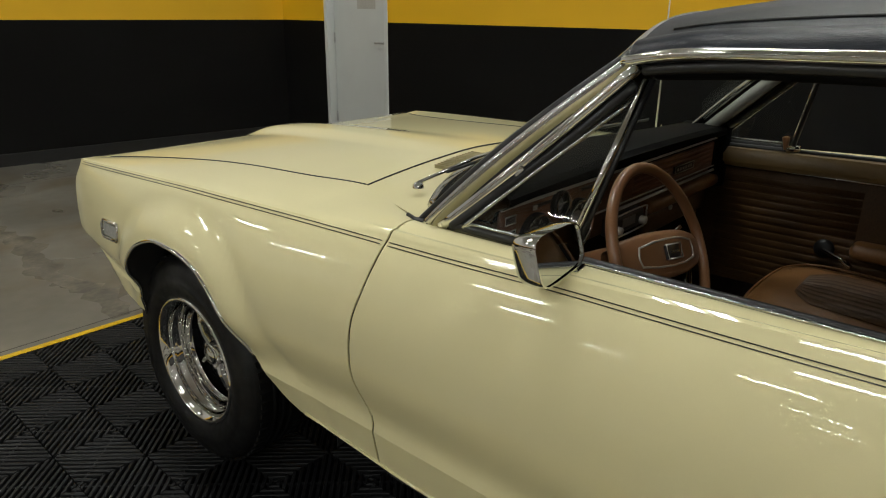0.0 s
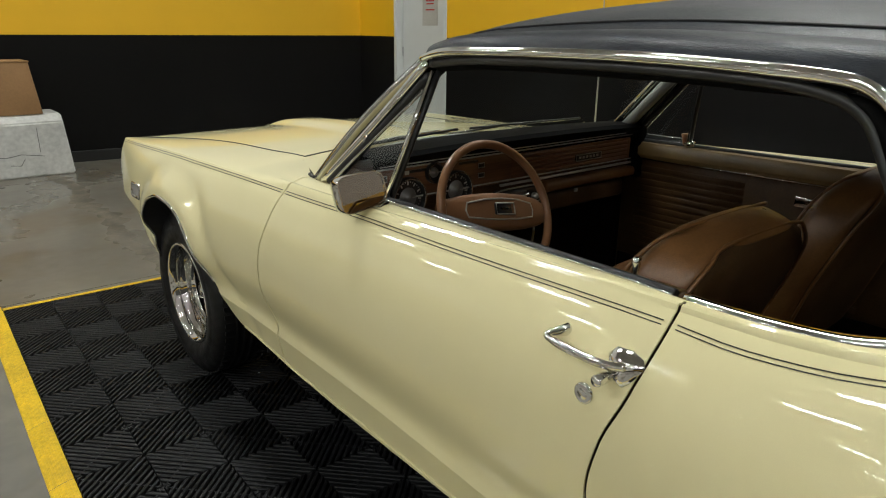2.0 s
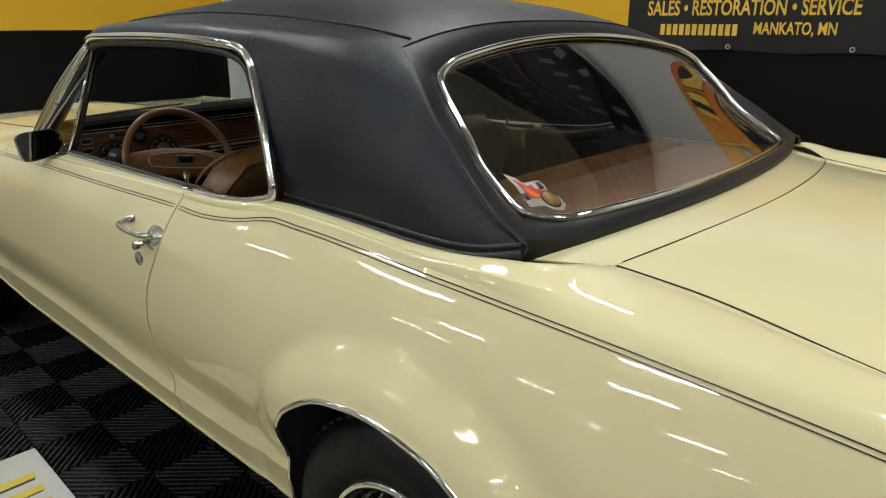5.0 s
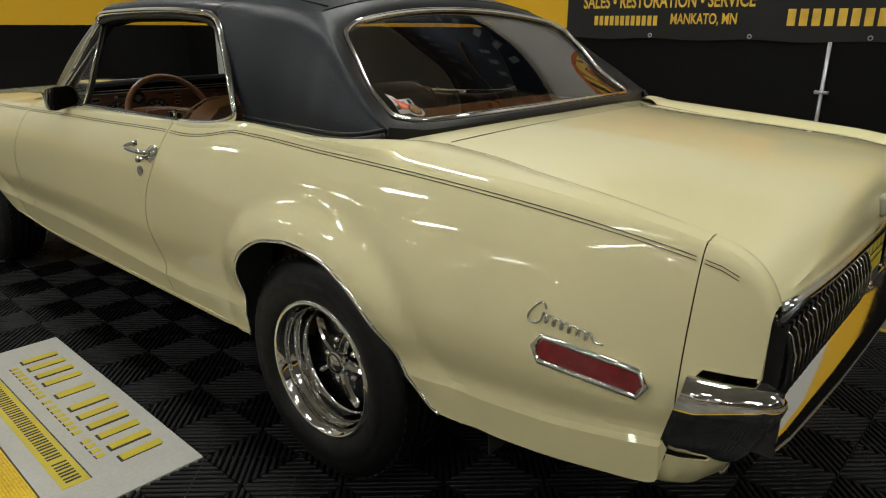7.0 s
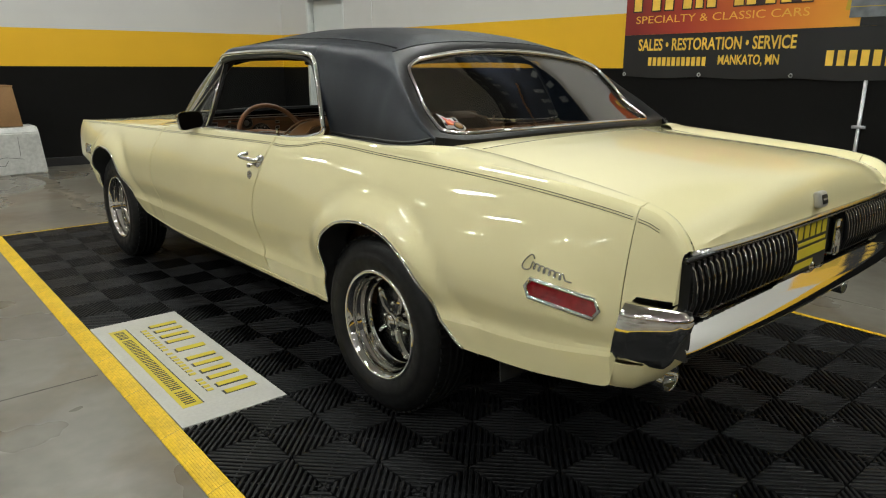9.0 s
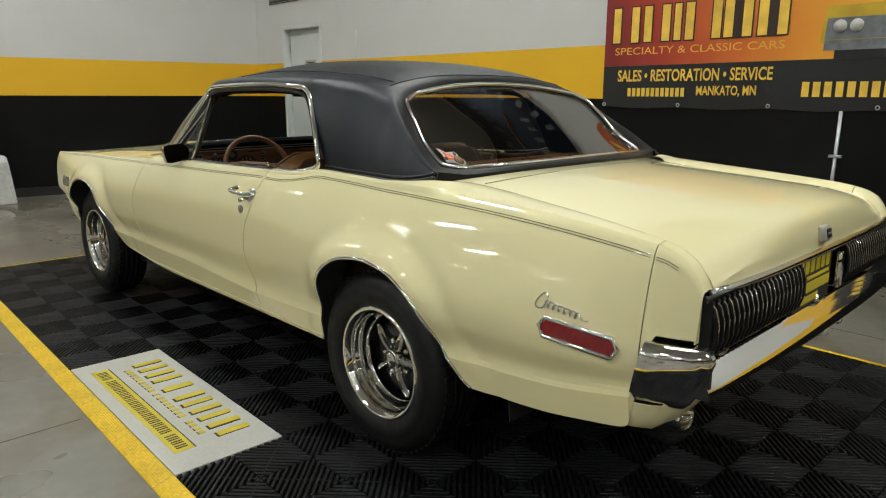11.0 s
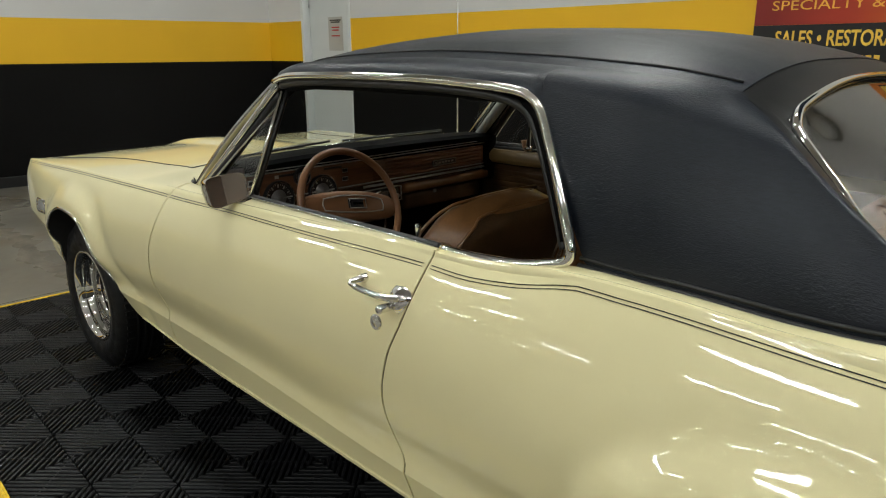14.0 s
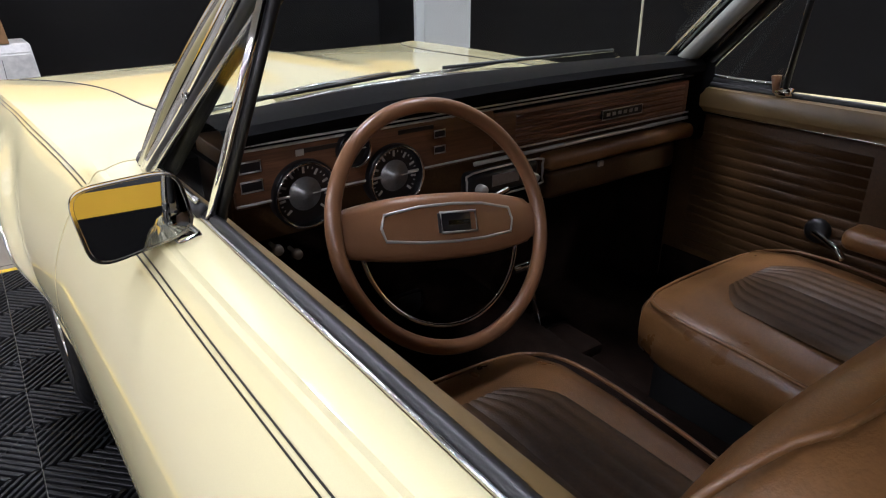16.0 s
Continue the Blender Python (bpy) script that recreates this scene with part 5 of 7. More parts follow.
# ---- door hardware ----
for s in (-1, 1):
    door = left_door if s < 0 else right_door

    def at(y, z, lift, s=s):
        return Vector((XC + s * (side_out(y, z) + lift), y, z))

    bm = tube(bmesh.new(), smooth_line([at(0.962, 0.842, 0.026), at(0.958, 0.838, 0.034), at(0.92, 0.836, 0.037), at(0.87, 0.834, 0.034), at(0.838, 0.833, 0.026), at(0.815, 0.834, 0.014)], 5), [0.0065] * 8 + [0.0085] * 18, 10, squash=0.8)
    hd = part("door_handle", bm, CHROME, door, "curved chrome door handle")
    plate_pts = [(0.790, 0.838), (0.797, 0.848), (0.818, 0.854), (0.846, 0.852), (0.858, 0.838), (0.852, 0.824), (0.840, 0.818), (0.834, 0.803), (0.818, 0.798), (0.804, 0.812)]
    bm = bmesh.new()
    a = [bm.verts.new(at(y, z, 0.001)) for y, z in plate_pts]
    cy, cz = 0.822, 0.832
    b = [bm.verts.new(at(cy + (y - cy) * 0.75, cz + (z - cz) * 0.75, 0.011)) for y, z in plate_pts]
    c = bm.verts.new(at(cy, cz + 0.004, 0.017))
    for i in range(len(a)):
        k = (i + 1) % len(a)
        bm.faces.new([a[i], a[k], b[k], b[i]])
        bm.faces.new([b[i], b[k], c])
    bmesh.ops.recalc_face_normals(bm, faces=bm.faces)
    part("handle_plate", bm, CHROME, hd, angle=60)
    part("front_mount", tube(bmesh.new(), smooth_line([at(0.946, 0.846, -0.002), at(0.950, 0.845, 0.014), at(0.960, 0.842, 0.028)], 4), [0.0125, 0.012, 0.0115, 0.011, 0.010, 0.009, 0.008, 0.0075, 0.007], 10, squash=0.7), CHROME, hd)
    part("push_button", lathe(bmesh.new(), [(0.0, 0.010), (0.034, 0.010), (0.037, 0.008), (0.037, 0.0004)], 16, Matrix.Translation(at(0.842, 0.811, 0.004)) @ pose(0, 0, 0, 0, 0, 180 if s < 0 else 0)), CHROME, hd)
    part("door_lock", lathe(bmesh.new(), [(0.0, 0.0185), (0.004, 0.018), (0.006, 0.014), (0.004, 0.011), (0.006, 0.009), (0.006, 0.0004)], 24, Matrix.Translation(at(0.881, 0.765, 0.0)) @ pose(0, 0, 0, 0, 0, 180 if s < 0 else 0)), CHROME, door, "round chrome door lock")

# driver's mirror
rows = []
for a, y in ((0.3, 0.036), (0.7, 0.034), (0.88, 0.028), (0.96, 0.016), (0.99, -0.002), (1.0, -0.022), (0.98, -0.027), (0.93, -0.027), (0.915, -0.022)):
    ring = []
    for k in range(40):
        t = 6.28318 * k / 40
        ct, st = math.cos(t), math.sin(t)
        u, v = math.copysign(abs(ct) ** 0.42, ct) * 0.063, math.copysign(abs(st) ** 0.42, st) * 0.044
        ring.append((u * a, y, v * a * (1 - 0.10 * u / 0.063)))
    rows.append(ring)
bm = sheet(rows, close=True)
bm.verts.ensure_lookup_table()
bm.faces.new([bm.verts[k] for k in range(40)])
bmesh.ops.recalc_face_normals(bm, faces=bm.faces)
mir = part("door_mirror", bm, CHROME, left_door, "chrome rear-view mirror on the door")
mir.matrix_basis = Matrix.Translation((-0.720, 1.632, 0.949)) @ pose(0, 0, 0, -10, -8, -4)
bm = bmesh.new()
ring = []
for k in range(40):
    t = 6.28318 * k / 40
    ct, st = math.cos(t), math.sin(t)
    u, v = math.copysign(abs(ct) ** 0.42, ct) * 0.0585, math.copysign(abs(st) ** 0.42, st) * 0.041
    ring.append((u, v * (1 - 0.10 * u / 0.063)))
front = [bm.verts.new((u, -0.0235, v)) for u, v in ring]
back = [bm.verts.new((u, -0.0205, v)) for u, v in ring]
bm.faces.new(front)
bm.faces.new(back[::-1])
for k in range(40):
    bm.faces.new([front[k], front[(k + 1) % 40], back[(k + 1) % 40], back[k]])
bmesh.ops.recalc_face_normals(bm, faces=bm.faces)
part("mirror_glass", bm, MIRROR, mir, "flat mirror glass")
foot = part("mirror_foot", boxed(-0.016, 0.016, -0.055, 0.055, -0.005, 0.006, 0.005, 3), CHROME, left_door, "chrome mirror base plate")
foot.matrix_basis = Matrix.Translation((-0.668, 1.650, 0.912)) @ pose(0, 0, 0, -1, -12, 1)
part("mirror_stem", tube(bmesh.new(), smooth_line([(0.0, -0.005, 0.0), (-0.012, -0.010, 0.016), (-0.03, -0.008, 0.034)], 4), [0.016] * 4 + [0.012] * 5, 10), CHROME, foot)

# wipers
for x0, x1, y0, y1 in ((-0.46, -0.02, 2.135, 2.215), (0.10, 0.56, 2.235, 2.165)):
    wp = part("wiper", tube(bmesh.new(), [(x0 - 0.02, y0 + 0.02, 0.938), ((x0 + x1) / 2, (y0 + y1) / 2 - 0.005, 0.962), (x1, y1 - 0.03, 0.968)], 0.005, 8), DULL_CHROME, car, "bright windscreen wiper arm")
    part("wiper_blade", tube(bmesh.new(), [(x0 + 0.05, y0 - 0.01, 0.958), (x1 + 0.06, y1 - 0.055, 0.972)], 0.0045, 6), BLACK_TRIM, wp)
    part("wiper_pivot", lathe(bmesh.new(), [(0.0, 0.014), (0.008, 0.013), (0.013, 0.008), (0.014, 0.0005)], 14, Matrix.Translation((x0 - 0.02, y0 + 0.02, 0.926)) @ pose(0, 0, 0, 0, -90, 0)), CHROME, wp)
ant = part("antenna", tube(bmesh.new(), [(0.76, 2.144, 0.885), (0.76, 2.144, 1.25), (0.759, 2.144, 1.665)], [0.004, 0.0028, 0.0018], 8), STEEL, right_fender, "thin radio aerial")
part("antenna_base", lathe(bmesh.new(), [(0.0, 0.018), (0.015, 0.014), (0.03, 0.006), (0.032, 0.0005)], 14, Matrix.Translation((0.76, 2.144, 0.882)) @ pose(0, 0, 0, 0, -90, 0)), CHROME, ant)

# ---- inside the car ----
def pillow(rings, n=28, power=3.2):
    """A soft closed form from rings: (centre, half across, half deep, up-the-form direction, deep direction)."""
    bm = bmesh.new()
    allr = []
    for c, a, b, deep in rings:
        ring = []
        for k in range(n):
            t = 6.28318 * k / n
            ct, st = math.cos(t), math.sin(t)
            u = math.copysign(abs(ct) ** (2 / power), ct) * a
            v = math.copysign(abs(st) ** (2 / power), st) * b
            ring.append(bm.verts.new(Vector(c) + Vector((u, 0, 0)) + Vector(deep) * v))
        allr.append(ring)
    for i in range(len(allr) - 1):
        for k in range(n):
            bm.faces.new([allr[i][k], allr[i][(k + 1) % n], allr[i + 1][(k + 1) % n], allr[i + 1][k]])
    bm.faces.new(allr[0][::-1])
    bm.faces.new(allr[-1])
    bmesh.ops.recalc_face_normals(bm, faces=bm.faces)
    return bm


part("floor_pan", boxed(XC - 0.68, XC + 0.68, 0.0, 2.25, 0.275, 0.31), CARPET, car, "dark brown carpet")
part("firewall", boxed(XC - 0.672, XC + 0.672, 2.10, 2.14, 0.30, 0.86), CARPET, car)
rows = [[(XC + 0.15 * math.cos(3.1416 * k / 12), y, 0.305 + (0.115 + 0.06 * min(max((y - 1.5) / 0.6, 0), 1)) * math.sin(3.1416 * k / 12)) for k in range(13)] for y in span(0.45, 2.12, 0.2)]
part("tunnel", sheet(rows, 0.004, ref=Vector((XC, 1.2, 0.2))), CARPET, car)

# headliner, following the roof from below
rows = []
for a in range(13):
    t = a / 12
    rows.append([roof_at(f * 0.97, 0.20 * (1 - t) + (1.60 + 0.06 * (1 - f * f)) * t) - Vector((0, 0, 0.028)) for f in [k / 12 - 1 for k in range(25)]])
part("headliner", sheet(rows, 0.004), PAD, car, "black headliner")
for s in (-1, 1):
    part("header_rail", tube(bmesh.new(), [(XC + s * (ip(DRIP_H, y) - 0.022 + r), y, ip(DRIP_Z, y) - 0.020 + r * 0.5) for y, r in ((0.63, 0.010), (0.70, 0.006), (0.78, 0.002), (0.95, 0), (1.2, 0), (1.4, 0), (1.56, 0))], [0.009, 0.013, 0.019, 0.022, 0.022, 0.022, 0.022], 10), PAD, car)
    # added black roll that darkens the rear corner of the side window
    part("corner_trim", tube(bmesh.new(), smooth_line([(XC + s * 0.628, 0.80, 1.248), (XC + s * 0.630, 0.70, 1.246), (XC + s * 0.634, 0.65, 1.240), (XC + s * 0.646, 0.600, 1.226), (XC + s * 0.658, 0.566, 1.174), (XC + s * 0.674, 0.524, 1.088), (XC + s * 0.690, 0.486, 1.000)], 4), 0.009, 8), PAD, car)
    rows = []
    for y in span(-0.12, 0.56, 0.04):
        zt, ht = ip([(a, b) for a, b, c in SAIL_EDGE[::-1]], y), ip([(a, c) for a, b, c in SAIL_EDGE[::-1]], y)
        zb = min(max(sail_low(y), 0.96), zt - 0.01)
        rows.append([(XC + s * (ip(SAIL_BASE_H, y) + (ht - ip(SAIL_BASE_H, y)) * t - 0.03), y, zb + (zt - 0.01 - zb) * t) for t in (0, 0.33, 0.66, 1.0)])
    part("pillar_trim", sheet(rows, 0.003), PAD, car)
    base, tip = Vector((XC + s * 0.632, 1.975, 0.90)), Vector((XC + s * 0.532, 1.59, 1.245))
    part("screen_pillar_trim", tube(bmesh.new(), [base, base.lerp(tip, 0.5) + Vector((s * 0.008, 0, 0.006)), tip], 0.021, 10), GREY_TRIM if s > 0 else BLACK_TRIM, car)
part("header_trim", tube(bmesh.new(), [(XC + f * 0.52, 1.585 + 0.055 * (1 - f * f), 1.243 + 0.062 * (1 - f * f)) for f in [k / 8 - 1 for k in range(17)]], 0.022, 10), PAD, car)


def door_panel(s):
    d = left_door if s < 0 else right_door
    x = lambda h: XC + s * h
    p = part("door_panel", boxed(min(x(0.652), x(0.675)), max(x(0.652), x(0.675)), 0.835, 1.93, 0.33, 0.845, 0.006), LEATHER_DARK, d, "brown leather door panel with pressed ribs")
    # padded top roll
    rows = [[(x(h), y, z - 0.0134 * (y - 1.4)) for h, z in ((0.678, 0.845), (0.640, 0.845), (0.628, 0.862), (0.627, 0.889), (0.637, 0.907), (0.662, 0.912))] for y in span(0.83, 1.95, 0.1)]
    part("top_roll", sheet(rows, 0.004, ref=Vector((x(0.70), 1.4, 0.80))), TAN_TRIM, p, "padded tan door top")
    part("bright_strip", tube(bmesh.new(), [(x(0.637), 0.84, 0.852), (x(0.637), 1.92, 0.839)], 0.0035, 6), CHROME, p)
    for k in range(14):
        z = 0.80 - k * 0.026
        part("panel_rib", tube(bmesh.new(), [(x(0.653), 1.42 if k < 6 else 1.0, z), (x(0.653), 1.86, z)], 0.0125, 8, squash=0.22), LEATHER_DARK, p)
    arm = part("armrest", boxed(min(x(0.575), x(0.655)), max(x(0.575), x(0.655)), 0.98, 1.42, 0.615, 0.665, 0.02, 3), LEATHER, p, "padded brown armrest")
    crank = part("window_crank", lathe(bmesh.new(), [(0.0, 0.03), (0.012, 0.03), (0.018, 0.022), (0.02, 0.0005)], 20, Matrix.Translation((x(0.652), 1.50, 0.615)) @ pose(0, 0, 0, 0, 0, 180 if s > 0 else 0)), BLACK_TRIM, p, "window winder")
    part("crank_arm", tube(bmesh.new(), [(x(0.632), 1.50, 0.615), (x(0.625), 1.44, 0.595), (x(0.60), 1.41, 0.585)], 0.008, 8), CHROME, crank)
    part("door_latch", boxed(min(x(0.640), x(0.652)), max(x(0.640), x(0.652)), 1.16, 1.24, 0.765, 0.80, 0.004), CHROME, p)
    part("lower_panel", boxed(min(x(0.645), x(0.655)), max(x(0.645), x(0.655)), 0.86, 1.92, 0.335, 0.435, 0.004), CARPET, p)
    return p


for s in (-1, 1):
    door_panel(s)
    x = lambda h: XC + s * h
    q = left_quarter if s < 0 else right_quarter
    part("quarter_trim", boxed(min(x(0.645), x(0.68)), max(x(0.645), x(0.68)), 0.02, 0.825, 0.33, 0.90, 0.006), LEATHER_DARK, q, "brown rear side trim")
    part("trim_roll", tube(bmesh.new(), smooth_line([(x(0.665), 0.82, 0.902), (x(0.668), 0.65, 0.905), (x(0.668), 0.5, 0.935)], 4), 0.02, 8), LEATHER_DARK, q)
    part("lock_knob", lathe(bmesh.new(), [(0.0, 0.006), (0.03, 0.005), (0.045, 0.0075), (0.055, 0.0075), (0.057, 0.0005)], 12, Matrix.Translation((x(0.655), 0.918, 0.895)) @ pose(0, 0, 0, 0, -90, 0)), CHROME, left_door if s < 0 else right_door, "chrome lock button")
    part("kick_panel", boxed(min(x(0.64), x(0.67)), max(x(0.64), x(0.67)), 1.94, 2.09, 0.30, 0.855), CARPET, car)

vk = part("vent_knob", tube(bmesh.new(), [(XC + 0.655, 1.655, 0.905), (XC + 0.64, 1.655, 0.918), (XC + 0.63, 1.62, 0.925)], 0.010, 8), CHROME, right_door, "chrome vent window catch")
part("catch_tip", tube(bmesh.new(), [(XC + 0.645, 1.665, 0.915), (XC + 0.642, 1.668, 0.955)], [0.007, 0.012], 8), BROWN_PLASTIC, vk)


def bucket_seat(xc):
    st = part("front_seat", pillow([((xc, 1.03, 0.47), 0.20, 0.05, (0, 0, 1)), ((xc, 1.05, 0.48), 0.235, 0.075, (0, 0, 1)), ((xc, 1.2, 0.487), 0.245, 0.088, (0, 0, 1)), ((xc, 1.38, 0.495), 0.248, 0.092, (0, 0, 1)), ((xc, 1.50, 0.50), 0.243, 0.088, (0, 0, 1)), ((xc, 1.57, 0.50), 0.225, 0.075, (0, 0, 1)), ((xc, 1.605, 0.495), 0.18, 0.05, (0, 0, 1))], power=4.0), LEATHER, car, "saddle brown leather bucket seat")
    # ribbed middle of the cushion
    rows = []
    for a in range(25):
        y = 1.04 + 0.44 * a / 24
        w = 0.150 * (1 - 0.10 * (a / 24) ** 2) * (1 if a < 20 else 1 - ((a - 20) / 4) ** 2 * 0.45)
        row = []
        for b in range(57):
            f = -1 + b / 28
            z = 0.5745 + 0.0145 * (y - 1.04) / 0.44 + 0.010 * (1 - f**4) * min(1, (25 - a) / 5) * min(1, (a + 1) / 3) + 0.0030 * abs(math.sin(f * 3.1416 * 5))
            row.append((xc + f * w, y, z))
        rows.append(row)
    part("cushion_insert", sheet(rows, 0.01, ref=Vector((xc, 1.3, 0.3))), LEATHER_DARK, st, "ribbed darker insert")
    edge = [(xc - 0.234, 1.06, 0.545), (xc - 0.240, 1.3, 0.566), (xc - 0.236, 1.48, 0.570), (xc - 0.20, 1.565, 0.562), (xc - 0.10, 1.596, 0.556), (xc + 0.10, 1.596, 0.556), (xc + 0.20, 1.565, 0.562), (xc + 0.236, 1.48, 0.570), (xc + 0.240, 1.3, 0.566), (xc + 0.234, 1.06, 0.545)]
    part("piping", tube(bmesh.new(), smooth_line(edge, 5), 0.004, 6), LEATHER, st)
    deep = Vector((0, 0.955, 0.297))
    ringz = [((xc, 1.06, 0.47), 0.20, 0.05), ((xc, 1.05, 0.50), 0.235, 0.066), ((xc, 1.02, 0.60), 0.250, 0.074), ((xc, 0.985, 0.72), 0.253, 0.078), ((xc, 0.95, 0.81), 0.250, 0.080), ((xc, 0.922, 0.88), 0.238, 0.080), ((xc, 0.904, 0.92), 0.215, 0.076), ((xc, 0.890, 0.950), 0.180, 0.067), ((xc, 0.880, 0.970), 0.13, 0.050), ((xc, 0.874, 0.980), 0.06, 0.022)]
    bk = part("backrest", pillow([(c, a, b, deep) for c, a, b in ringz], 36, 3.6), LEATHER, st, "rounded saddle brown leather backrest")
    for k in (0.93, -0.93):
        pts = []
        for sgn in (-1, 1):
            seq = [(Vector(c) + Vector((sgn * a * 0.985, 0, 0)) + deep * b * k * 0.80) for c, a, b in ringz[1:-1]]
            pts += seq if sgn < 0 else seq[::-1]
        part("piping", tube(bmesh.new(), smooth_line(pts, 3), 0.0042, 6), LEATHER, bk)
    # thin sheet over the seat back, its shade put into the darker brown
    shell = []
    for c, a, b in ringz[1:-1]:
        row = []
        for k in range(15):
            t = 3.1416 + 0.42 + (3.1416 - 0.84) * k / 14
            cs, sn = math.cos(t), math.sin(t)
            row.append(Vector(c) + Vector((math.copysign(abs(cs) ** (2 / 3.6), cs) * a, 0, 0)) + deep * (math.copysign(abs(sn) ** (2 / 3.6), sn) * b - 0.003))
        shell.append(row)
    part("back_shell", sheet(shell, 0.002, ref=Vector((xc, 1.2, 0.7))), LEATHER_DARK, bk, "seat back shell, brown darkened for shade")
    part("seat_hinge", boxed(xc - 0.262, xc - 0.25, 1.0, 1.10, 0.45, 0.53, 0.004), CHROME, st)
    part("seat_base", boxed(xc - 0.2, xc + 0.2, 1.06, 1.54, 0.305, 0.43), UNDER, st)
    return st


bucket_seat(-0.325)
bucket_seat(0.405)
rear = part("rear_seat", pillow([((XC, 0.22, 0.44), 0.55, 0.05, (0, 0, 1)), ((XC, 0.26, 0.45), 0.60, 0.09, (0, 0, 1)), ((XC, 0.55, 0.47), 0.62, 0.10, (0, 0, 1)), ((XC, 0.66, 0.46), 0.60, 0.085, (0, 0, 1)), ((XC, 0.70, 0.44), 0.54, 0.05, (0, 0, 1))], 32, 5), LEATHER_DARK, car, "brown leather rear bench")
dv = Vector((0, 0.94, 0.34))
part("rear_backrest", pillow([((XC, 0.31, 0.48), 0.58, 0.06, dv), ((XC, 0.28, 0.60), 0.62, 0.08, dv), ((XC, 0.22, 0.80), 0.62, 0.08, dv), ((XC, 0.185, 0.91), 0.60, 0.065, dv), ((XC, 0.170, 0.955), 0.56, 0.04, dv), ((XC, 0.166, 0.968), 0.50, 0.015, dv)], 32, 5), LEATHER, rear)
SHELF = mat("tan_shelf_trim", (0.33, 0.20, 0.12), 0.6, var=0.1, var_scale=8, bump=0.2, bump_scale=300)
part("parcel_shelf", boxed(XC - 0.62, XC + 0.62, -0.20, 0.150, 0.930, 0.950, 0.004), SHELF, car, "brown parcel shelf")
part("seat_bulkhead", boxed(XC - 0.64, XC + 0.64, -0.03, 0.0, 0.30, 0.92), UNDER, car)

# dashboard
DY = 1.895
dash = part("dashboard", boxed(XC - 0.56, XC + 0.66, DY, DY + 0.16, 0.755, 0.93, 0.01), LEATHER_DARK, car, "brown dashboard with wood veneer, dials and black padded top")
prof = [(DY - 0.030, 0.935), (DY - 0.045, 0.945), (DY - 0.046, 0.960), (DY - 0.03, 0.972), (DY + 0.02, 0.974), (DY + 0.12, 0.968), (DY + 0.24, 0.945), (DY + 0.33, 0.925), (DY + 0.33, 0.90), (DY, 0.90), (DY - 0.01, 0.928)]
rows = []
for k in range(25):
    f = -1 + k / 12
    row = []
    for y, z in prof:
        back = max(0, y - DY - 0.10) / 0.23
        row.append((XC + 0.03 + f * 0.60, y - back * 0.17 * abs(f) ** 2.2, z + 0.012 * (1 - f * f)))
    rows.append(row)
bm = sheet(rows, close=True)
bm.faces.new([v for v in bm.verts if abs(v.co.x - (XC + 0.63)) < 1e-4][: len(prof)])
bmesh.ops.recalc_face_normals(bm, faces=bm.faces)
part("dash_pad", bm, PAD, dash, "black padded dash top")
part("right_cap", boxed(XC + 0.625, XC + 0.675, DY - 0.05, DY + 0.12, 0.76, 0.972, 0.016, 3), PAD, dash)
part("veneer", boxed(XC - 0.10, XC + 0.62, DY - 0.012, DY - 0.001, 0.832, 0.918, 0.004), WOOD, dash, "ribbed walnut veneer strip")
for k in range(5):
    part("veneer_rib", tube(bmesh.new(), [(XC + 0.06, DY - 0.013, 0.846 + k * 0.0145), (XC + 0.60, DY - 0.013, 0.846 + k * 0.0145)], 0.005, 6, squash=0.6), WOOD, dash)
part("cluster_panel", boxed(XC - 0.555, XC + 0.0, DY - 0.016, DY - 0.002, 0.828, 0.928, 0.005), WOOD, dash, "walnut instrument panel")
for z, x0, x1, r in ((0.930, -0.56, 0.62, 0.0026), (0.944, -0.545, 0.55, 0.002), (0.836, -0.555, 0.62, 0.0026), (0.821, -0.05, 0.62, 0.0050)):
    part("bright_strip", tube(bmesh.new(), [(XC + x0, DY - 0.018 - (0.022 if z > 0.94 else 0), z), (XC + x1, DY - 0.018 - (0.022 if z > 0.94 else 0), z)], r, 6), LIT_CHROME, dash)
part("lower_pad", boxed(XC + 0.14, XC + 0.64, DY - 0.038, DY + 0.02, 0.768, 0.806, 0.014, 3), LEATHER, dash)
part("glovebox_door", boxed(XC + 0.16, XC + 0.60, DY - 0.012, DY + 0.02, 0.690, 0.758, 0.012, 3), LEATHER_DARK, dash)
part("glovebox_lock", boxed(0.354, 0.369, DY - 0.018, DY - 0.010, 0.744, 0.758, 0.002), LIT_CHROME, dash)
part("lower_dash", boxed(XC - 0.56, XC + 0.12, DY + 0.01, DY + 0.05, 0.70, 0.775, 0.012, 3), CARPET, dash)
for x0 in (-0.485,):
    for z in (0.868, 0.902):
        part("warning_lamp", boxed(x0 - 0.018, x0 + 0.018, DY - 0.019, DY - 0.0165, z - 0.008, z + 0.008, 0.001), GAUGE, dash)
        part("lamp_frame", tube(bmesh.new(), [(x0 - 0.019, DY - 0.0185, z - 0.009), (x0 + 0.019, DY - 0.0185, z - 0.009), (x0 + 0.019, DY - 0.0185, z + 0.009), (x0 - 0.019, DY - 0.0185, z + 0.009)], 0.0019, 5, close=True), LIT_CHROME, dash)
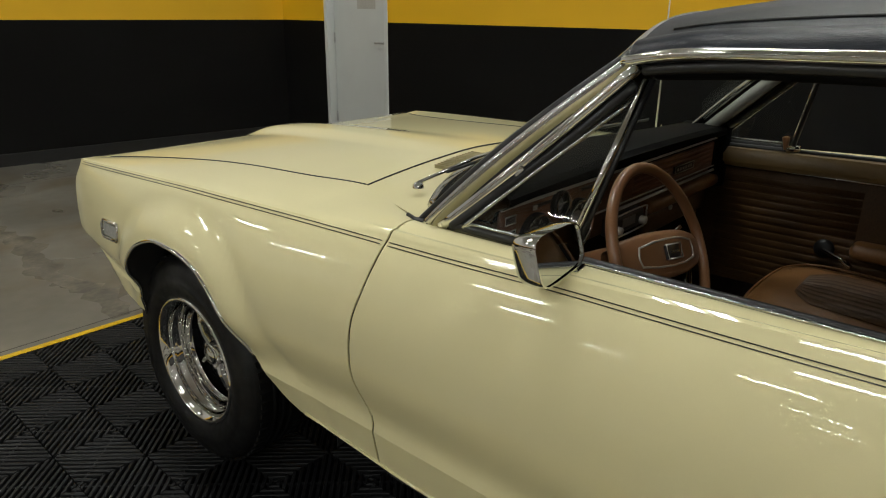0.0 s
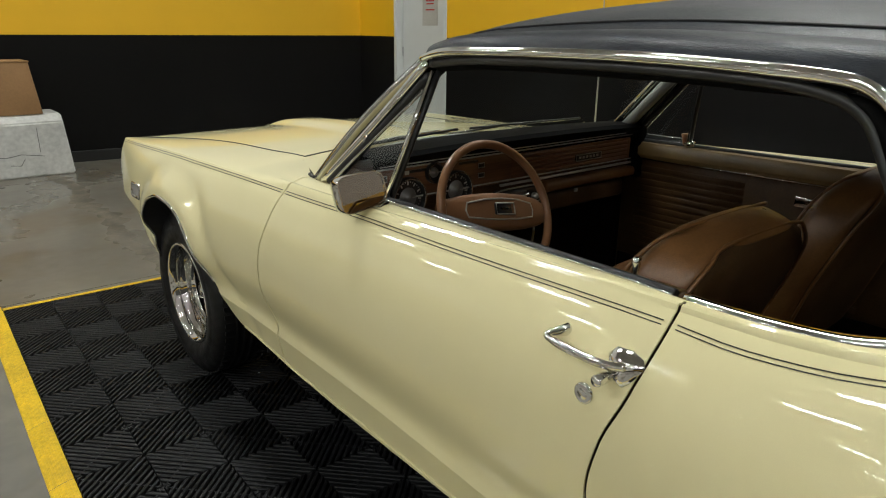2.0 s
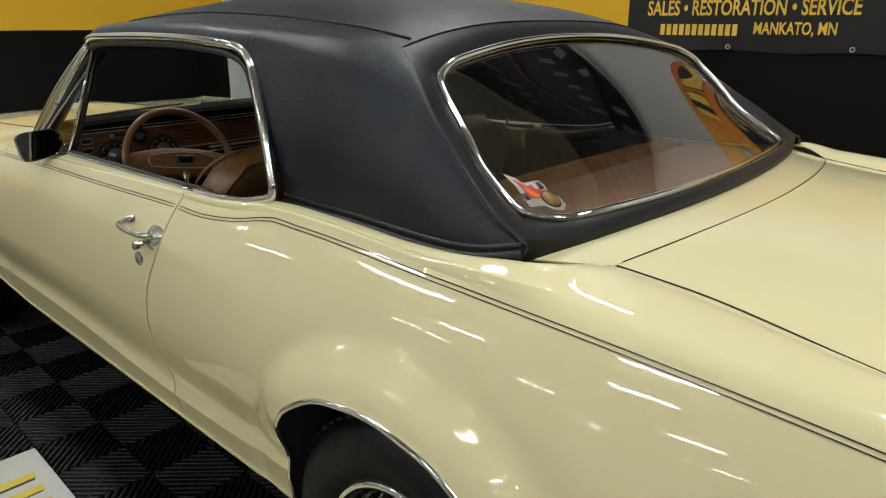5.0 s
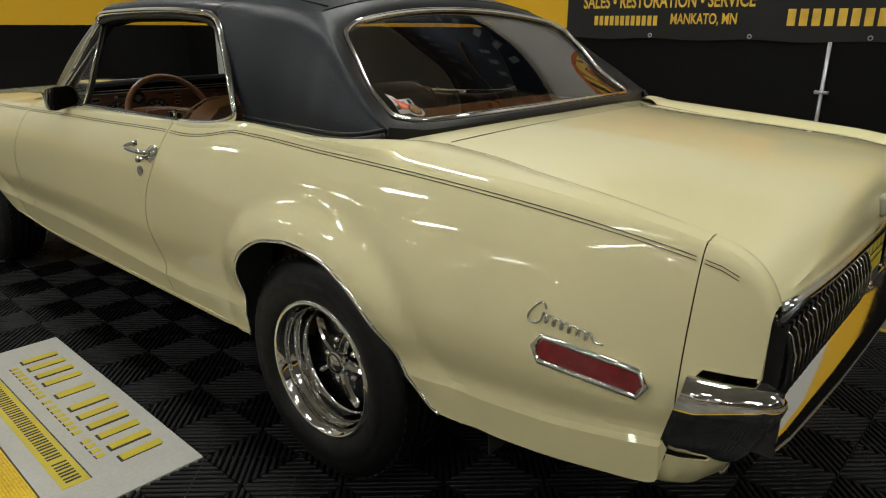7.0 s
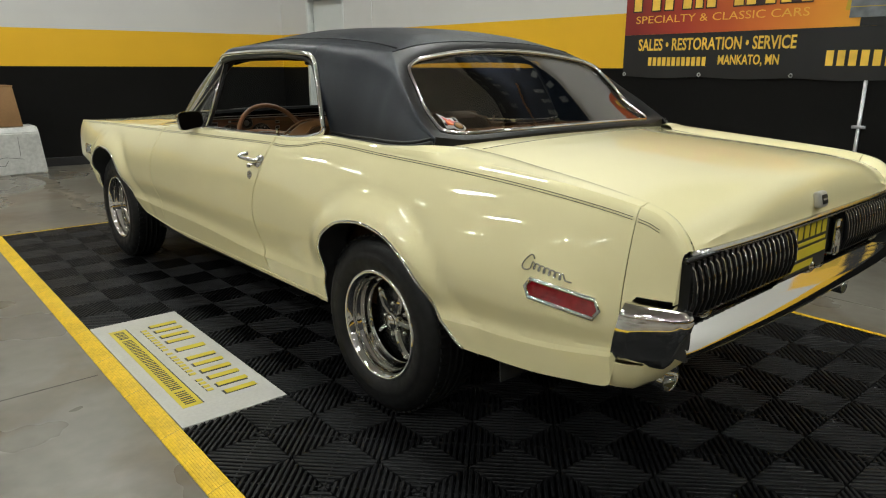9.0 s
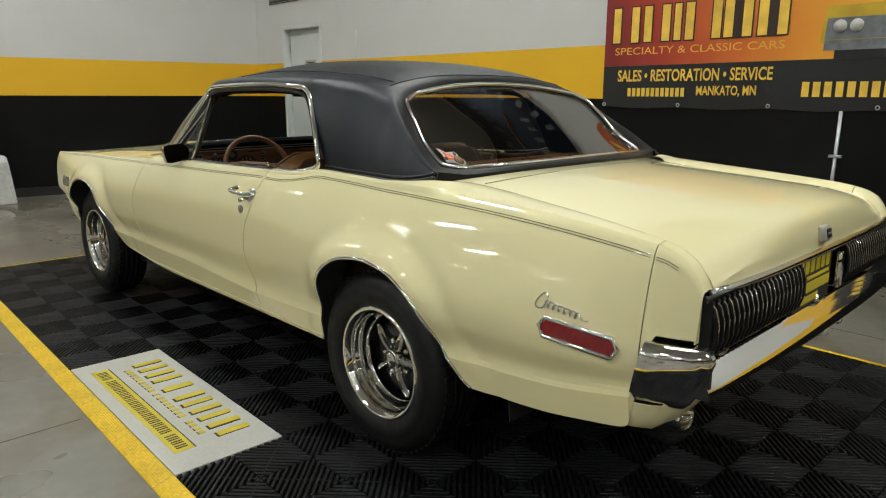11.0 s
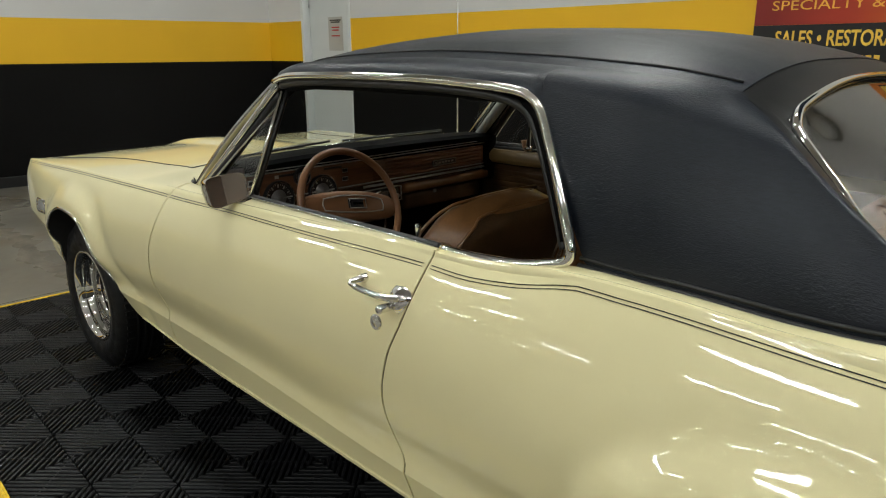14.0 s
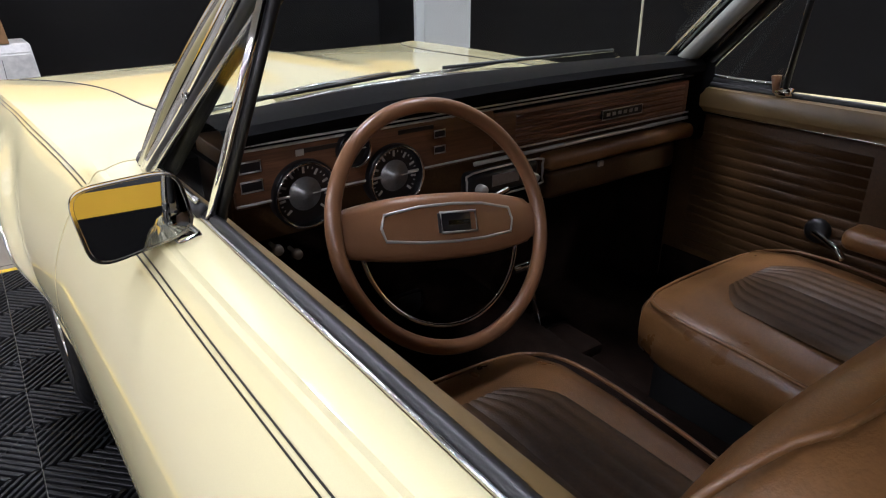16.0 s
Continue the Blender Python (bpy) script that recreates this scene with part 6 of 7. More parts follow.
for z in (0.868, 0.900):
    part("warning_lamp", boxed(-0.107, -0.083, DY - 0.019, DY - 0.0165, z - 0.006, z + 0.006, 0.001), GAUGE, dash)
    part("lamp_frame", tube(bmesh.new(), [(-0.108, DY - 0.0185, z - 0.007), (-0.082, DY - 0.0185, z - 0.007), (-0.082, DY - 0.0185, z + 0.007), (-0.108, DY - 0.0185, z + 0.007)], 0.0017, 5, close=True), LIT_CHROME, dash)
part("vent_slot", boxed(-0.395, -0.315, DY - 0.019, DY - 0.0165, 0.910, 0.918), GAUGE, dash)
part("white_tag", boxed(-0.402, -0.387, DY - 0.0215, DY - 0.0195, 0.907, 0.918), SIGN_WHITE, dash)
part("vent_slot", boxed(-0.19, -0.11, DY - 0.019, DY - 0.0165, 0.912, 0.920), GAUGE, dash)
dashbadge = part("dash_badge", boxed(0.346, 0.477, DY - 0.0225, DY - 0.014, 0.862, 0.882, 0.001), GAUGE, dash, "small rectangular dash badge")
part("badge_frame", tube(bmesh.new(), [(0.345, DY - 0.0228, 0.861), (0.478, DY - 0.0228, 0.861), (0.478, DY - 0.0228, 0.883), (0.345, DY - 0.0228, 0.883)], 0.0015, 5, close=True), LIT_CHROME, dashbadge)
for k in range(6):
    part("badge_bar", boxed(0.358 + k * 0.0185, 0.369 + k * 0.0185, DY - 0.0236, DY - 0.0226, 0.868, 0.876), LIT_CHROME, dashbadge)


def dial(x, z, r, numbers=True):
    seat = Matrix.Translation((x, DY - 0.016, z)) @ pose(0, 0, 0, 0, 0, 90)
    g = part("dial", lathe(bmesh.new(), [(0.012, r * 1.10), (-0.010, r * 1.10), (-0.016, r * 1.05), (-0.012, r * 0.99), (0.0, r * 0.95)], 40, seat), GAUGE, dash, "round dial in a black well with a thin bright rim")
    part("dial_rim", lathe(bmesh.new(), [(-0.013, r * 1.035), (-0.019, r * 1.03), (-0.020, r * 1.005), (-0.013, r * 0.995)], 40, seat), CHROME, g, "thin bright rim")
    part("dial_face", lathe(bmesh.new(), [(-0.001, r * 0.96), (-0.0015, 0.0005)], 40, seat), GAUGE, g)
    part("dial_hub", lathe(bmesh.new(), [(-0.002, r * 0.54), (-0.006, r * 0.50), (-0.007, r * 0.2), (-0.012, r * 0.18), (-0.013, 0.0005)], 32, seat), GAUGE_DISC, g, "brushed metal dial centre")
    if numbers:
        for k in range(25):
            a = radians(222 - k * 11)
            m = Matrix.Translation((x, DY - 0.0165, z)) @ pose(0, 0, 0, 0, math.degrees(1.5708 - a), 0)
            lo, hi, w = (0.66, 0.86, 0.0022) if k % 3 == 0 else (0.79, 0.86, 0.0009)
            part("dial_mark", boxed(-w, w, -0.0022, -0.0015, r * lo, r * hi, m=m), SIGN_WHITE, g)
    part("needle", boxed(-0.0010, 0.0010, -0.0090, -0.0075, 0.0, r * 0.85, m=Matrix.Translation((x, DY - 0.0165, z)) @ pose(0, 0, 0, 0, 88, 0)), SIGN_WHITE, g)
    return g


dial(-0.390, 0.836, 0.058)
dial(-0.203, 0.834, 0.058)
dial(-0.291, 0.901, 0.030, False)
radio = part("radio", boxed(-0.030, 0.158, DY - 0.028, DY + 0.01, 0.748, 0.802, 0.012, 3), GAUGE, dash, "black radio with bright frame")
part("radio_frame", tube(bmesh.new(), smooth_line([(-0.036, DY - 0.029, 0.745), (0.15, DY - 0.029, 0.745), (0.164, DY - 0.029, 0.76), (0.164, DY - 0.029, 0.790), (0.15, DY - 0.029, 0.806), (-0.02, DY - 0.029, 0.806), (-0.036, DY - 0.029, 0.79)], 3), 0.0026, 6, close=True), LIT_CHROME, radio)
part("radio_scale", boxed(0.028, 0.100, DY - 0.030, DY - 0.0282, 0.766, 0.792, 0.001, 1), GAUGE_DISC, radio)
for x in (-0.004, 0.133):
    part("radio_knob", lathe(bmesh.new(), [(0.0, 0.012), (-0.016, 0.011), (-0.018, 0.007), (-0.018, 0.0004)], 14, Matrix.Translation((x, DY - 0.029, 0.768)) @ pose(0, 0, 0, 0, 0, 90)), LIT_CHROME, radio)
for x, z in ((-0.46, 0.752), (-0.425, 0.735)):
    part("dash_knob", lathe(bmesh.new(), [(0.0, 0.004), (-0.03, 0.004), (-0.032, 0.010), (-0.042, 0.009), (-0.043, 0.0004)], 12, Matrix.Translation((x, DY - 0.004, z)) @ pose(0, 0, 0, 0, 0, 90)), LIT_CHROME, dash)

# steering wheel
SW = Matrix.Translation((-0.263, 1.624, 0.828)) @ pose(0, 0, 0, -24.7) @ pose(0, 0, 0, 0, 9, 0)
steering = part("steering_wheel", tube(bmesh.new(), [(0.196 * math.cos(6.28318 * k / 72), 0, 0.196 * math.sin(6.28318 * k / 72)) for k in range(72)], 0.0125, 12, close=True), BROWN_PLASTIC, car, "brown two-spoke steering wheel with padded centre")
steering.matrix_basis = SW
rows = []
for k in range(33):
    f = -1 + k / 16
    hh = 0.054 * (1 - 0.40 * abs(f) ** 2.4) if abs(f) < 0.88 else 0.030
    dd = 0.030 * (1 - 0.45 * abs(f) ** 2)
    ring = []
    for j in range(20):
        t = 6.28318 * j / 20
        ring.append((f * 0.192, 0.018 - math.copysign(abs(math.cos(t)) ** 0.6, math.cos(t)) * dd - 0.012 * (1 - f * f), -0.002 + math.copysign(abs(math.sin(t)) ** 0.6, math.sin(t)) * hh))
    rows.append(ring)
part("wheel_pad", sheet(rows, close=True), BROWN_PLASTIC, steering, "brown padded wheel centre")
inlay = [(0.118, -0.020), (0.06, -0.027), (0.0, -0.029), (-0.06, -0.027), (-0.118, -0.020), (-0.124, 0.0), (-0.118, 0.020), (-0.06, 0.029), (0.0, 0.031), (0.06, 0.029), (0.118, 0.020), (0.124, 0.0)]
part("pad_trim", tube(bmesh.new(), [(x, -0.0255 + 0.0135 * (x / 0.13) ** 2, z) for x, z in inlay], 0.0024, 6, close=True), LIT_CHROME, steering, "thin bright outline")
be = part("horn_emblem", boxed(-0.030, 0.030, -0.0285, -0.0225, -0.015, 0.017, 0.002), GAUGE, steering, "small black wheel emblem in a bright frame")
part("emblem_frame", tube(bmesh.new(), [(-0.030, -0.0285, -0.015), (0.030, -0.0285, -0.015), (0.030, -0.0285, 0.017), (-0.030, -0.0285, 0.017)], 0.0024, 5, close=True), LIT_CHROME, be)
part("emblem_bar", boxed(-0.018, 0.018, -0.0297, -0.0287, -0.003, 0.004), DULL_CHROME, be)
part("horn_ring", tube(bmesh.new(), smooth_line([(0.15 * math.cos(a), 0.015, -0.012 - 0.150 * math.sin(a)) for a in [3.1416 * k / 14 for k in range(15)]], 2), 0.0038, 8), CHROME, steering, "thin chrome horn ring")
col = part("steering_column", tube(bmesh.new(), [(-0.268, 1.63, 0.832), (-0.268, 1.78, 0.765), (-0.268, 2.10, 0.62)], [0.034, 0.034, 0.028], 16), BROWN_PLASTIC, car, "brown steering column")
part("indicator_stalk", tube(bmesh.new(), [(-0.29, 1.66, 0.815), (-0.43, 1.66, 0.80)], 0.004, 8), CHROME, col)
part("shift_lever_rod", tube(bmesh.new(), [(-0.24, 1.66, 0.815), (-0.11, 1.65, 0.85)], 0.005, 8), CHROME, col)
part("ignition_key", boxed(-0.235, -0.215, DY - 0.05, DY - 0.02, 0.690, 0.72, 0.003), SIGN_YELLOW, dash)
# console shifter and pedals
con = part("shift_console", boxed(0.07, 0.185, 1.66, 1.86, 0.39, 0.42, 0.01), CARPET, car, "low black shift console with bright trim")
part("console_plate", boxed(0.085, 0.190, 1.775, 1.822, 0.4215, 0.4245, 0.001), CHROME, con)
part("shift_rod", tube(bmesh.new(), [(0.12, 1.80, 0.42), (0.115, 1.84, 0.56)], 0.006, 8), CHROME, con)
part("shift_grip", tube(bmesh.new(), [(0.075, 1.842, 0.565), (0.16, 1.842, 0.565)], 0.011, 10), CHROME, con)
for x, z in ((-0.30, 0.47), (-0.10, 0.45)):
    pd = part("pedal", boxed(x - 0.05, x + 0.05, 2.02, 2.035, z - 0.03, z + 0.03, 0.004), BLACK_TRIM, car)
    part("pedal_trim", tube(bmesh.new(), [(x - 0.05, 2.018, z - 0.03), (x + 0.05, 2.018, z - 0.03), (x + 0.05, 2.018, z + 0.03), (x - 0.05, 2.018, z + 0.03)], 0.002, 5, close=True), CHROME, pd)
rv = part("interior_mirror", boxed(XC - 0.12, XC + 0.12, 1.545, 1.57, 1.225, 1.285, 0.01), BLACK_TRIM, car, "interior rear-view mirror")
part("mirror_face", boxed(XC - 0.112, XC + 0.112, 1.5430, 1.5446, 1.231, 1.279), MIRROR, rv)
part("mirror_stalk", tube(bmesh.new(), [(XC, 1.57, 1.27), (XC, 1.62, 1.30)], 0.006, 8), CHROME, rv)
# paper tag on the far side of the dash top and a sticker on the back window
TAG = mat("tan_paper", (0.36, 0.29, 0.13), 0.6, var=0.1)
tag = part("paper_tag", boxed(-0.045, 0.045, -0.001, 0.001, 0.0, 0.045), TAG, car, "small tan paper tag leaning on the screen")
tag.matrix_basis = pose(0.565, 1.99, 0.935, -40, 0, 20)
STICK_RED = mat("sticker_red", (0.55, 0.05, 0.02), 0.4)
STICK_GOLD = mat("sticker_gold", (0.25, 0.13, 0.03), 0.4)

# sticker: white die-cut with a red flame and a bronze disc, on the back window
def on_back(u, t, lift):
    return back_place(u, t) + Vector((0, -0.6 * lift, 0.8 * lift))


def flat_patch(poly, lift, material, name, parent):
    """A die-cut film on the back glass, from its outline round the sticker's middle."""
    bm = bmesh.new()
    places = [(-0.900 + 0.78 * a, 0.135 + 1.15 * b) for a, b in poly]
    top = [bm.verts.new(on_back(u, t, lift + 0.0006)) for u, t in places]
    low = [bm.verts.new(on_back(u, t, lift)) for u, t in places]
    bm.faces.new(top)
    for i in range(len(top)):
        k = (i + 1) % len(top)
        bm.faces.new([top[i], low[i], low[k], top[k]])
    return part(name, bm, material, parent)


STICK_ORANGE = mat("sticker_orange", (0.70, 0.17, 0.03), 0.4)
stick = flat_patch([(-0.062, 0.128), (-0.030, 0.098), (-0.018, 0.070), (0.052, 0.066), (0.060, 0.040), (0.054, 0.008), (0.078, -0.022), (0.074, -0.060), (0.046, -0.078), (0.012, -0.070), (-0.010, -0.044), (-0.066, -0.040), (-0.060, 0.010), (-0.052, 0.060)], 0.0012, SIGN_WHITE, "window_sticker", back_window)
flat_patch([(-0.046, 0.096), (-0.024, 0.070), (-0.012, 0.050), (0.006, 0.056), (0.012, 0.030), (0.040, 0.022), (0.030, -0.008), (-0.014, -0.012), (-0.042, 0.000), (-0.036, 0.050)], 0.0020, STICK_RED, "flame", stick)
flat_patch([(-0.030, 0.050), (-0.010, 0.030), (0.000, 0.010), (0.016, 0.008), (0.010, -0.016), (-0.020, -0.010), (-0.030, 0.010)], 0.0026, STICK_ORANGE, "inner_flame", stick)
flat_patch([(0.034 + 0.034 * math.cos(6.28318 * k / 20), -0.024 + 0.042 * math.sin(6.28318 * k / 20)) for k in range(20)], 0.0028, SIGN_BLACK, "disc_rim", stick)
flat_patch([(0.034 + 0.027 * math.cos(6.28318 * k / 20), -0.024 + 0.034 * math.sin(6.28318 * k / 20)) for k in range(20)], 0.0036, STICK_GOLD, "bronze_disc", stick)
for a, b in ((-0.050, 0.012), (0.040, 0.046)):
    flat_patch([(a - 0.010, b - 0.020), (a + 0.010, b - 0.020), (a + 0.010, b + 0.014), (a - 0.010, b + 0.014)], 0.0020, SIGN_BLACK, "chequer", stick)

# the body's far side, shifted along its length to fit the camera's view
FAR_SIDE = [(-1.2, -0.04), (-1.0, -0.02), (-0.6, 0.04), (-0.2, 0.09), (0.5, 0.07), (2.0, 0.05), (3.6, 0.03)]
done = set()
for ob in car.children_recursive:
    chain = [ob.name] + ([ob.parent.name] if ob.parent else [])
    if any(c.startswith(("wheel", "tyre", "tread", "trim_ring", "spokes", "centre_cap", "cap_inlay")) and not c.startswith(("wheel_well", "wheel_arch", "wheel_pad")) for c in chain) or ob.type != "MESH":
        continue
    if ob.data.name in done or ob.matrix_basis != Matrix.Identity(4) or (ob.parent is not car and ob.parent.matrix_basis != Matrix.Identity(4)):
        continue
    done.add(ob.data.name)
    for v in ob.data.vertices:
        v.co.x += ip(FAR_SIDE, v.co.y) * min(max((v.co.x - XC + 0.1) / 0.8, 0), 1)

# ================= things in the hall =================
def on_wall(y, z, lift=0.0):
    """A frame on the east wall: its x runs to the right as one faces the wall, y up, z out into the hall."""
    return Matrix(((0, 0, -1, WALL_X - lift), (-1, 0, 0, y), (0, 1, 0, z), (0, 0, 0, 1)))


def banner_cloth():
    m = mat("printed_banner", (0.3, 0.05, 0.02), 0.38, bump=0.05, bump_scale=300)
    nt = m.node_tree
    b = nt.nodes["Principled BSDF"]
    tc = nt.nodes.new("ShaderNodeTexCoord")
    sp = nt.nodes.new("ShaderNodeSeparateXYZ")
    nt.links.new(tc.outputs["Object"], sp.inputs[0])
    ramp = nt.nodes.new("ShaderNodeValToRGB")
    el = ramp.color_ramp.elements
    el[0].position, el[0].color = 0.0, (0.22, 0.016, 0.012, 1)
    el[1].position, el[1].color = 1.0, (0.85, 0.50, 0.05, 1)
    for pos, colour in ((0.22, (0.40, 0.035, 0.014, 1)), (0.5, (0.66, 0.15, 0.02, 1)), (0.75, (0.80, 0.34, 0.025, 1))):
        e = el.new(pos)
        e.color = colour
    nz = nt.nodes.new("ShaderNodeTexNoise")
    nz.inputs["Scale"].default_value = 1.6
    ma = nt.nodes.new("ShaderNodeMath")
    ma.operation = "MULTIPLY_ADD"
    ma.inputs[1].default_value, ma.inputs[2].default_value = 0.45, -0.12
    nt.links.new(sp.outputs[0], ma.inputs[0])
    ad = nt.nodes.new("ShaderNodeMath")
    ad.operation = "MULTIPLY_ADD"
    ad.inputs[1].default_value = 0.18
    nt.links.new(nz.outputs["Fac"], ad.inputs[0])
    nt.links.new(ma.outputs[0], ad.inputs[2])
    nt.links.new(ad.outputs[0], ramp.inputs[0])
    nt.links.new(ramp.outputs[0], b.inputs["Base Color"])
    return m


CLOTH_RED = banner_cloth()
CLOTH_BLACK = mat("black_banner_print", (0.012, 0.012, 0.013), 0.35, var=0.2, var_scale=3)
GOLD_PRINT = mat("gold_print", (0.86, 0.55, 0.07), 0.4, var=0.15, var_scale=9)
AMBER_PRINT = mat("amber_print", (0.85, 0.45, 0.06), 0.4, var=0.1, var_scale=12)
DARK_PRINT = mat("dark_print", (0.03, 0.012, 0.008), 0.4)
ban = thing("banner", "dealer banner printed in red, orange and black, on the wall", "banner")
ban.matrix_world = on_wall(1.647, 1.142, 0.006)
BW, BH = 3.66, 0.89


def ripple(x, y):
    return 0.006 + 0.005 * math.sin(x * 5.1 + y * 2) * (0.4 + 0.6 * abs(y - 0.45)) + 0.003 * math.sin(x * 11.3 + 1)


def cloth(x0, x1, lo, hi, lift, n=60, m=6):
    """A strip of the banner; lo and hi give its lower and upper edge along x."""
    rows = []
    for j in range(m + 1):
        row = []
        for i in range(n + 1):
            x = x0 + (x1 - x0) * i / n
            y = lo(x) + (hi(x) - lo(x)) * j / m
            row.append((x, y, ripple(x, y) + lift))
        rows.append(row)
    return sheet(rows, 0.0012, ref=Vector((1.8, 0.4, -1)))


def split_line(x):
    return 0.338 + 0.004 * x


sag = lambda x: 0.006 * math.cos(x * 9.0) - 0.004 * x / 3.66
part("upper_print", cloth(0, BW, split_line, lambda x: BH, 0.0), CLOTH_RED, ban, "red to orange upper print")
part("lower_print", cloth(0, BW, sag, lambda x: split_line(x) - 0.0005, 0.0), CLOTH_BLACK, ban, "black lower print")


def wall_text(name, words, size, x, y, width, material, bold=0.0):
    t = text(name, words, size, Matrix.Translation((x, y, 0)), material, ban, 0.0005, width, bold=bold)
    for v in t.data.vertices:
        v.co.z += ripple(v.co.x, v.co.y) + 0.0018
    return t


def bar(name, x0, x1, y0, y1, material, lift=0.0018, slant=0.0):
    bm = boxed(x0, x1, y0, y1, 0, 0.0012)
    for v in bm.verts:
        v.co.x += (v.co.y - y0) * slant
        v.co.z += ripple((x0 + x1) / 2, (y0 + y1) / 2) + lift
    return part(name, bm, material, ban)


# the dealer's name as plain block shapes
name_bars = [(0.078, 0.315), (0.360, 0.585), (0.623, 0.679), (0.714, 0.998), (1.026, 1.232), (1.274, 1.481)]
for x0, x1 in name_bars:
    for nm, g, mt, w, lift in (("name_shadow", 0.010, DARK_PRINT, 0.088, 0.0035), ("name_shape", 0.0, GOLD_PRINT, 0.068, 0.0052)):
        bm = twin(x0 - g, x1 + g, 0.524 - g, 0.80 + g, 0, 0.0012, w)
        for v in bm.verts:
            v.co.z += ripple((x0 + x1) / 2, 0.66) + lift
        part(nm, bm, mt, ban)
wall_text("tagline", "SPECIALTY & CLASSIC CARS", 0.082, 0.788, 0.452, 1.37, AMBER_PRINT)
wall_text("service_line", "SALES \u2022 RESTORATION \u2022 SERVICE", 0.128, 0.776, 0.252, 1.27, GOLD_PRINT, 0.020)
wall_text("town", "MANKATO, MN", 0.098, 1.073, 0.132, 0.463, GOLD_PRINT, 0.020)
for k in range(12):
    bar("number_bar", 0.241 + k * 0.0430, 0.241 + k * 0.0430 + 0.030, 0.090, 0.158, GOLD_PRINT)
for k in range(25):
    bar("web_bar", 1.62 + k * 0.072, 1.62 + k * 0.072 + 0.048, 0.092, 0.194, GOLD_PRINT)
# printed car nose at the banner's middle
PRINT_CAR = mat("yellow_car_print", (0.55, 0.36, 0.02), 0.4, var=0.2, var_scale=5)
PRINT_GREY = mat("grey_print", (0.16, 0.17, 0.18), 0.4, var=0.3, var_scale=14)
bar("printed_body", 1.70, 3.35, 0.45, 0.69, PRINT_CAR, 0.0022, 0.10)
bar("printed_shadow", 1.80, 3.4, 0.345, 0.40, CLOTH_BLACK, 0.0026)
bar("printed_grille", 1.73, 2.60, 0.47, 0.61, PRINT_GREY, 0.0040, 0.05)
for x in (1.82, 1.92, 2.40, 2.50):
    part("printed_lamp", lathe(bmesh.new(), [(0.0, 0.042), (0.0012, 0.042), (0.0012, 0.0004)], 20, Matrix.Translation((x, 0.555, 0.0175)) @ pose(0, 0, 0, 0, -90, 0)), SIGN_WHITE, ban)
bar("printed_bumper", 1.73, 2.65, 0.40, 0.465, PRINT_GREY, 0.0040)
for k in range(6):
    x = 0.02 if k == 0 else 0.70 * k
    part("grommet", tube(bmesh.new(), [(x + 0.012 * math.cos(a), 0.024 + 0.012 * math.sin(a), ripple(x, 0.03) + 0.003) for a in [6.28318 * q / 16 for q in range(16)]], 0.004, 6, close=True), STEEL, ban)

conduit = thing("wall_conduit", "galvanised steel conduit pipe clipped to the wall", "conduit")
part("pipe", tube(bmesh.new(), [(WALL_X - 0.016, -0.236, FLOOR_Z), (WALL_X - 0.016, -0.242, 1.14)], 0.0125, 12), STEEL, conduit)
for z in (0.30, 0.835):
    part("pipe_clip", boxed(WALL_X - 0.033, WALL_X - 0.001, -0.28, -0.20, z - 0.01, z + 0.01, 0.003), STEEL, conduit)

ts = thing("wall_sign", "black sign with white lettering above the service door", "sign")
ts.matrix_world = on_wall(7.10, 2.44, 0.004)
part("board", boxed(0.0, 1.42, 0.0, 0.32, 0.0, 0.012, 0.003), SIGN_BLACK, ts)
part("border", tube(bmesh.new(), [(0.012, 0.012, 0.0125), (1.408, 0.012, 0.0125), (1.408, 0.308, 0.0125), (0.012, 0.308, 0.0125)], 0.003, 5, close=True), SIGN_WHITE, ts)
text("sign_words", "USING GENUINE", 0.085, Matrix.Translation((0.36, 0.07, 0.0128)), SIGN_WHITE, ts, 0.0006, 0.66)
for x0, x1 in ((0.72, 0.92), (0.95, 1.36)):
    part("word_bar", boxed(x0, x1, 0.042, 0.100, 0.0122, 0.0136), SIGN_WHITE, ts)
part("word_bar", boxed(0.08, 1.34, 0.16, 0.27, 0.0122, 0.0136), SIGN_WHITE, ts)

# round dealer sign high on the wall, seen in the back window
NAVY = mat("navy_sign", (0.016, 0.026, 0.048), 0.75, spec=0.2, var=0.1, var_scale=4)
ORANGE = mat("orange_sign", (0.34, 0.13, 0.03), 0.7)
rs = thing("round_sign", "large round navy blue sign with white letters and orange figure", "sign")
rs.matrix_world = on_wall(0.25, 4.40, 0.004)
disc = lambda r, z0, z1: lathe(bmesh.new(), [(z0, 0.0005), (z0, r), (z1, r), (z1, 0.0005)], 64, pose(0, 0, 0, 0, -90, 0))
part("disc", disc(1.5, 0.0, 0.03), NAVY, rs)
part("rim", tube(bmesh.new(), [(1.5 * math.cos(6.28318 * k / 64), 1.5 * math.sin(6.28318 * k / 64), 0.018) for k in range(64)], 0.022, 8, close=True), SIGN_WHITE, rs)
PALE = mat("pale_sign_print", (0.10, 0.11, 0.115), 0.7)
for k in range(26):
    a = 6.28318 * k / 26
    if k % 9 != 4:
        part("letter_bar", boxed(-0.05, 0.05, 1.16, 1.34, 0.0302, 0.034, m=pose(0, 0, 0, 0, 0, math.degrees(a))), PALE, rs)
for y0, y1, n, x0 in ((0.42, 0.70, 7, -0.72), (-0.86, -0.64, 5, -0.48)):
    for k in range(n):
        part("letter_bar", boxed(x0 + k * 0.21, x0 + k * 0.21 + 0.075, y0, y1, 0.0302, 0.034), PALE, rs)
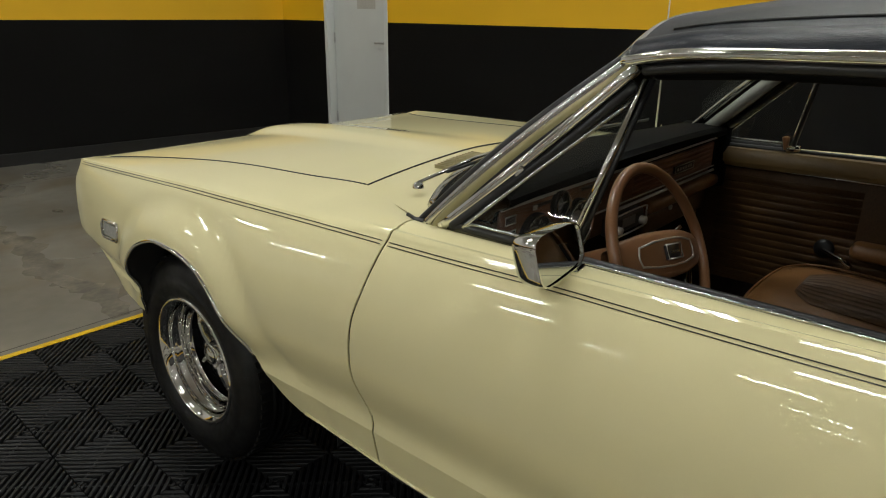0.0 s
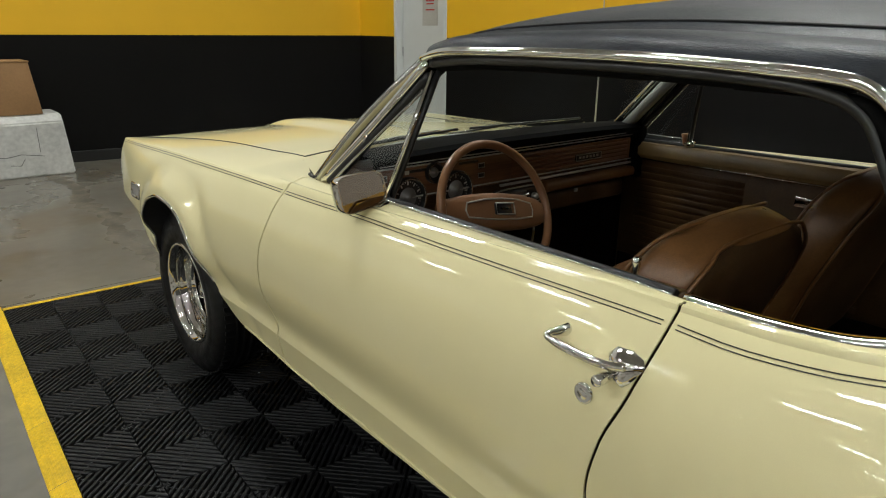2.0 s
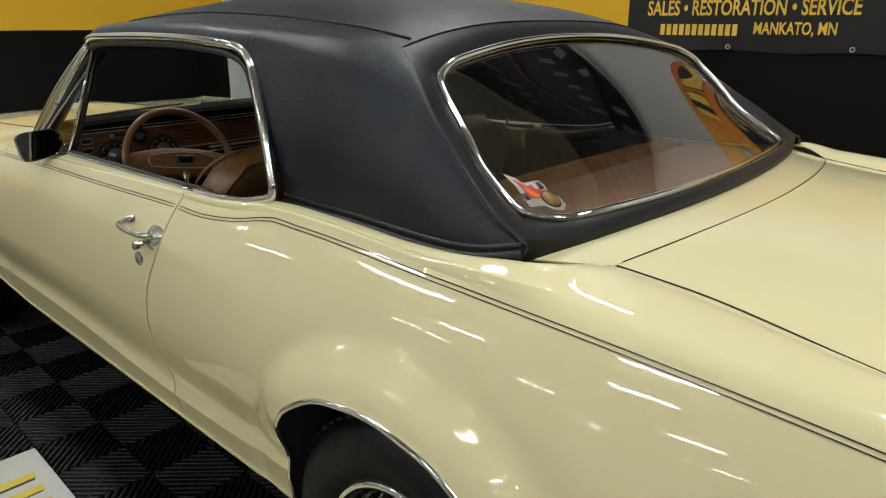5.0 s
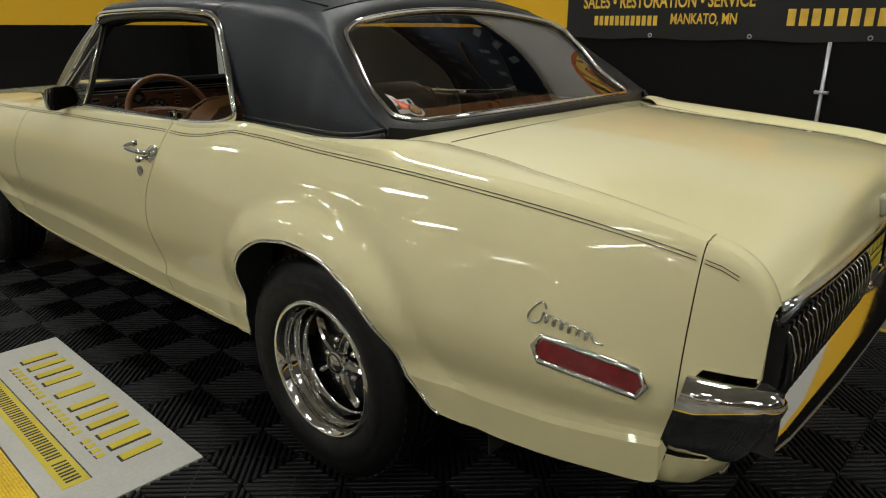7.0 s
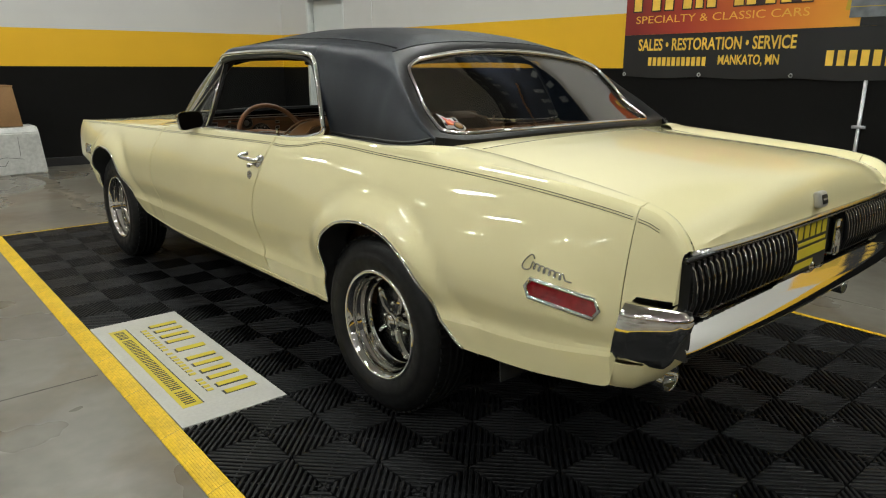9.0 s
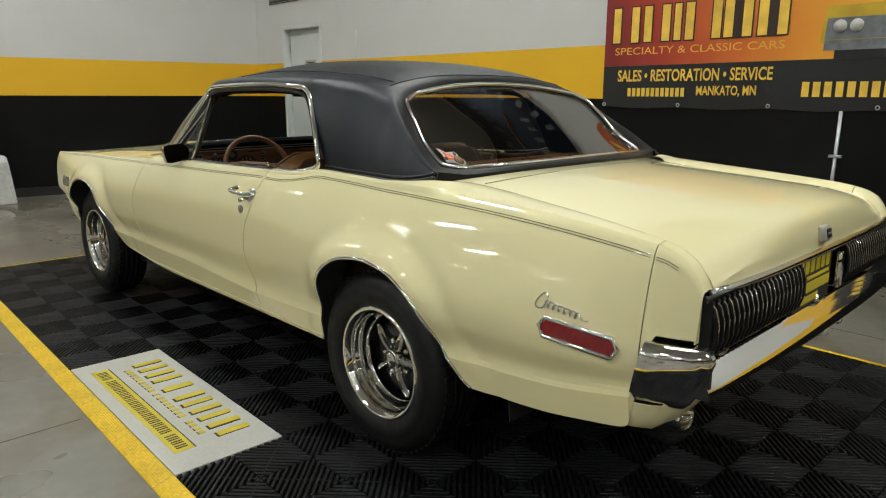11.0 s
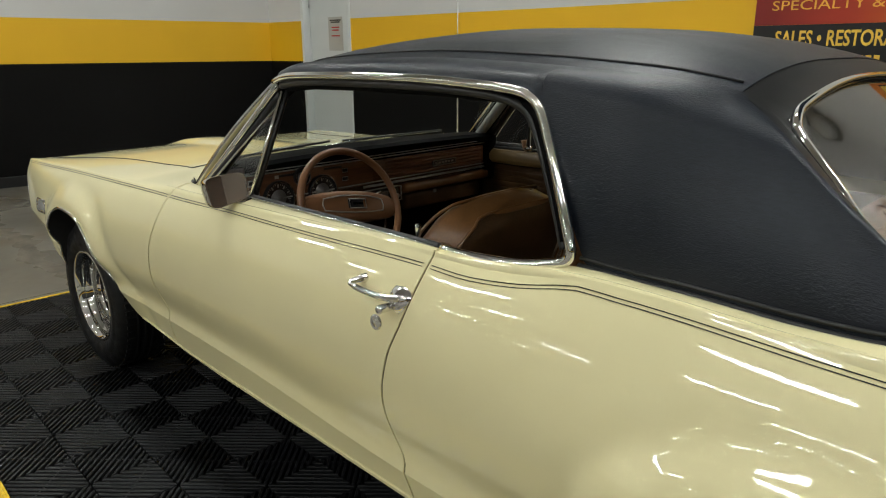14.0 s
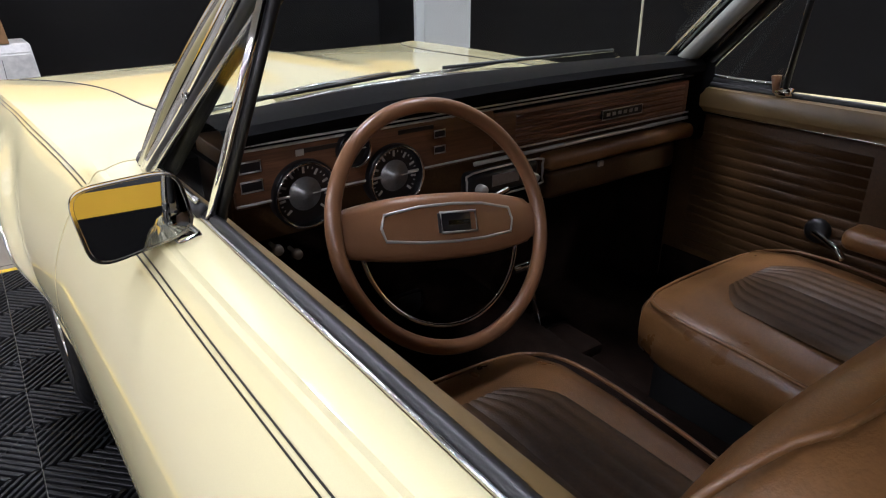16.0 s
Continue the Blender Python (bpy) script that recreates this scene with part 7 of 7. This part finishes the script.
part("orange_figure", tube(bmesh.new(), [(-0.62, -0.34, 0.032), (-0.1, 0.02, 0.032), (0.1, 0.02, 0.032), (0.62, -0.34, 0.032)], 0.05, 6, squash=0.1), ORANGE, rs)

# white barrier block with a cardboard carton on it, by the end wall
SCUFFED = mat("scuffed_white_plastic", (0.50, 0.50, 0.47), 0.5, var=0.12, var_scale=4, fine=0.12, fine_scale=26, bump=0.2, bump_scale=20)
bl = thing("barrier_block", "scuffed white concrete barrier block on the hall floor", "block")
bm = bmesh.new()
prof = [(7.38, FLOOR_Z), (7.40, 0.46), (7.47, 0.53), (7.86, 0.53), (7.94, 0.46), (7.96, FLOOR_Z)]
ends = [[bm.verts.new((x + (0.03 if z < 0.2 else -0.01) * (1 if x > -1 else -1), y, z)) for y, z in prof] for x in (-1.45, -0.215)]
for i in range(len(prof)):
    k = (i + 1) % len(prof)
    bm.faces.new([ends[0][i], ends[0][k], ends[1][k], ends[1][i]])
bm.faces.new(ends[0][::-1])
bm.faces.new(ends[1])
bmesh.ops.recalc_face_normals(bm, faces=bm.faces)
bmesh.ops.bevel(bm, geom=bm.edges[:], offset=0.012, segments=2, affect="EDGES")
part("block_body", bm, SCUFFED, bl)
CRACK = mat("dark_crack", (0.03, 0.03, 0.028), 0.8)
for pts in (((-0.86, 0.19), (-0.72, 0.17), (-0.60, 0.19), (-0.42, 0.16)), ((-0.70, 0.10), (-0.62, 0.09), (-0.58, 0.15)), ((-0.95, 0.28), (-0.83, 0.25)), ((-0.45, 0.42), (-0.45, 0.20))):
    part("scratch", tube(bmesh.new(), [(x, 7.3805 + 0.0435 * (z - FLOOR_Z) - 0.0005, z) for x, z in pts], 0.0025, 5), CRACK, bl)
CARD = mat("cardboard", (0.30, 0.165, 0.068), 0.7, var=0.08, var_scale=4, fine=0.05, fine_scale=60)
ct = thing("cardboard_carton", "brown cardboard carton standing on the white block", "carton")
bm = boxed(-1.02, -0.42, 7.46, 7.84, 0.531, 0.985, 0.006)
for v in bm.verts:
    k = (v.co.z - 0.53) / 0.45
    v.co.x += 0.055 * (1 - k) * (1 if v.co.x > -0.7 else -1)
part("carton_body", bm, CARD, ct)
part("carton_lid", boxed(-1.028, -0.412, 7.455, 7.845, 0.986, 0.998, 0.004), CARD, ct)

# saw-cut joints and a worn seam in the concrete
JOINT = mat("joint_filler", (0.055, 0.048, 0.040), 0.8, var=0.2, var_scale=20)
fj = tagged(new("floor_joints"), "dark saw-cut joints in the concrete floor", "floor joint", kind="structure")
for k in range(-3, 4):
    part("joint", boxed(WEST_X, -1.44 if -6.1 * 0 + 1.03 + k * 3.05 > -2.3 and 1.03 + k * 3.05 < 4.0 else WALL_X, 1.03 + k * 3.05 - 0.003, 1.03 + k * 3.05 + 0.003, FLOOR_Z - 0.001, FLOOR_Z + 0.0008), JOINT, fj)
part("joint", boxed(1.915, 1.921, SOUTH_Y, 7.6, FLOOR_Z - 0.001, FLOOR_Z + 0.0008), JOINT, fj)
PATCH = mat("worn_concrete_patch", (0.115, 0.100, 0.075), 0.55, var=0.45, var_scale=9, fine=0.25, fine_scale=40, bump=0.3, bump_scale=60)
bm = bmesh.new()
random.seed(4)
prev = None
for k in range(60):
    y = 4.06 + 3.4 * k / 59
    x = -0.46 + 0.04 * math.sin(k * 0.31) + 0.10 * k / 59
    w = 0.05 + 0.09 * abs(math.sin(k * 0.9)) * random.random()
    pair = [bm.verts.new((x - w * 0.7, y, FLOOR_Z + 0.0008)), bm.verts.new((x + w, y, FLOOR_Z + 0.0008))]
    if prev:
        bm.faces.new([prev[0], prev[1], pair[1], pair[0]])
    prev = pair
part("worn_seam", bm, PATCH, fj, "rough worn seam in the concrete")
